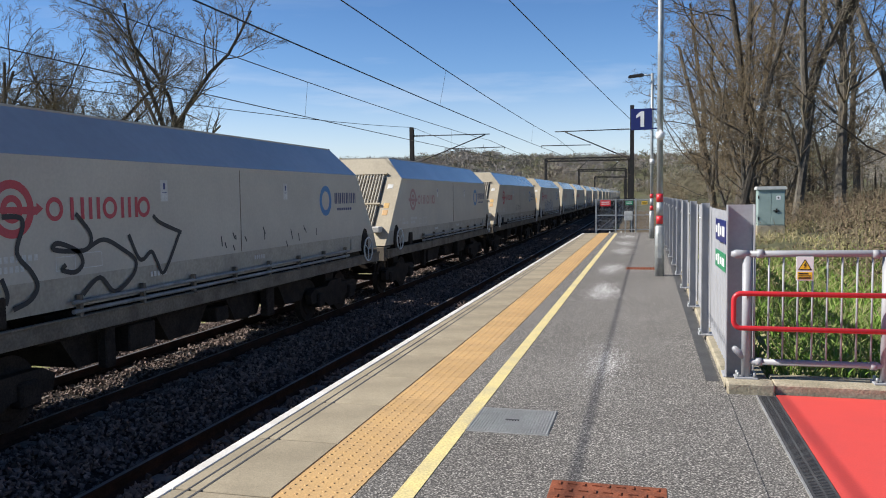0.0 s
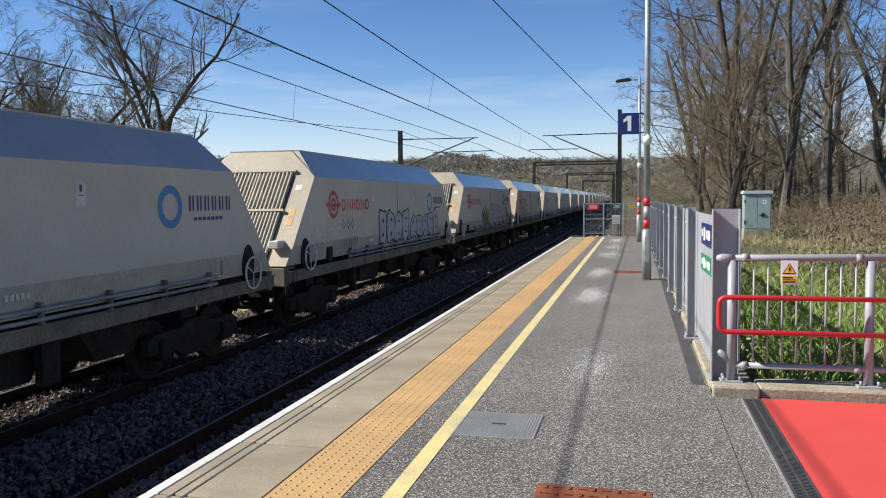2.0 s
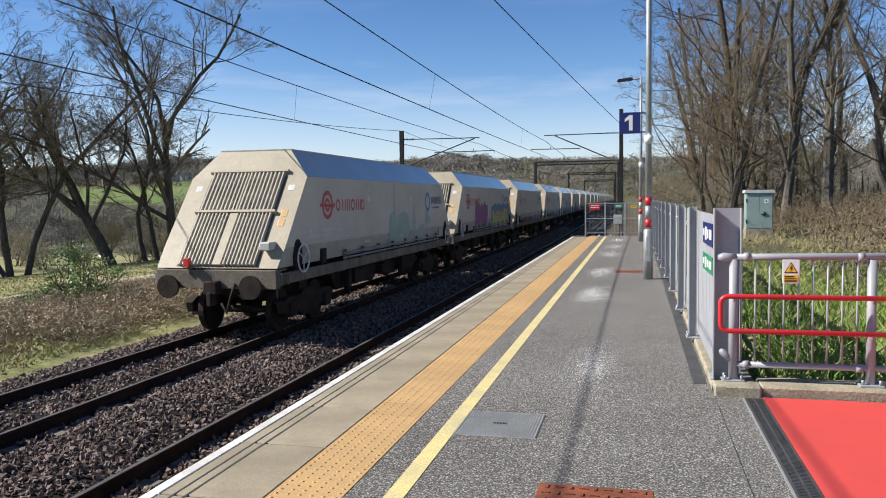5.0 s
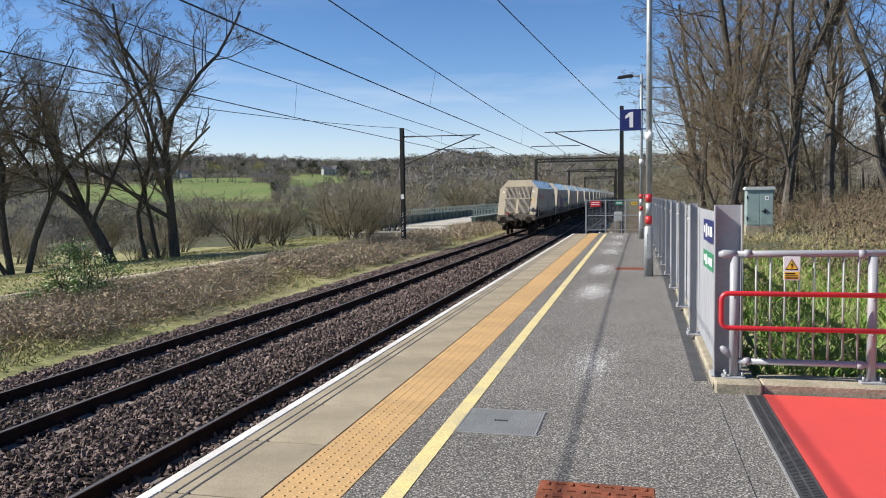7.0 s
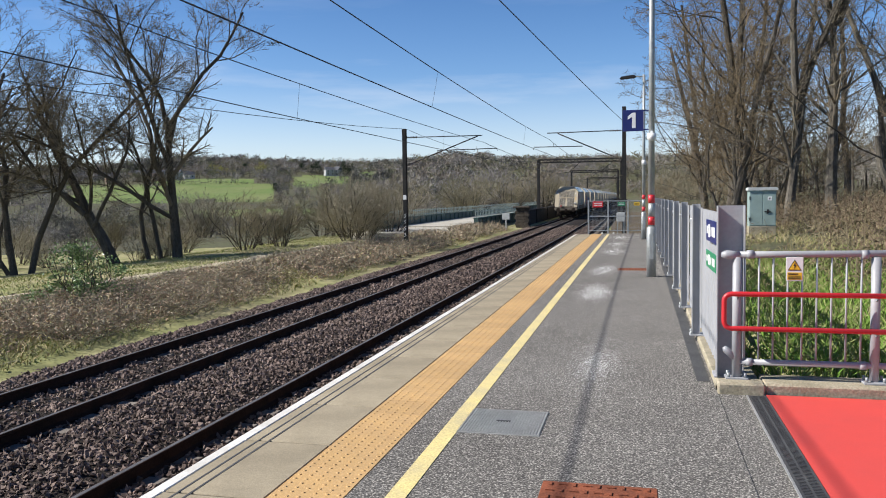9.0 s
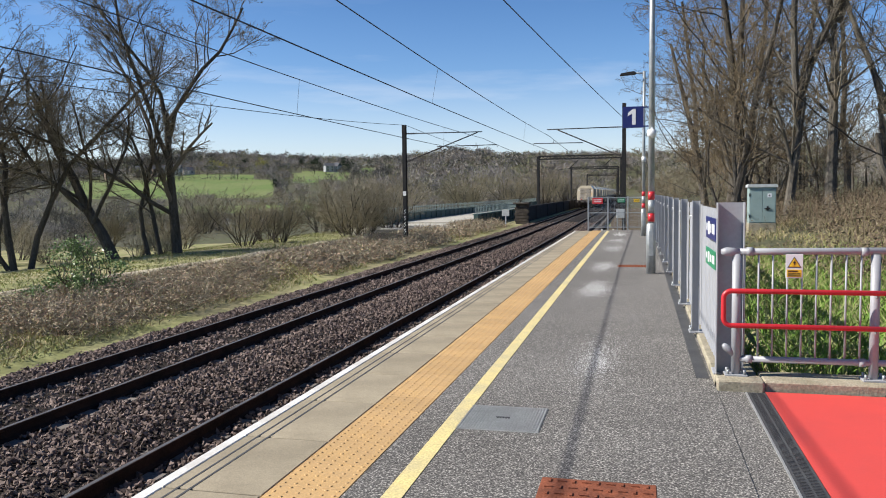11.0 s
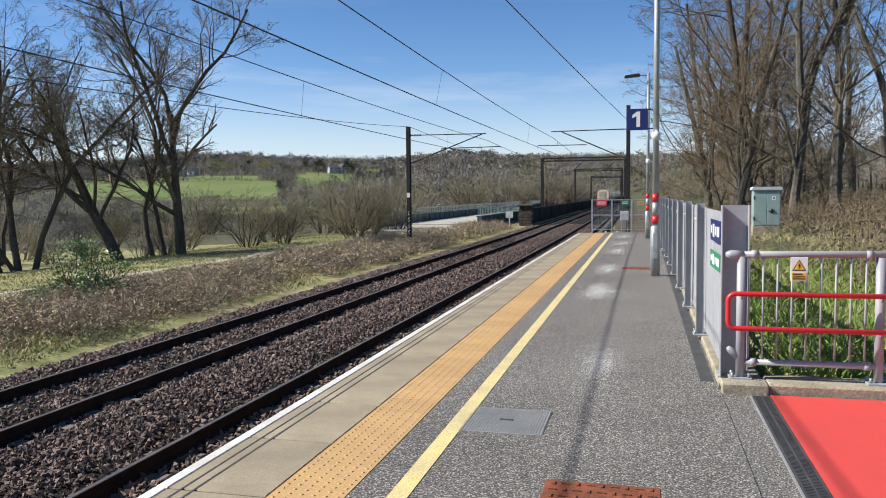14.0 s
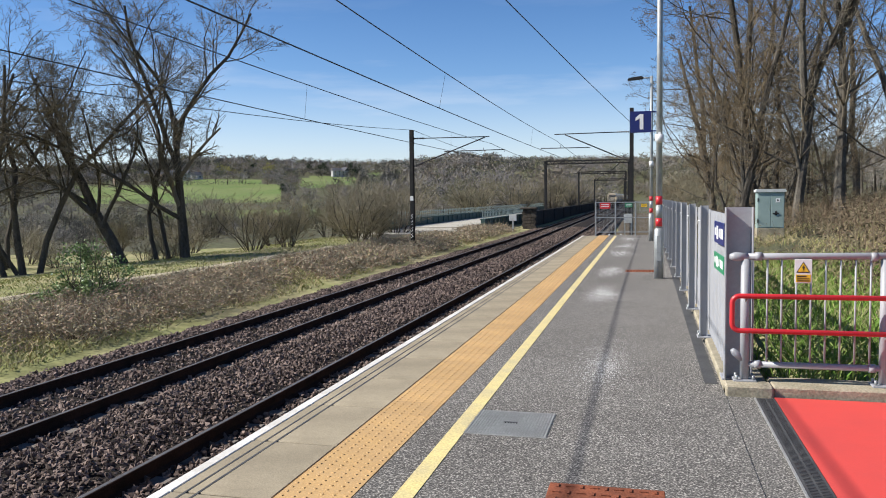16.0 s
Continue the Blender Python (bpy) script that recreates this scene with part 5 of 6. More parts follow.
def build_masts():
    for x, arm, top, lattice in ((-12.58, 1, 5.42, True), (-0.80, -1, 6.15, False)):
        m = thing("catenary_mast", "blackened steel overhead line mast with insulated arms", "catenary mast", group="catenary masts", at=(x, 42, 0))
        part("column", boxes((-0.10, 0.10, -0.125, -0.105, -1.9, top), (-0.10, 0.10, 0.105, 0.125, -1.9, top), (-0.012, 0.012, -0.105, 0.105, -1.9, top), bevel=0.003), M_BLACK_STEEL, m)
        part("footing", boxes((-0.3, 0.3, -0.3, 0.3, -1.9, -1.32), bevel=0.02), M_CONCRETE, m)
        reach = 4.35 if arm > 0 else 3.95
        low = 5.15 if arm > 0 else 4.65
        bm = bmesh.new()
        tube(bm, [(arm * 0.75, 0, 4.95), (arm * reach, 0, 4.93)], 0.025, 8)
        part("top_tube", bm, M_BLACK_STEEL, m)
        bm = bmesh.new()
        insulator(bm, (arm * 0.12, 0, 4.95), (arm * 0.75, 0, 4.95))
        part("insulator", bm, M_INSUL, m)
        bm = bmesh.new()
        if arm > 0:
            tube(bm, [(0.75, 0, 3.66), (reach - 0.25, 0, 4.90)], 0.03, 8)
        else:
            tube(bm, [(-0.75, 0, 3.72), (-reach + 0.55, 0, 4.90)], 0.03, 8)
        part("brace_tube", bm, M_BLACK_STEEL, m)
        bm = bmesh.new()
        insulator(bm, (arm * 0.12, 0, 3.40 if arm > 0 else 3.45), (arm * 0.75, 0, 3.66 if arm > 0 else 3.72), 0.07)
        part("insulator", bm, M_INSUL, m)
        bm = bmesh.new()
        tube(bm, [(arm * (low - 3.3 if arm > 0 else 2.1), 0, 4.20), (arm * low, 0, 4.22)], 0.022, 8)
        tube(bm, [(arm * low * 0.78, 0, 4.21), (arm * low * 0.78, 0, 4.36)], 0.012, 6)
        tube(bm, [(arm * low, 0, 4.22), (arm * (low + 0.02), 0, 4.08)], 0.012, 6)
        part("registration_arm", bm, M_BLACK_STEEL, m)
        if lattice:
            part("white_plate", boxes((-0.09, 0.09, -0.132, -0.126, 1.55, 1.80)), M_SIGN_WHITE, m)
            for k, z in enumerate((0.55, 0.2, -0.15, -0.5)):
                part("painted_mark", tubes((((-0.05, -0.128, z), (0.05, -0.128, z + 0.08), (-0.04, -0.128, z + 0.16), (0.05, -0.128, z + 0.24)), 0.012), sides=5), M_SIGN_WHITE, m)
    for x0, x1, y, z in ((-11.8, -2.1, 95, 5.95), (-11.8, -3.7, 142, 6.07), (-12.1, -5.2, 190, 5.85)):
        p = thing("line_portal", "black steel portal frame spanning both tracks", "catenary portal", group="line portals")
        bm = bmesh.new()
        for dz in (-0.34, 0.0):
            box(bm, x0, x1, y - 0.15, y + 0.15, z + dz - 0.07, z + dz + 0.07)
        n = 12
        for k in range(n):
            a, b = x0 + (x1 - x0) * k / n, x0 + (x1 - x0) * (k + 1) / n
            tube(bm, [(a, y, z - 0.34), ((a + b) / 2, y, z), (b, y, z - 0.34)], 0.06, 4)
        part("lattice_beam", bm, M_BLACK_STEEL, p)
        for x in (x0, x1):
            part("column", boxes((x - 0.16, x + 0.16, y - 0.16, y + 0.16, -1.9, z), bevel=0.02), M_BLACK_STEEL, p)
        for cx in TRACKS:
            c = cx + swing(y)
            s = 1 if cx > -6 else -1
            part("drop_arm", tubes((((c + 1.6, y, z - 0.3), (c + 0.2, y, z - 1.55)), 0.04), (((c + 1.0, y, z - 1.45), (c - 0.9, y, z - 1.6)), 0.03), sides=6), M_BLACK_STEEL, p)
    far = thing("signal_post", "small grey location post with a plate beside the track", "marker post", at=(-11.3, 68.0, 0))
    part("post", boxes((-0.05, 0.05, -0.05, 0.05, -1.5, -0.1)), M_CAP, far)
    part("plate", boxes((-0.32, 0.32, -0.06, -0.03, -0.35, 0.2), bevel=0.01), M_CAP, far)


build_masts()


def hang(a, b, sag, n=14):
    a, b = Vector(a), Vector(b)
    return [a.lerp(b, k / n) - Vector((0, 0, 4 * sag * (k / n) * (1 - k / n))) for k in range(n + 1)]


def build_wires():
    # stations along the line, and where each wire hangs there: across and up
    lines = (((-8, -4.83, 5.35, -5.11, 4.02), (42, -4.66, 4.61, -4.72, 3.85), (95, -4.8, 5.0, -4.8, 4.05), (142, -5.3, 5.0, -5.3, 4.05), (190, -5.8, 5.0, -5.8, 4.05), (240, -6.3, 5.0, -6.3, 4.05)),
             ((-8, -8.56, 5.16, -8.75, 3.87), (42, -8.17, 4.57, -8.17, 3.73), (95, -8.5, 5.0, -8.5, 4.05), (142, -9.0, 5.0, -9.0, 4.05), (190, -9.5, 5.0, -9.5, 4.05), (240, -10.1, 5.0, -10.1, 4.05)))
    for spans in lines:
        w = thing("overhead_line", "dark contact wire hung by droppers from a catenary wire", "overhead wire", group="overhead lines")
        mess, cont = bmesh.new(), bmesh.new()
        for (y0, a0, b0, c0, d0), (y1, a1, b1, c1, d1) in zip(spans, spans[1:]):
            curve_pts = hang((a0, y0, b0), (a1, y1, b1), 0.30 if y0 < 40 else 0.4)
            tube(mess, curve_pts, 0.011 if y0 < 40 else 0.014, 5)
            q0, q1 = Vector((c0, y0, d0)), Vector((c1, y1, d1))
            tube(cont, hang(q0, q1, 0.11 if y0 < 40 else 0.0), 0.011 if y0 < 40 else 0.014, 5)
            for t in ((0.28, 0.535, 0.83) if y0 < 40 else (0.2, 0.4, 0.6, 0.8)):
                i = int(t * 14)
                a = curve_pts[i].lerp(curve_pts[min(i + 1, 14)], t * 14 - i)
                part("dropper", tube(bmesh.new(), [a, q0.lerp(q1, t) - Vector((0, 0, 0.44 * t * (1 - t) if y0 < 40 else 0.0))], 0.004, 4), M_WIRE, w)
        part("catenary_wire", mess, M_WIRE, w)
        part("contact_wire", cont, M_WIRE, w)
    f = thing("feeder_wire", "single dark feeder wire running between the masts", "overhead wire")
    part("wire", tube(bmesh.new(), hang((-12.9, -10, 4.1), (-12.5, 42, 5.42), 0.55) + hang((-12.5, 42, 5.42), (-11.9, 95, 5.9), 0.7)[1:], 0.012, 5), M_WIRE, f)
    f = thing("feeder_wire", "dark feeder wire reaching down to the platform-side mast", "overhead wire")
    part("wire", tube(bmesh.new(), hang((-0.80, 42, 5.37), (-5.465, -3, 7.36), 0.16), 0.014, 5), M_WIRE, f)


build_wires()


def build_bridge():
    # stone pier and sooty parapet where the line crosses the valley
    p = thing("bridge_pier", "dark coursed gritstone pier at the end of the bridge parapet", "stone pier")
    z = -1.6
    row = 0
    while z < 0.52:
        h = 0.27
        for k in range(3):
            x0 = -11.55 + 0.42 * k + (0.1 if row % 2 else 0)
            for y0 in (74.6, 75.15):
                part("stone", boxes((x0, x0 + 0.41, y0, y0 + 0.54, z, z + h - 0.015), bevel=0.02), M_PIER, p)
        z += h
        row += 1
    part("capstone", boxes((-11.7, -10.15, 74.45, 75.85, z, z + 0.16), bevel=0.03), M_PIER, p)
    w = thing("bridge_parapet", "long sooty black bridge parapet beside the line", "parapet")
    bm = bmesh.new()
    sweep(bm, ((-10.95, -1.9), (-10.95, 0.22), (-11.05, 0.28), (-11.25, 0.28), (-11.35, 0.22), (-11.35, -1.9)), [(swing(y) * 0.85, y, 0) for y in range(75, 232, 12)])
    part("wall", bm, M_BLACK_WALL, w)
    for k in range(12):
        y = 76 + 12 * k
        part("stiffener", boxes((-10.95 + swing(y) * 0.85, -10.88 + swing(y) * 0.85, y, y + 0.2, -1.5, 0.25)), M_BLACK_WALL, w)
    # the disused bridge alongside, teal girders with pale railings
    b = thing("footbridge", "disused teal girder bridge with pale railings over the valley", "bridge")
    part("deck", boxes((-22.0, -14.2, 70, 176, -1.15, -0.95)), M_DECK, b, "pale concrete deck")
    for x in (-22.3, -14.0):
        y0, y1 = (66, 176) if x < -20 else (68, 92)
        part("girder", boxes((x - 0.15, x + 0.15, y0, y1, -1.9, -0.22), (x - 0.25, x + 0.25, y0, y1, -0.26, -0.18)), M_TEAL, b, "teal painted plate girder")
        for k in range(int((y1 - y0) / 2.2)):
            part("stiffener", boxes((x + 0.15, x + 0.24, y0 + 2.2 * k, y0 + 2.2 * k + 0.12, -1.8, -0.26)), M_TEAL, b)
        rail = part("railing", boxes((x - 0.03, x + 0.03, y0, y1, 0.32, 0.38), (x - 0.03, x + 0.03, y0, y1, -0.05, 0.0)), M_PALE_RAIL, b, "pale green railing")
        picket = None
        for k in range(int((y1 - y0) / 0.75)):
            y = y0 + 0.75 * k
            if picket is None:
                picket = part("picket", boxes((x - 0.025, x + 0.025, 0, 0.06, -0.18, 0.50)), M_PALE_RAIL, rail)
                picket.location.y = y
            else:
                c = picket.copy()
                scene.collection.objects.link(c)
                c.location.y = y
    part("ramp", boxes((-21.8, -14.5, 58, 70, -1.9, -1.05)), M_DECK, b, "pale concrete approach")


build_bridge()

M_RENDER_WALL = surface("pale_rendered_wall", (0.42, 0.42, 0.43), (0.36, 0.36, 0.36), scale=0.5, fine=6, rough=0.9, bump=0.1, grit=0.1)
M_BRICK_WALL = surface("far_brick_wall", (0.27, 0.20, 0.16), (0.22, 0.17, 0.14), scale=0.5, fine=6, rough=0.9, bump=0.1, grit=0.15)
M_SLATE = surface("slate_roof", (0.10, 0.10, 0.115), (0.075, 0.075, 0.085), scale=0.7, fine=8, rough=0.7, bump=0.1, grit=0.15)
M_DARK_GLASS = surface("dark_window", (0.03, 0.035, 0.045), rough=0.1, bump=0.0)


def build_house(bearing, r, width, depth, storeys, wall, label, turn=0.0):
    x, y = -r * math.sin(radians(bearing)), r * math.cos(radians(bearing))
    h = thing("house", label, "house", group="hillside houses", at=(x, y, ground_height(x, y) + 0.3), rz=bearing + turn)
    eaves = 2.9 * storeys
    part("wall", boxes((-width / 2, width / 2, -depth / 2, depth / 2, -4, eaves)), wall, h)
    bm = bmesh.new()
    prism(bm, ((-depth / 2 - 0.4, eaves), (depth / 2 + 0.4, eaves), (0, eaves + depth * 0.38)), "x", -width / 2 - 0.3, width / 2 + 0.3)
    roof = part("roof", bm, M_SLATE, h)
    part("chimney", boxes((width * 0.3, width * 0.3 + 0.9, -0.4, 0.4, eaves + depth * 0.2, eaves + depth * 0.38 + 1.3)), M_BRICK_WALL, roof)
    n = max(2, int(width / 3.5))
    for s, k in product(range(storeys), range(n)):
        cx = -width / 2 + width * (k + 0.5) / n
        part("window", boxes((cx - 0.6, cx + 0.6, -depth / 2 - 0.05, -depth / 2 + 0.1, 2.9 * s + 0.9, 2.9 * s + 2.3)), M_DARK_GLASS, h)


def build_houses():
    build_house(22.1, 800, 9, 7, 2, M_RENDER_WALL, "large pale rendered house among hillside trees", 20)
    build_house(21.5, 803, 6, 9, 2, M_RENDER_WALL, "pale gabled house wing on the hillside", -30)
    for b, r, w, d, s, m, t in ((33.6, 700, 11, 8, 2, M_BRICK_WALL, 10), (32.7, 690, 13, 8, 2, M_RENDER_WALL, -15), (31.8, 705, 10, 8, 1, M_RENDER_WALL, 30), (34.6, 720, 12, 8, 2, M_BRICK_WALL, 0), (25.3, 830, 12, 8, 1, M_RENDER_WALL, 5), (36.5, 710, 12, 8, 2, M_BRICK_WALL, 12), (15.2, 260, 16, 8, 1, M_RENDER_WALL, 8)):
        build_house(b, r, w, d, s, m, "small stone house with a slate roof on the hillside", t)


build_houses()


# ---- trees and undergrowth ----
M_BARK = surface("grey_bark", (0.105, 0.092, 0.075), (0.06, 0.052, 0.042), scale=3, fine=25, rough=0.95, bump=0.8, grit=0.3, stretch=(1, 1, 0.3), depth=0.03)
M_PALE_BARK = surface("pale_bark", (0.15, 0.135, 0.112), (0.07, 0.061, 0.05), scale=2, fine=20, rough=0.95, bump=0.8, grit=0.3, stretch=(1, 1, 0.4), depth=0.03)
M_TWIG = leafy("twigs", [(0.105, 0.09, 0.07), (0.19, 0.16, 0.118), (0.135, 0.118, 0.095), (0.24, 0.205, 0.15)], rough=0.9)
M_TWIG_WARM = leafy("budding_twigs", [(0.115, 0.088, 0.06), (0.20, 0.152, 0.095), (0.145, 0.115, 0.075), (0.245, 0.195, 0.12)], rough=0.9)
M_SCRUB = leafy("scrub_twigs", [(0.19, 0.165, 0.125), (0.30, 0.26, 0.195), (0.215, 0.20, 0.13), (0.38, 0.34, 0.265)], rough=0.95)
# far twigs greyed and lightened in colour, standing in for distance haze
HAZED_WOODS = [leafy("haze_grey_woods", [(0.18, 0.165, 0.155), (0.27, 0.25, 0.235)], rough=1.0), leafy("distant_brown_woods", [(0.165, 0.138, 0.11), (0.25, 0.212, 0.168)], rough=1.0),
             leafy("distant_olive_woods", [(0.155, 0.155, 0.092), (0.24, 0.23, 0.135)], rough=1.0), leafy("haze_pale_woods", [(0.27, 0.245, 0.21), (0.37, 0.34, 0.295)], rough=1.0),
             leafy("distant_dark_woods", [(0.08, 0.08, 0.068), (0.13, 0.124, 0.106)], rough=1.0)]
M_OLIVE_TWIG = leafy("olive_twigs", [(0.15, 0.13, 0.095), (0.24, 0.205, 0.145), (0.20, 0.19, 0.115)], rough=0.95)
M_WILLOW = leafy("spring_willow", [(0.30, 0.29, 0.07), (0.36, 0.33, 0.09), (0.25, 0.24, 0.08)], rough=0.9)
M_FIR = leafy("dark_evergreen", [(0.03, 0.045, 0.028), (0.05, 0.06, 0.035)], rough=0.9)
M_BRAMBLE = leafy("dead_bramble", [(0.20, 0.135, 0.095), (0.44, 0.32, 0.225), (0.33, 0.215, 0.15), (0.57, 0.47, 0.34), (0.14, 0.10, 0.07), (0.48, 0.35, 0.25), (0.31, 0.30, 0.13), (0.64, 0.56, 0.43)], rough=0.9)
M_THICKET = leafy("dark_thicket", [(0.10, 0.075, 0.05), (0.16, 0.125, 0.085), (0.13, 0.09, 0.06), (0.21, 0.17, 0.115), (0.12, 0.115, 0.06)], rough=0.9)
M_GRASS = leafy("grass_blades", [(0.10, 0.19, 0.03), (0.17, 0.28, 0.05), (0.13, 0.23, 0.04), (0.24, 0.29, 0.09), (0.33, 0.31, 0.14)], rough=0.7)
M_BANK_GRASS = leafy("bank_grass_blades", [(0.15, 0.19, 0.055), (0.24, 0.27, 0.09), (0.19, 0.22, 0.07), (0.33, 0.31, 0.14), (0.40, 0.35, 0.19)], rough=0.8)
M_STRAW = leafy("dry_grass", [(0.363, 0.297, 0.165), (0.462, 0.385, 0.220), (0.286, 0.253, 0.121), (0.242, 0.264, 0.088)], rough=0.9)
M_EVERGREEN = leafy("glossy_evergreen_leaves", [(0.07, 0.13, 0.045), (0.15, 0.23, 0.075), (0.27, 0.36, 0.14), (0.11, 0.175, 0.055)], rough=0.4)
M_LIME = leafy("fresh_hedge_leaves", [(0.19, 0.21, 0.05), (0.27, 0.27, 0.07), (0.22, 0.20, 0.07)], rough=0.8)


class Sticks:
    """Gathers tapered sticks and leaf blades into plain arrays."""
    def __init__(self):
        self.v, self.f = [], []

    def stick(self, pts, r0, r1, sides):
        n0 = len(self.v)
        m = len(pts)
        side = None
        for i, p in enumerate(pts):
            d = (pts[min(i + 1, m - 1)] - pts[max(i - 1, 0)]).normalized()
            side = d.orthogonal().normalized() if side is None else (side - d * side.dot(d)).normalized()
            up = d.cross(side)
            r = r0 + (r1 - r0) * i / (m - 1)
            for k in range(sides):
                a = 2 * math.pi * k / sides
                self.v.append(p + (r * math.cos(a)) * side + (r * math.sin(a)) * up)
        for i in range(m - 1):
            for k in range(sides):
                a, b = n0 + i * sides + k, n0 + i * sides + (k + 1) % sides
                self.f.append((a, b, b + sides, a + sides))

    def blade(self, p, d, width, bend=None):
        """A leaf or blade from p along d; bend tilts its tip."""
        s = d.cross(Vector((random.uniform(-1, 1), random.uniform(-1, 1), random.uniform(-1, 1))))
        if s.length < 1e-6:
            s = d.orthogonal()
        s = s.normalized() * width * 0.5
        n0 = len(self.v)
        mid = p + d * 0.5
        tip = p + d + (bend or Vector((0, 0, 0)))
        self.v += [p, mid + s, tip, mid - s]
        self.f.append((n0, n0 + 1, n0 + 2, n0 + 3))

    def mesh(self, name, material, parent=None, label=""):
        return from_arrays(name, [tuple(p) for p in self.v], self.f, material, parent, label)


def curve(start, d, length, bendy, lift, n, rnd):
    pts, p, d = [start.copy()], start.copy(), d.normalized()
    for i in range(n):
        d = (d + Vector((rnd.gauss(0, bendy), rnd.gauss(0, bendy), rnd.gauss(0, bendy) + lift))).normalized()
        p = p + d * (length / n)
        pts.append(p.copy())
    return pts, d


def grow_limb(rnd, wood, twigs, start, d, length, radius, level, spec):
    """One limb with its branches, thinner and thinner; the thin ones go to twigs."""
    n = 6 if level < 2 else (4 if level == 2 else (3 if level < spec["levels"] else 2))
    pts, last = curve(start, d, length, spec["bendy"], spec["lift"], n, rnd)
    sides = 8 if radius > 0.09 else (5 if radius > 0.025 else 3)
    (wood if level <= spec["wood"] else twigs).stick(pts, radius, max(radius * 0.4, spec["fine"] * 0.7), sides)
    if level >= spec["levels"]:
        if spec["buds"]:
            for _ in range(spec["buds"]):
                p = pts[rnd.randint(1, n)]
                twigs.blade(p, Vector((rnd.gauss(0, 1), rnd.gauss(0, 1), rnd.gauss(0.2, 1))).normalized() * rnd.uniform(0.04, 0.10), 0.035)
        return
    kids = spec["kids"][level]
    if spec.get("trunk"):
        spec, kids = SPEC, 3
    for k in range(kids):
        t = spec["bare"][level] + (1 - spec["bare"][level]) * (k + rnd.random()) / kids
        i = min(n - 1, int(t * n))
        p = pts[i].lerp(pts[i + 1], t * n - i)
        axis = (pts[i + 1] - pts[i]).normalized()
        o = axis.orthogonal().normalized()
        o = (Matrix.Rotation(rnd.uniform(0, 2 * math.pi), 3, axis) @ o)
        a = radians(rnd.uniform(*spec["spread"]))
        nd = axis * math.cos(a) + o * math.sin(a)
        nd.z = nd.z * 0.9 + spec["lift"] * 0.5
        grow_limb(rnd, wood, twigs, p, nd, length * rnd.uniform(*spec["shrink"]) * (1.15 - 0.5 * t), max(spec["fine"], radius * (spec.get("first", spec["thin"]) if level == 0 else spec["thin"]) * (1.1 - 0.5 * t)), level + 1, spec)


SPEC = dict(bendy=0.13, lift=0.05, levels=4, wood=1, kids=(9, 7, 6, 5), bare=(0.30, 0.2, 0.15, 0.1), spread=(22, 58), shrink=(0.42, 0.66), thin=0.5, buds=3, fine=0.009)


def tree_thing(name, label, category, group, limbs, seed, bark, twig, spec=SPEC):
    rnd = random.Random(seed)
    random.seed(seed)
    wood, twigs = Sticks(), Sticks()
    for start, d, length, radius, level in limbs:
        grow_limb(rnd, wood, twigs, Vector(start), Vector(d), length, radius, level, dict(spec, bendy=0.012, lift=0.0, trunk=True) if level == 1 and radius > 0.1 else spec)
    t = thing(name, label, category, group)
    wood.mesh("trunk", bark, t)
    twigs.mesh("crown", twig, t, "bare twigs with swelling buds")
    return t


def plant(x, y, sink=0.1):
    return ground_height(x, y) - sink


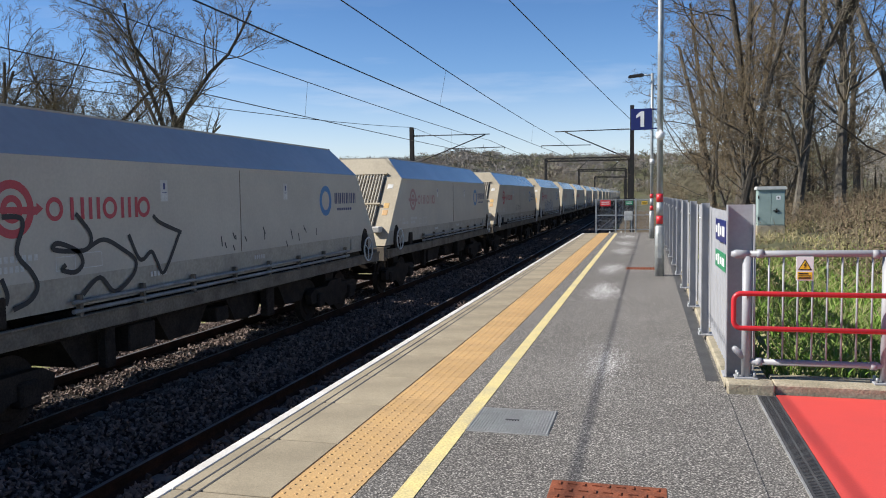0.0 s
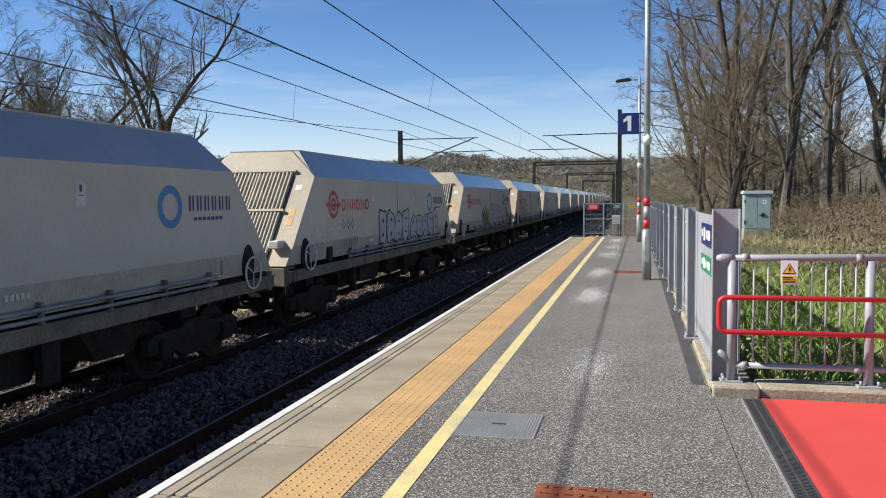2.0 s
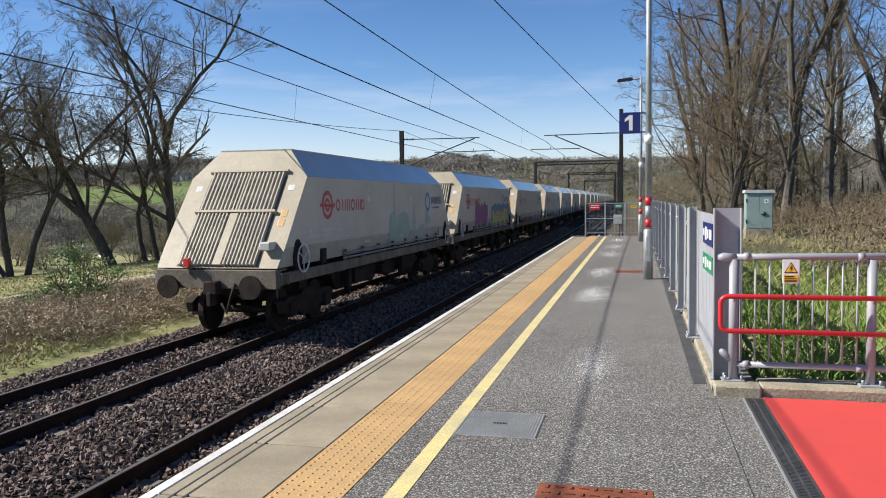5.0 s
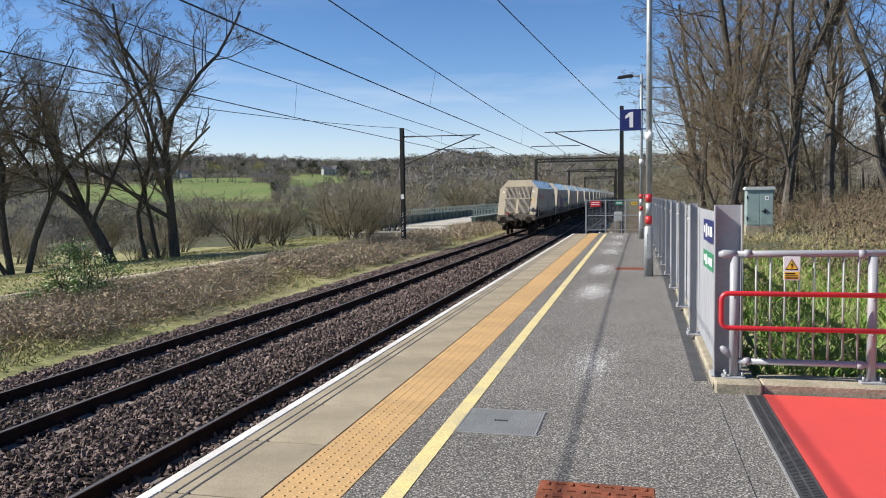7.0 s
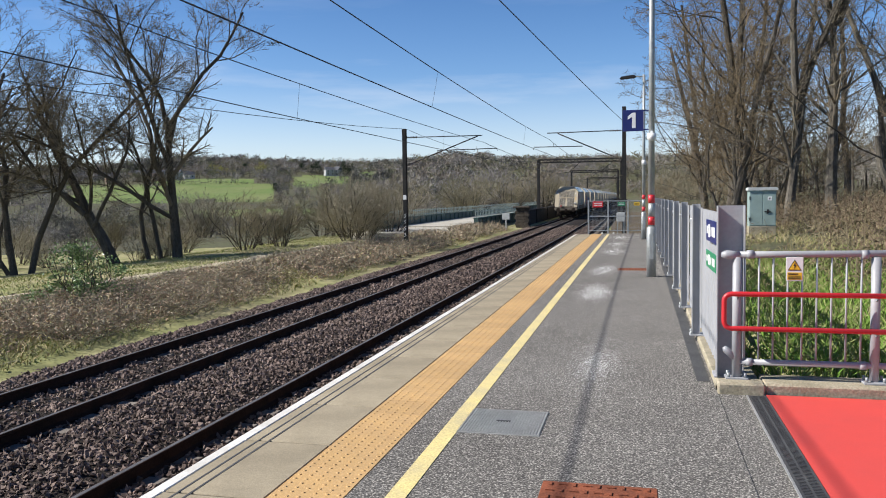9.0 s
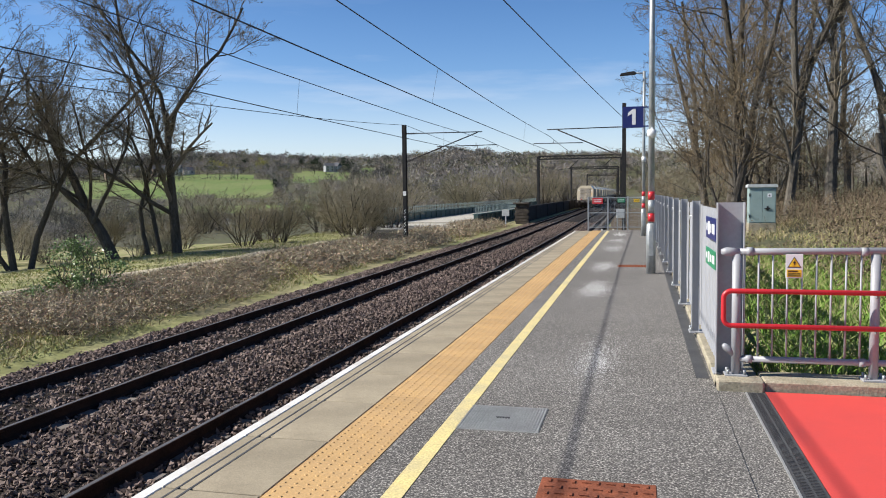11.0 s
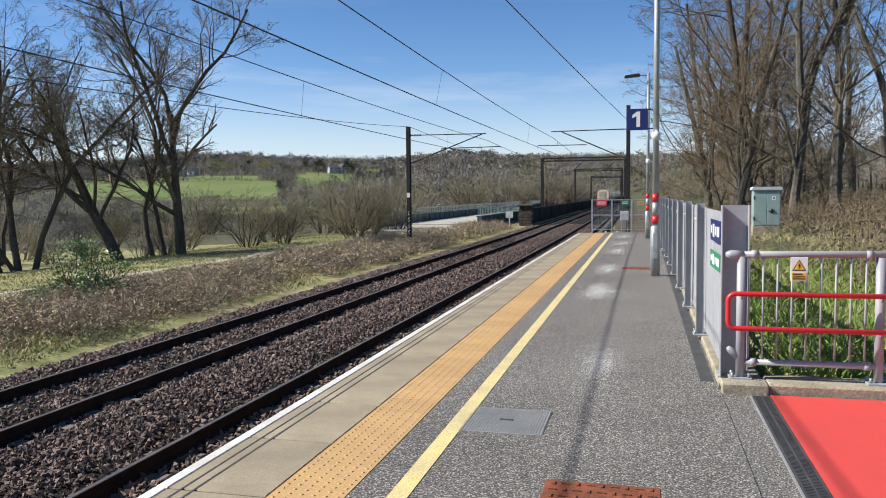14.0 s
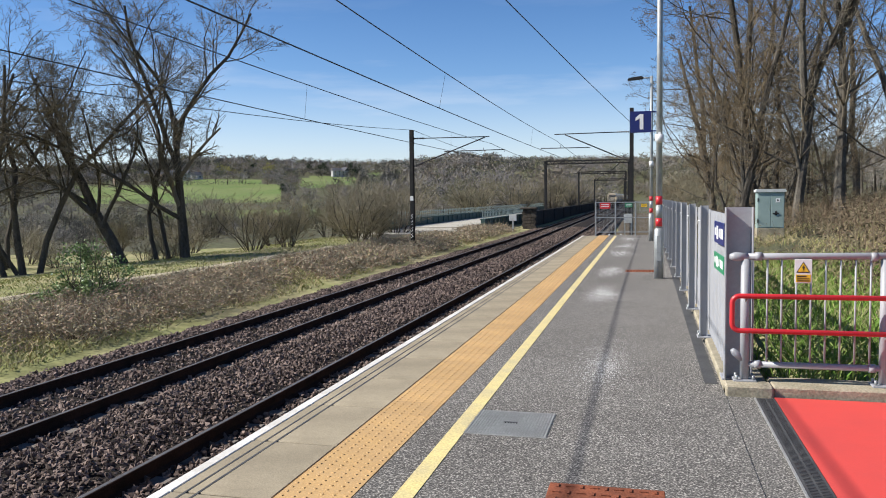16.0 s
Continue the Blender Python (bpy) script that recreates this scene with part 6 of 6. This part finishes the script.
def left_trees():
    # the many-stemmed tree past the track, seen against the sky
    R = Vector((0.86, 0.51, 0))
    def lean(u, z, w=0.0):
        return tuple(R * u + Vector((-0.51, 0.86, 0)) * w + Vector((0, 0, z)))
    spec = dict(SPEC, kids=(9, 8, 5, 4), lift=0.045, bendy=0.14, thin=0.42, first=0.34, shrink=(0.36, 0.60), buds=1, fine=0.009)
    limbs = [((0, 0, 0), lean(-0.03, 1), 8.6, 0.33, 1),
             (lean(-0.20, 7.2), lean(0.36, 1), 9.0, 0.15, 0),
             (lean(-0.20, 6.8), lean(-0.12, 1, 0.1), 9.0, 0.15, 0),
             (lean(-0.16, 5.6), lean(-0.62, 1, -0.2), 9.5, 0.16, 0),
             (lean(-0.10, 3.4), lean(-0.55, 1, 0.2), 10.5, 0.17, 0),
             (lean(-0.08, 2.6), lean(-0.92, 0.85, 0.1), 9.5, 0.14, 0),
             (lean(-0.9, 0.0, 0.3), lean(-0.10, 1, 0.1), 8.0, 0.15, 0),
             (lean(-1.6, 0.0, 0.6), lean(-0.18, 1), 9.0, 0.15, 0)]
    a = tree_thing("tree", "tall bare spring tree with several dark limbs", "tree", "trees past the track", limbs, 11, M_BARK, M_TWIG, spec)
    a.matrix_world = pose(-26.6, 41.6, plant(-26.6, 41.6, 0.3))
    limbs = [((0, 0, 0), lean(0.02, 1), 13, 0.20, 0), (lean(0.7, 0, 0.3), lean(0.10, 1), 13, 0.18, 0), (lean(-0.9, 0), lean(-0.22, 1), 12, 0.17, 0), (lean(-0.3, 0.3), lean(-0.5, 1), 10, 0.13, 0)]
    b = tree_thing("tree", "bare tree with a clump of upright stems", "tree", "trees past the track", limbs, 12, M_BARK, M_TWIG, spec)
    b.matrix_world = pose(-33.5, 36.5, plant(-33.5, 36.5, 0.3))
    limbs = [((0, 0, 0), lean(-0.5, 1), 11.5, 0.34, 0), (lean(-1.6, 3.2), lean(-0.95, 0.6), 6.0, 0.16, 0), (lean(-1.2, 2.4), lean(0.2, 1), 7.0, 0.12, 0)]
    c = tree_thing("tree", "leaning bare tree with a bent ivy-darkened trunk", "tree", "trees past the track", limbs, 13, M_BARK, M_TWIG, dict(spec, kids=(11, 8, 5, 4)))
    c.matrix_world = pose(-29.2, 39.5, plant(-29.2, 39.5, 0.3))
    copy_thing(c, pose(-37.5, 33.5, plant(-37.5, 33.5, 0.3), 0, 0, -20))
    copy_thing(b, pose(-38.5, 40.5, plant(-38.5, 40.5, 0.3), 0, 0, 70))
    return a, b, c


LEFT_TREES = left_trees()


def right_trees():
    spec = dict(SPEC, kids=(20, 9, 6, 4), bare=(0.12, 0.12, 0.1, 0.1), lift=0.035, bendy=0.13, spread=(32, 68), shrink=(0.30, 0.46), thin=0.40, first=0.20, buds=0, fine=0.0075)
    tall = tree_thing("tree", "tall bare tree with dense brown twigs behind the fence", "tree", "trees behind the fence", [((0, 0, 0), (0.02, 0, 1), 17, 0.24, 0)], 21, M_BARK, M_TWIG_WARM, spec)
    fork = tree_thing("tree", "big forked bare tree with a pale grey trunk", "tree", "trees behind the fence", [((0, 0, 0), (0.0, 0, 1), 9.2, 0.27, 1), ((0, 0, 8.4), (-0.30, 0.1, 1), 9, 0.15, 0), ((0.1, 0, 8.6), (0.30, -0.1, 1), 10, 0.18, 0), ((0, 0, 4.6), (-0.7, 0.3, 0.65), 6, 0.07, 0), ((0, 0, 5.6), (0.8, 0.3, 0.5), 6, 0.06, 0)], 22, M_PALE_BARK, M_TWIG, dict(spec, kids=(11, 8, 6, 4)))
    low_fork = tree_thing("tree", "bare tree forking low into two dark limbs", "tree", "trees behind the fence", [((0, 0, 0), (0.07, 0, 1), 5.6, 0.24, 1), ((0.2, 0, 2.6), (-0.8, 0.2, 0.55), 5, 0.06, 0), ((0.36, 0, 5.2), (0.36, 0.1, 1), 11, 0.17, 0), ((0.34, 0, 5.0), (-0.12, -0.1, 1), 12, 0.17, 0)], 24, M_PALE_BARK, M_TWIG, dict(spec, kids=(12, 8, 6, 4)))
    bushy = tree_thing("tree", "bushy bare tree branching from low down", "tree", "trees behind the fence", [((0, 0, 0), (-0.12, 0, 1), 11, 0.22, 0), ((0.3, 0.2, 0), (0.10, 0.1, 1), 12, 0.12, 0), ((-0.3, -0.2, 0), (-0.26, 0.05, 1), 8, 0.08, 0)], 23, M_PALE_BARK, M_TWIG_WARM, dict(spec, kids=(15, 9, 6, 4), bare=(0.08, 0.1, 0.1, 0.1), spread=(34, 64), shrink=(0.30, 0.46)))
    spots = [(bushy, 4.15, 40, 15, 1.0), (low_fork, 6.4, 38, 0, 1.0), (fork, 8.15, 38, 0, 1.0), (tall, 4.7, 46, 0, 1.0), (tall, 5.6, 43, 140, 1.0),
             (bushy, 4.3, 54, 200, 1.1), (tall, 8.2, 52, 290, 0.95), (low_fork, 12.2, 44, 160, 1.0), (bushy, 10.4, 50, 100, 0.8), (tall, 5.2, 66, 75, 1.0), (bushy, 15.0, 48, 20, 0.7), (tall, 10.6, 37, 220, 0.85), (bushy, 7.2, 49, 140, 0.95), (bushy, 5.2, 44, 250, 0.8), (tall, 13.5, 58, 30, 1.0), (tall, 7.0, 61, 330, 1.1)]
    used = set()
    for ob, x, y, turn, size in spots:
        m = pose(x, y, plant(x, y, 0.2), 0, 0, turn) @ Matrix.Diagonal((size, size, size, 1))
        if ob.name in used:
            c = copy_thing(ob, m)
            c.scale = (size,) * 3
        else:
            used.add(ob.name)
            ob.matrix_world = m
    s = Sticks()
    s.stick([Vector((0, 0, 0)), Vector((-0.05, 0, 1.2)), Vector((-0.5, 0, 2.3)), Vector((-0.65, 0, 3.6))], 0.2, 0.13, 9)
    s.stick([Vector((-0.3, 0, 1.9)), Vector((0.0, 0.1, 2.5))], 0.09, 0.06, 7)
    stump = s.mesh("broken_trunk", M_PALE_BARK)
    tagged(stump, "snapped pale tree trunk among the bare trees", "tree stump")
    stump.matrix_world = pose(10.5, 37.5, plant(10.5, 37.5))


right_trees()


def shrub_model(label, seed, material, height=3.0, stems=14):
    spec = dict(bendy=0.14, lift=0.05, levels=3, wood=0, kids=(6, 5, 4), bare=(0.15, 0.1, 0.1), spread=(22, 55), shrink=(0.4, 0.62), thin=0.5, buds=0, fine=0.006)
    rnd = random.Random(seed)
    limbs = []
    for i in range(stems):
        a = rnd.uniform(0, 6.28)
        limbs.append(((0.3 * math.cos(a), 0.3 * math.sin(a), 0), (rnd.uniform(0.15, 0.75) * math.cos(a), rnd.uniform(0.15, 0.75) * math.sin(a), 1), height * rnd.uniform(0.7, 1.05), 0.035, 0))
    return tree_thing("shrub", label, "shrub", "shrubs in the valley", limbs, seed, M_BARK, material, spec)


def valley_shrubs():
    grey = shrub_model("bare grey-brown scrub bush at the valley's edge", 31, M_SCRUB)
    warm = shrub_model("bare olive-brown thicket at the valley's edge", 32, M_OLIVE_TWIG, 3.2, 16)
    first = {grey.name, warm.name}
    rnd = random.Random(5)
    spots = [(warm, -25.6, 48, 1.15), (warm, -24.0, 50, 0.95), (grey, -20, 56, 1.0), (grey, -22.5, 60, 1.1), (grey, -24.5, 64, 1.2), (warm, -28, 56, 1.1), (grey, -27.0, 68, 1.2), (warm, -31, 74, 1.3),
             (grey, -28.5, 42.5, 0.5), (grey, -33, 41.5, 0.6), (warm, -33, 50, 0.9), (grey, -38, 37, 0.6), (grey, -40, 44, 0.8), (grey, -34, 54, 1.0), (grey, -46, 50, 1.0), (warm, -42, 56, 1.0), (grey, -31.0, 44, 0.6), (grey, -36, 42, 0.6),
             (grey, -21.5, 57, 1.5), (grey, -23.5, 62, 1.6), (grey, -19.5, 61, 1.2), (warm, -29, 92, 1.9), (warm, -33, 104, 2.3), (grey, -38, 96, 1.8), (warm, -24, 150, 2.6), (grey, -30, 140, 2.4), (warm, -21, 176, 2.6), (warm, -26, 120, 2.0), (grey, -44, 115, 2.2), (warm, -18, 200, 2.6), (grey, -50, 84, 1.7), (grey, -60, 100, 2.0), (warm, -72, 110, 2.0)]
    for ob, x, y, size in spots:
        size *= rnd.uniform(0.92, 1.08)
        m = pose(x, y, plant(x, y, 0.2), 0, 0, rnd.uniform(0, 360)) @ Matrix.Diagonal((size, size, size * 0.9, 1))
        if ob.name in first:
            first.discard(ob.name)
            ob.matrix_world = m
        else:
            c = copy_thing(ob, m)
            c.scale = (size, size, size * 0.9)


valley_shrubs()


def crown(rng, x, y, z, h, w, count, droop=0.0, fine=1.0):
    """Twigs of one distant tree: a lumpy rounded crown of slim fans pointing outwards."""
    lumps = rng.normal(size=(7, 3)) * (0.22 * w, 0.22 * w, 0.16 * h) + (0, 0, 0.60 * h)
    c = lumps[rng.integers(0, 7, count)]
    d = rng.normal(size=(count, 3))
    d /= np.linalg.norm(d, axis=1, keepdims=True)
    p = c + d * (0.22 * w, 0.22 * w, 0.20 * h) * (rng.random((count, 1)) ** 0.5)
    p[:, 2] = np.clip(p[:, 2], 0.06 * h, h)
    way = d + (0, 0, 0.5 - 1.6 * droop) + rng.normal(size=d.shape) * 0.3
    way /= np.linalg.norm(way, axis=1, keepdims=True)
    return slivers(rng, p + (x, y, z), way, h * rng.uniform(0.10, 0.20, count), h * fine * rng.uniform(0.02, 0.05, count))


def far_woods():
    rng = np.random.default_rng(77)
    batches = [[] for _ in HAZED_WOODS]
    stems = []

    def put(b, r, h, wide=1.0, into=None):
        """Plants a tree unless it would stand in a field or hide one."""
        x, y = -r * math.sin(radians(b)), r * math.cos(radians(b))
        s = x - swing(y)
        if (-17 < s < 6 and r < 650) or (-30 < s < -9 and r < 185):
            return
        z = ground_height(x, y)
        e = math.degrees(math.atan2(z - EYE[2], r))
        top = e + math.degrees(h / r)
        if into is None and ((in_field(b, e) and rng.random() < 0.985) or ((in_field(b, top - 0.25) or in_field(b, (e + top) / 2)) and rng.random() < 0.88)):
            return
        if into is None:
            k = noise.noise((x * 0.012, y * 0.012, 9.0)) + 0.42 * rng.normal()
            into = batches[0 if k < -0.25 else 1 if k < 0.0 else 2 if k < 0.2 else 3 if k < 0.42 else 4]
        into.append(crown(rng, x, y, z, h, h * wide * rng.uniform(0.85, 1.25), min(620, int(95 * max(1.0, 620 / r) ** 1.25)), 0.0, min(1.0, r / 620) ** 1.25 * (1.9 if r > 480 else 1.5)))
        stems.append((x, y, z, h))

    for _ in range(2600):                               # valley and slopes
        r = 150 * (1100 / 150) ** rng.random()
        put(rng.uniform(-42, 62), r, rng.uniform(4.5, 9) * (0.75 if r < 300 else 1.0))
    for _ in range(900):                                # the wooded slope left of the line
        put(rng.uniform(1.5, 19), 205 * (680 / 205) ** rng.random(), rng.uniform(5, 9) if rng.random() < 0.7 else rng.uniform(9, 14), 1.15)
    for _ in range(420):                                # where the line goes out of sight
        put(rng.uniform(-10, 8), rng.uniform(652, 900), rng.uniform(7, 11))
    for _ in range(3000):                               # the crest
        put(rng.uniform(-6, 54), rng.uniform(835, 1120), rng.uniform(6, 12) if rng.random() < 0.85 else rng.uniform(11, 15), 1.2)
    for _ in range(1500):
        put(rng.uniform(14, 50), rng.uniform(560, 880), rng.uniform(5, 10), 1.2)
    for _ in range(420):                                # the slope beyond the cutting
        put(rng.uniform(-24, 1), rng.uniform(95, 620), rng.uniform(6, 10))
    for b in np.arange(25.7, 39, 0.35):                 # hedges
        for e_r in (430, 612):
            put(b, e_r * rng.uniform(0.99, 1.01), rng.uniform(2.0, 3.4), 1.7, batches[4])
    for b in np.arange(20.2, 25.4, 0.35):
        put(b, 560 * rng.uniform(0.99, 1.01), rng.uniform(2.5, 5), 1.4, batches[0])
    names = ("grey", "brown", "olive", "pale grey", "dark")
    for rows, mat, name in zip(batches, HAZED_WOODS, names):
        tagged(tri_mesh("distant_woods", np.concatenate(rows), mat), name + " bare woods and hedges on the far hillside, greyed for haze", "woodland", kind="stuff")
    willow, fir = [], []
    for b, r, h in ((29.64, 740, 13), (26.64, 800, 11), (27.0, 805, 8), (28.6, 742, 7), (24.6, 330, 5)):
        x, y = -r * math.sin(radians(b)), r * math.cos(radians(b))
        willow.append(crown(rng, x, y, ground_height(x, y), h, h, 320, 0.35))
    for b, r, h in ((22.9, 805, 13), (20.9, 790, 14), (23.2, 815, 11), (20.6, 800, 11), (24.0, 830, 12), (27.9, 820, 10), (25.9, 500, 7), (25.7, 503, 6), (35.0, 760, 12), (18.0, 700, 9)):
        x, y = -r * math.sin(radians(b)), r * math.cos(radians(b))
        fir.append(crown(rng, x, y, ground_height(x, y), h, h * 0.7, 320))
    tagged(tri_mesh("willow_trees", np.concatenate(willow), M_WILLOW), "yellow-green spring willows on the far hillside", "trees", kind="stuff")
    tagged(tri_mesh("conifers", np.concatenate(fir), M_FIR), "dark evergreen trees on the far hillside", "trees", kind="stuff")
    base = np.array([t[:3] for t in stems])
    tall = np.array([t[3] for t in stems])
    up = np.tile((0.0, 0.0, 1.0), (len(base), 1))
    both = np.concatenate([slivers(rng, base, up, tall * 0.8, tall * 0.06) for _ in range(2)])
    tagged(tri_mesh("distant_trunks", both, M_BARK), "dark trunks of the far woods", "woodland", kind="stuff")
    near = []                                           # low scrub along the cutting past the platform's end
    for _ in range(90):
        y = rng.uniform(62, 300)
        x = rng.uniform(3.4, 9.5) + swing(y)
        h = rng.uniform(2.0, 5.5)
        near.append(crown(rng, x, y, ground_height(x, y), h, h * 1.1, 700, 0.0, 0.16))
    tagged(tri_mesh("cutting_scrub", np.concatenate(near), M_OLIVE_TWIG), "bare olive-brown scrub beside the line", "undergrowth", kind="stuff")


far_woods()


def bank_density(x, y):
    """How thick the brambles stand: between the ballast's grassy edge and the path."""
    s = x - swing(y)
    edge = -10.75 - 3.2 * max(0.0, noise.noise((y * 0.19, 3.0, 1.0)) - 0.12)
    if not path_across(y) + 3.2 + 0.8 * noise.noise((y * 0.3, 8.0, 1.0)) < s < edge:
        return 0.0
    return 1.0 if noise.noise((x * 0.30, y * 0.20, 2)) > -0.16 else 0.07


def brambles():
    random.seed(41)
    rng = np.random.default_rng(41)
    canes, leaves = [], []
    n = 0
    while n < 4600:
        y = 9 + 63 * random.random() ** 1.5
        x = random.uniform(-19.2, -11.2) + swing(y)
        if random.random() > bank_density(x, y):
            continue
        n += 1
        z = ground_height(x, y)
        h = 0.30 + 0.34 * (0.5 + noise.noise((x * 0.5, y * 0.4, 6.0))) + random.uniform(-0.08, 0.16)
        h *= min(1.0, 0.50 + 0.35 * (-11.0 - (x - swing(y)))) * (1.25 if y < 22 else 1.0) * (0.65 if x - swing(y) < -15.2 else 1.0)
        k = 30 if y < 24 else 18
        size = 1.0 if y < 24 else 1.7
        p = np.array((x, y, z)) + rng.normal(size=(k, 3)) * (0.30, 0.30, 0.0) + np.stack((np.zeros(k), np.zeros(k), h * rng.random(k) ** 0.7), 1)
        d = rng.normal(size=(k, 3)) * (1, 1, 0.7)
        d /= np.linalg.norm(d, axis=1, keepdims=True)
        leaves.append(slivers(rng, p, d, rng.uniform(0.035, 0.085, k) * size, rng.uniform(0.025, 0.045, k) * size))
        m = 16
        q = np.array((x, y, z)) + rng.normal(size=(m, 3)) * (0.28, 0.28, 0.0) + np.stack((np.zeros(m), np.zeros(m), h * rng.random(m) * 0.9), 1)
        d = rng.normal(size=(m, 3)) * (1, 1, 0.55) + (0, 0, 0.25)
        d /= np.linalg.norm(d, axis=1, keepdims=True)
        canes.append(slivers(rng, q, d, rng.uniform(0.25, 0.75, m), rng.uniform(0.007, 0.013, m) * size))
    tagged(tri_mesh("brambles", np.concatenate(leaves), M_BRAMBLE), "tangle of dead brown brambles along the trackside", "undergrowth", kind="stuff")
    tagged(tri_mesh("bramble_canes", np.concatenate(canes), M_SCRUB), "arching pale bramble canes along the trackside", "undergrowth", kind="stuff")
    s = Sticks()
    n = 0
    while n < 5000:
        y = random.uniform(12, 52)
        x = random.uniform(2.4, 18)
        if (x < 3.2 + 0.02 * y and y < 24 and random.random() < 0.85) or (2.6 < x < 5.6 and 19 < y < 30.6):
            continue
        n += 1
        z = ground_height(x, y)
        h = random.uniform(0.3, 1.1) * (1.0 + 0.05 * max(0, x - 5))
        a = random.uniform(0, 6.283)
        reach = random.uniform(0.2, 0.9)
        top = Vector((x, y, z)) + Vector((math.cos(a) * reach * 0.5, math.sin(a) * reach * 0.5, h))
        end = top + Vector((math.cos(a) * reach, math.sin(a) * reach, -h * random.uniform(0.2, 0.7)))
        s.stick([Vector((x, y, z)), top, end], 0.008, 0.004, 3)
        for _ in range(14):
            t = random.random()
            p = Vector((x, y, z)).lerp(top, t * 2) if t < 0.5 else top.lerp(end, t * 2 - 1)
            p = p + Vector((random.gauss(0, 0.14), random.gauss(0, 0.14), random.gauss(0, 0.1)))
            s.blade(p, Vector((random.gauss(0, 1), random.gauss(0, 1), random.gauss(0, 0.7))).normalized() * random.uniform(0.05, 0.11), 0.035)
    tagged(s.mesh("brambles", M_THICKET), "brown bramble thicket under the bare trees", "undergrowth", kind="stuff")


brambles()


def blades(name, material, label, count, where, height, width, lean, seed):
    random.seed(seed)
    s = Sticks()
    n = 0
    while n < count:
        spot = where()
        if spot is None:
            continue
        n += 1
        x, y = spot
        h = random.uniform(*height)
        a = random.uniform(0, 6.283)
        d = Vector((math.cos(a) * lean * random.random(), math.sin(a) * lean * random.random(), 1)).normalized() * h
        s.blade(Vector((x, y, ground_height(x, y) - 0.01)), d, width, Vector((math.cos(a), math.sin(a), -0.3)) * h * lean * 0.6)
    return tagged(s.mesh(name, material), label, "grass", kind="stuff")


def verge_spot():
    y = 7.15 + 14 * random.random() ** 1.4
    x = random.uniform(1.0, 6.5)
    return (x, y)


def straw_spot():
    y = random.uniform(13, 36)
    x = random.uniform(1.2, 9.0)
    return (x, y) if noise.noise((x * 0.5, y * 0.3, 1)) > -0.15 else None


def bank_grass_spot():
    y = 8 + 62 * random.random() ** 1.6
    s = random.uniform(-30, -10.8)
    x = s + swing(y)
    if bank_density(x, y) > 0.5 and random.random() < 0.93:
        return None
    if -0.7 < s - path_across(y) < 1.2 and random.random() < 0.93:
        return None
    return (x, y)


def bank_straw_spot():
    y = 8 + 62 * random.random() ** 1.6
    s = random.uniform(-19.0, -10.8)
    x = s + swing(y)
    return (x, y) if (bank_density(x, y) < 0.5 and s > -16.5 and random.random() < 0.6) or random.random() < 0.10 else None


blades("verge_grass", M_GRASS, "long bright green grass behind the railing", 16000, verge_spot, (0.15, 0.42), 0.016, 0.55, 51)
blades("dry_grass", M_STRAW, "straw-coloured dead grass below the trees", 7000, straw_spot, (0.15, 0.45), 0.016, 0.6, 52)
blades("bank_grass", M_BANK_GRASS, "short green grass on the trackside bank", 30000, bank_grass_spot, (0.06, 0.17), 0.035, 0.7, 53)
blades("bank_straw", M_STRAW, "dead straw grass along the ballast edge", 9000, bank_straw_spot, (0.1, 0.3), 0.025, 0.7, 54)


def leaf_bush(name, label, x, y, w, h, count, material, size, seed):
    random.seed(seed)
    t = thing(name, label, "bush")
    st, lf = Sticks(), Sticks()
    base = Vector((x, y, ground_height(x, y)))
    for _ in range(30):
        a = random.uniform(0, 6.283)
        st.stick([base, base + Vector((math.cos(a) * w * 0.25, math.sin(a) * w * 0.25, h * 0.5)), base + Vector((math.cos(a) * w * 0.5 * random.random(), math.sin(a) * w * 0.5 * random.random(), h * random.uniform(0.7, 1.1)))], 0.015, 0.004, 4)
    heads = [(random.gauss(0, 0.27) * w, random.gauss(0, 0.27) * w, random.uniform(0.15, 1.0) * h) for _ in range(46)]
    for _ in range(count):
        hx, hy, hz = random.choice(heads)
        k = (1.15 - 0.75 * hz / h)
        p = base + Vector((hx * k, hy * k, hz)) + Vector((random.gauss(0, 0.10), random.gauss(0, 0.10), random.gauss(0, 0.09))) * (w / 2.2)
        d = Vector((random.gauss(0, 1), random.gauss(0, 1), random.gauss(0.2, 0.6))).normalized() * random.uniform(0.7, 1.3) * size
        lf.blade(p, d, size * 0.55)
    st.mesh("woody_base", M_BARK, t)
    lf.mesh("foliage", material, t)


leaf_bush("bush", "dark green glossy evergreen bush on the bank", -14.3, 18.0, 2.6, 1.75, 3600, M_EVERGREEN, 0.085, 61)
leaf_bush("hedge_bush", "fresh lime-green bush below the trees", 12.2, 30.5, 3.4, 1.5, 4200, M_LIME, 0.07, 62)


# ---- what moves ----
def motions():
    for i, w in enumerate(TRAIN):
        walk(w, [(t, train_pose(i, t)) for t in range(0, 17, 2)])


motions()
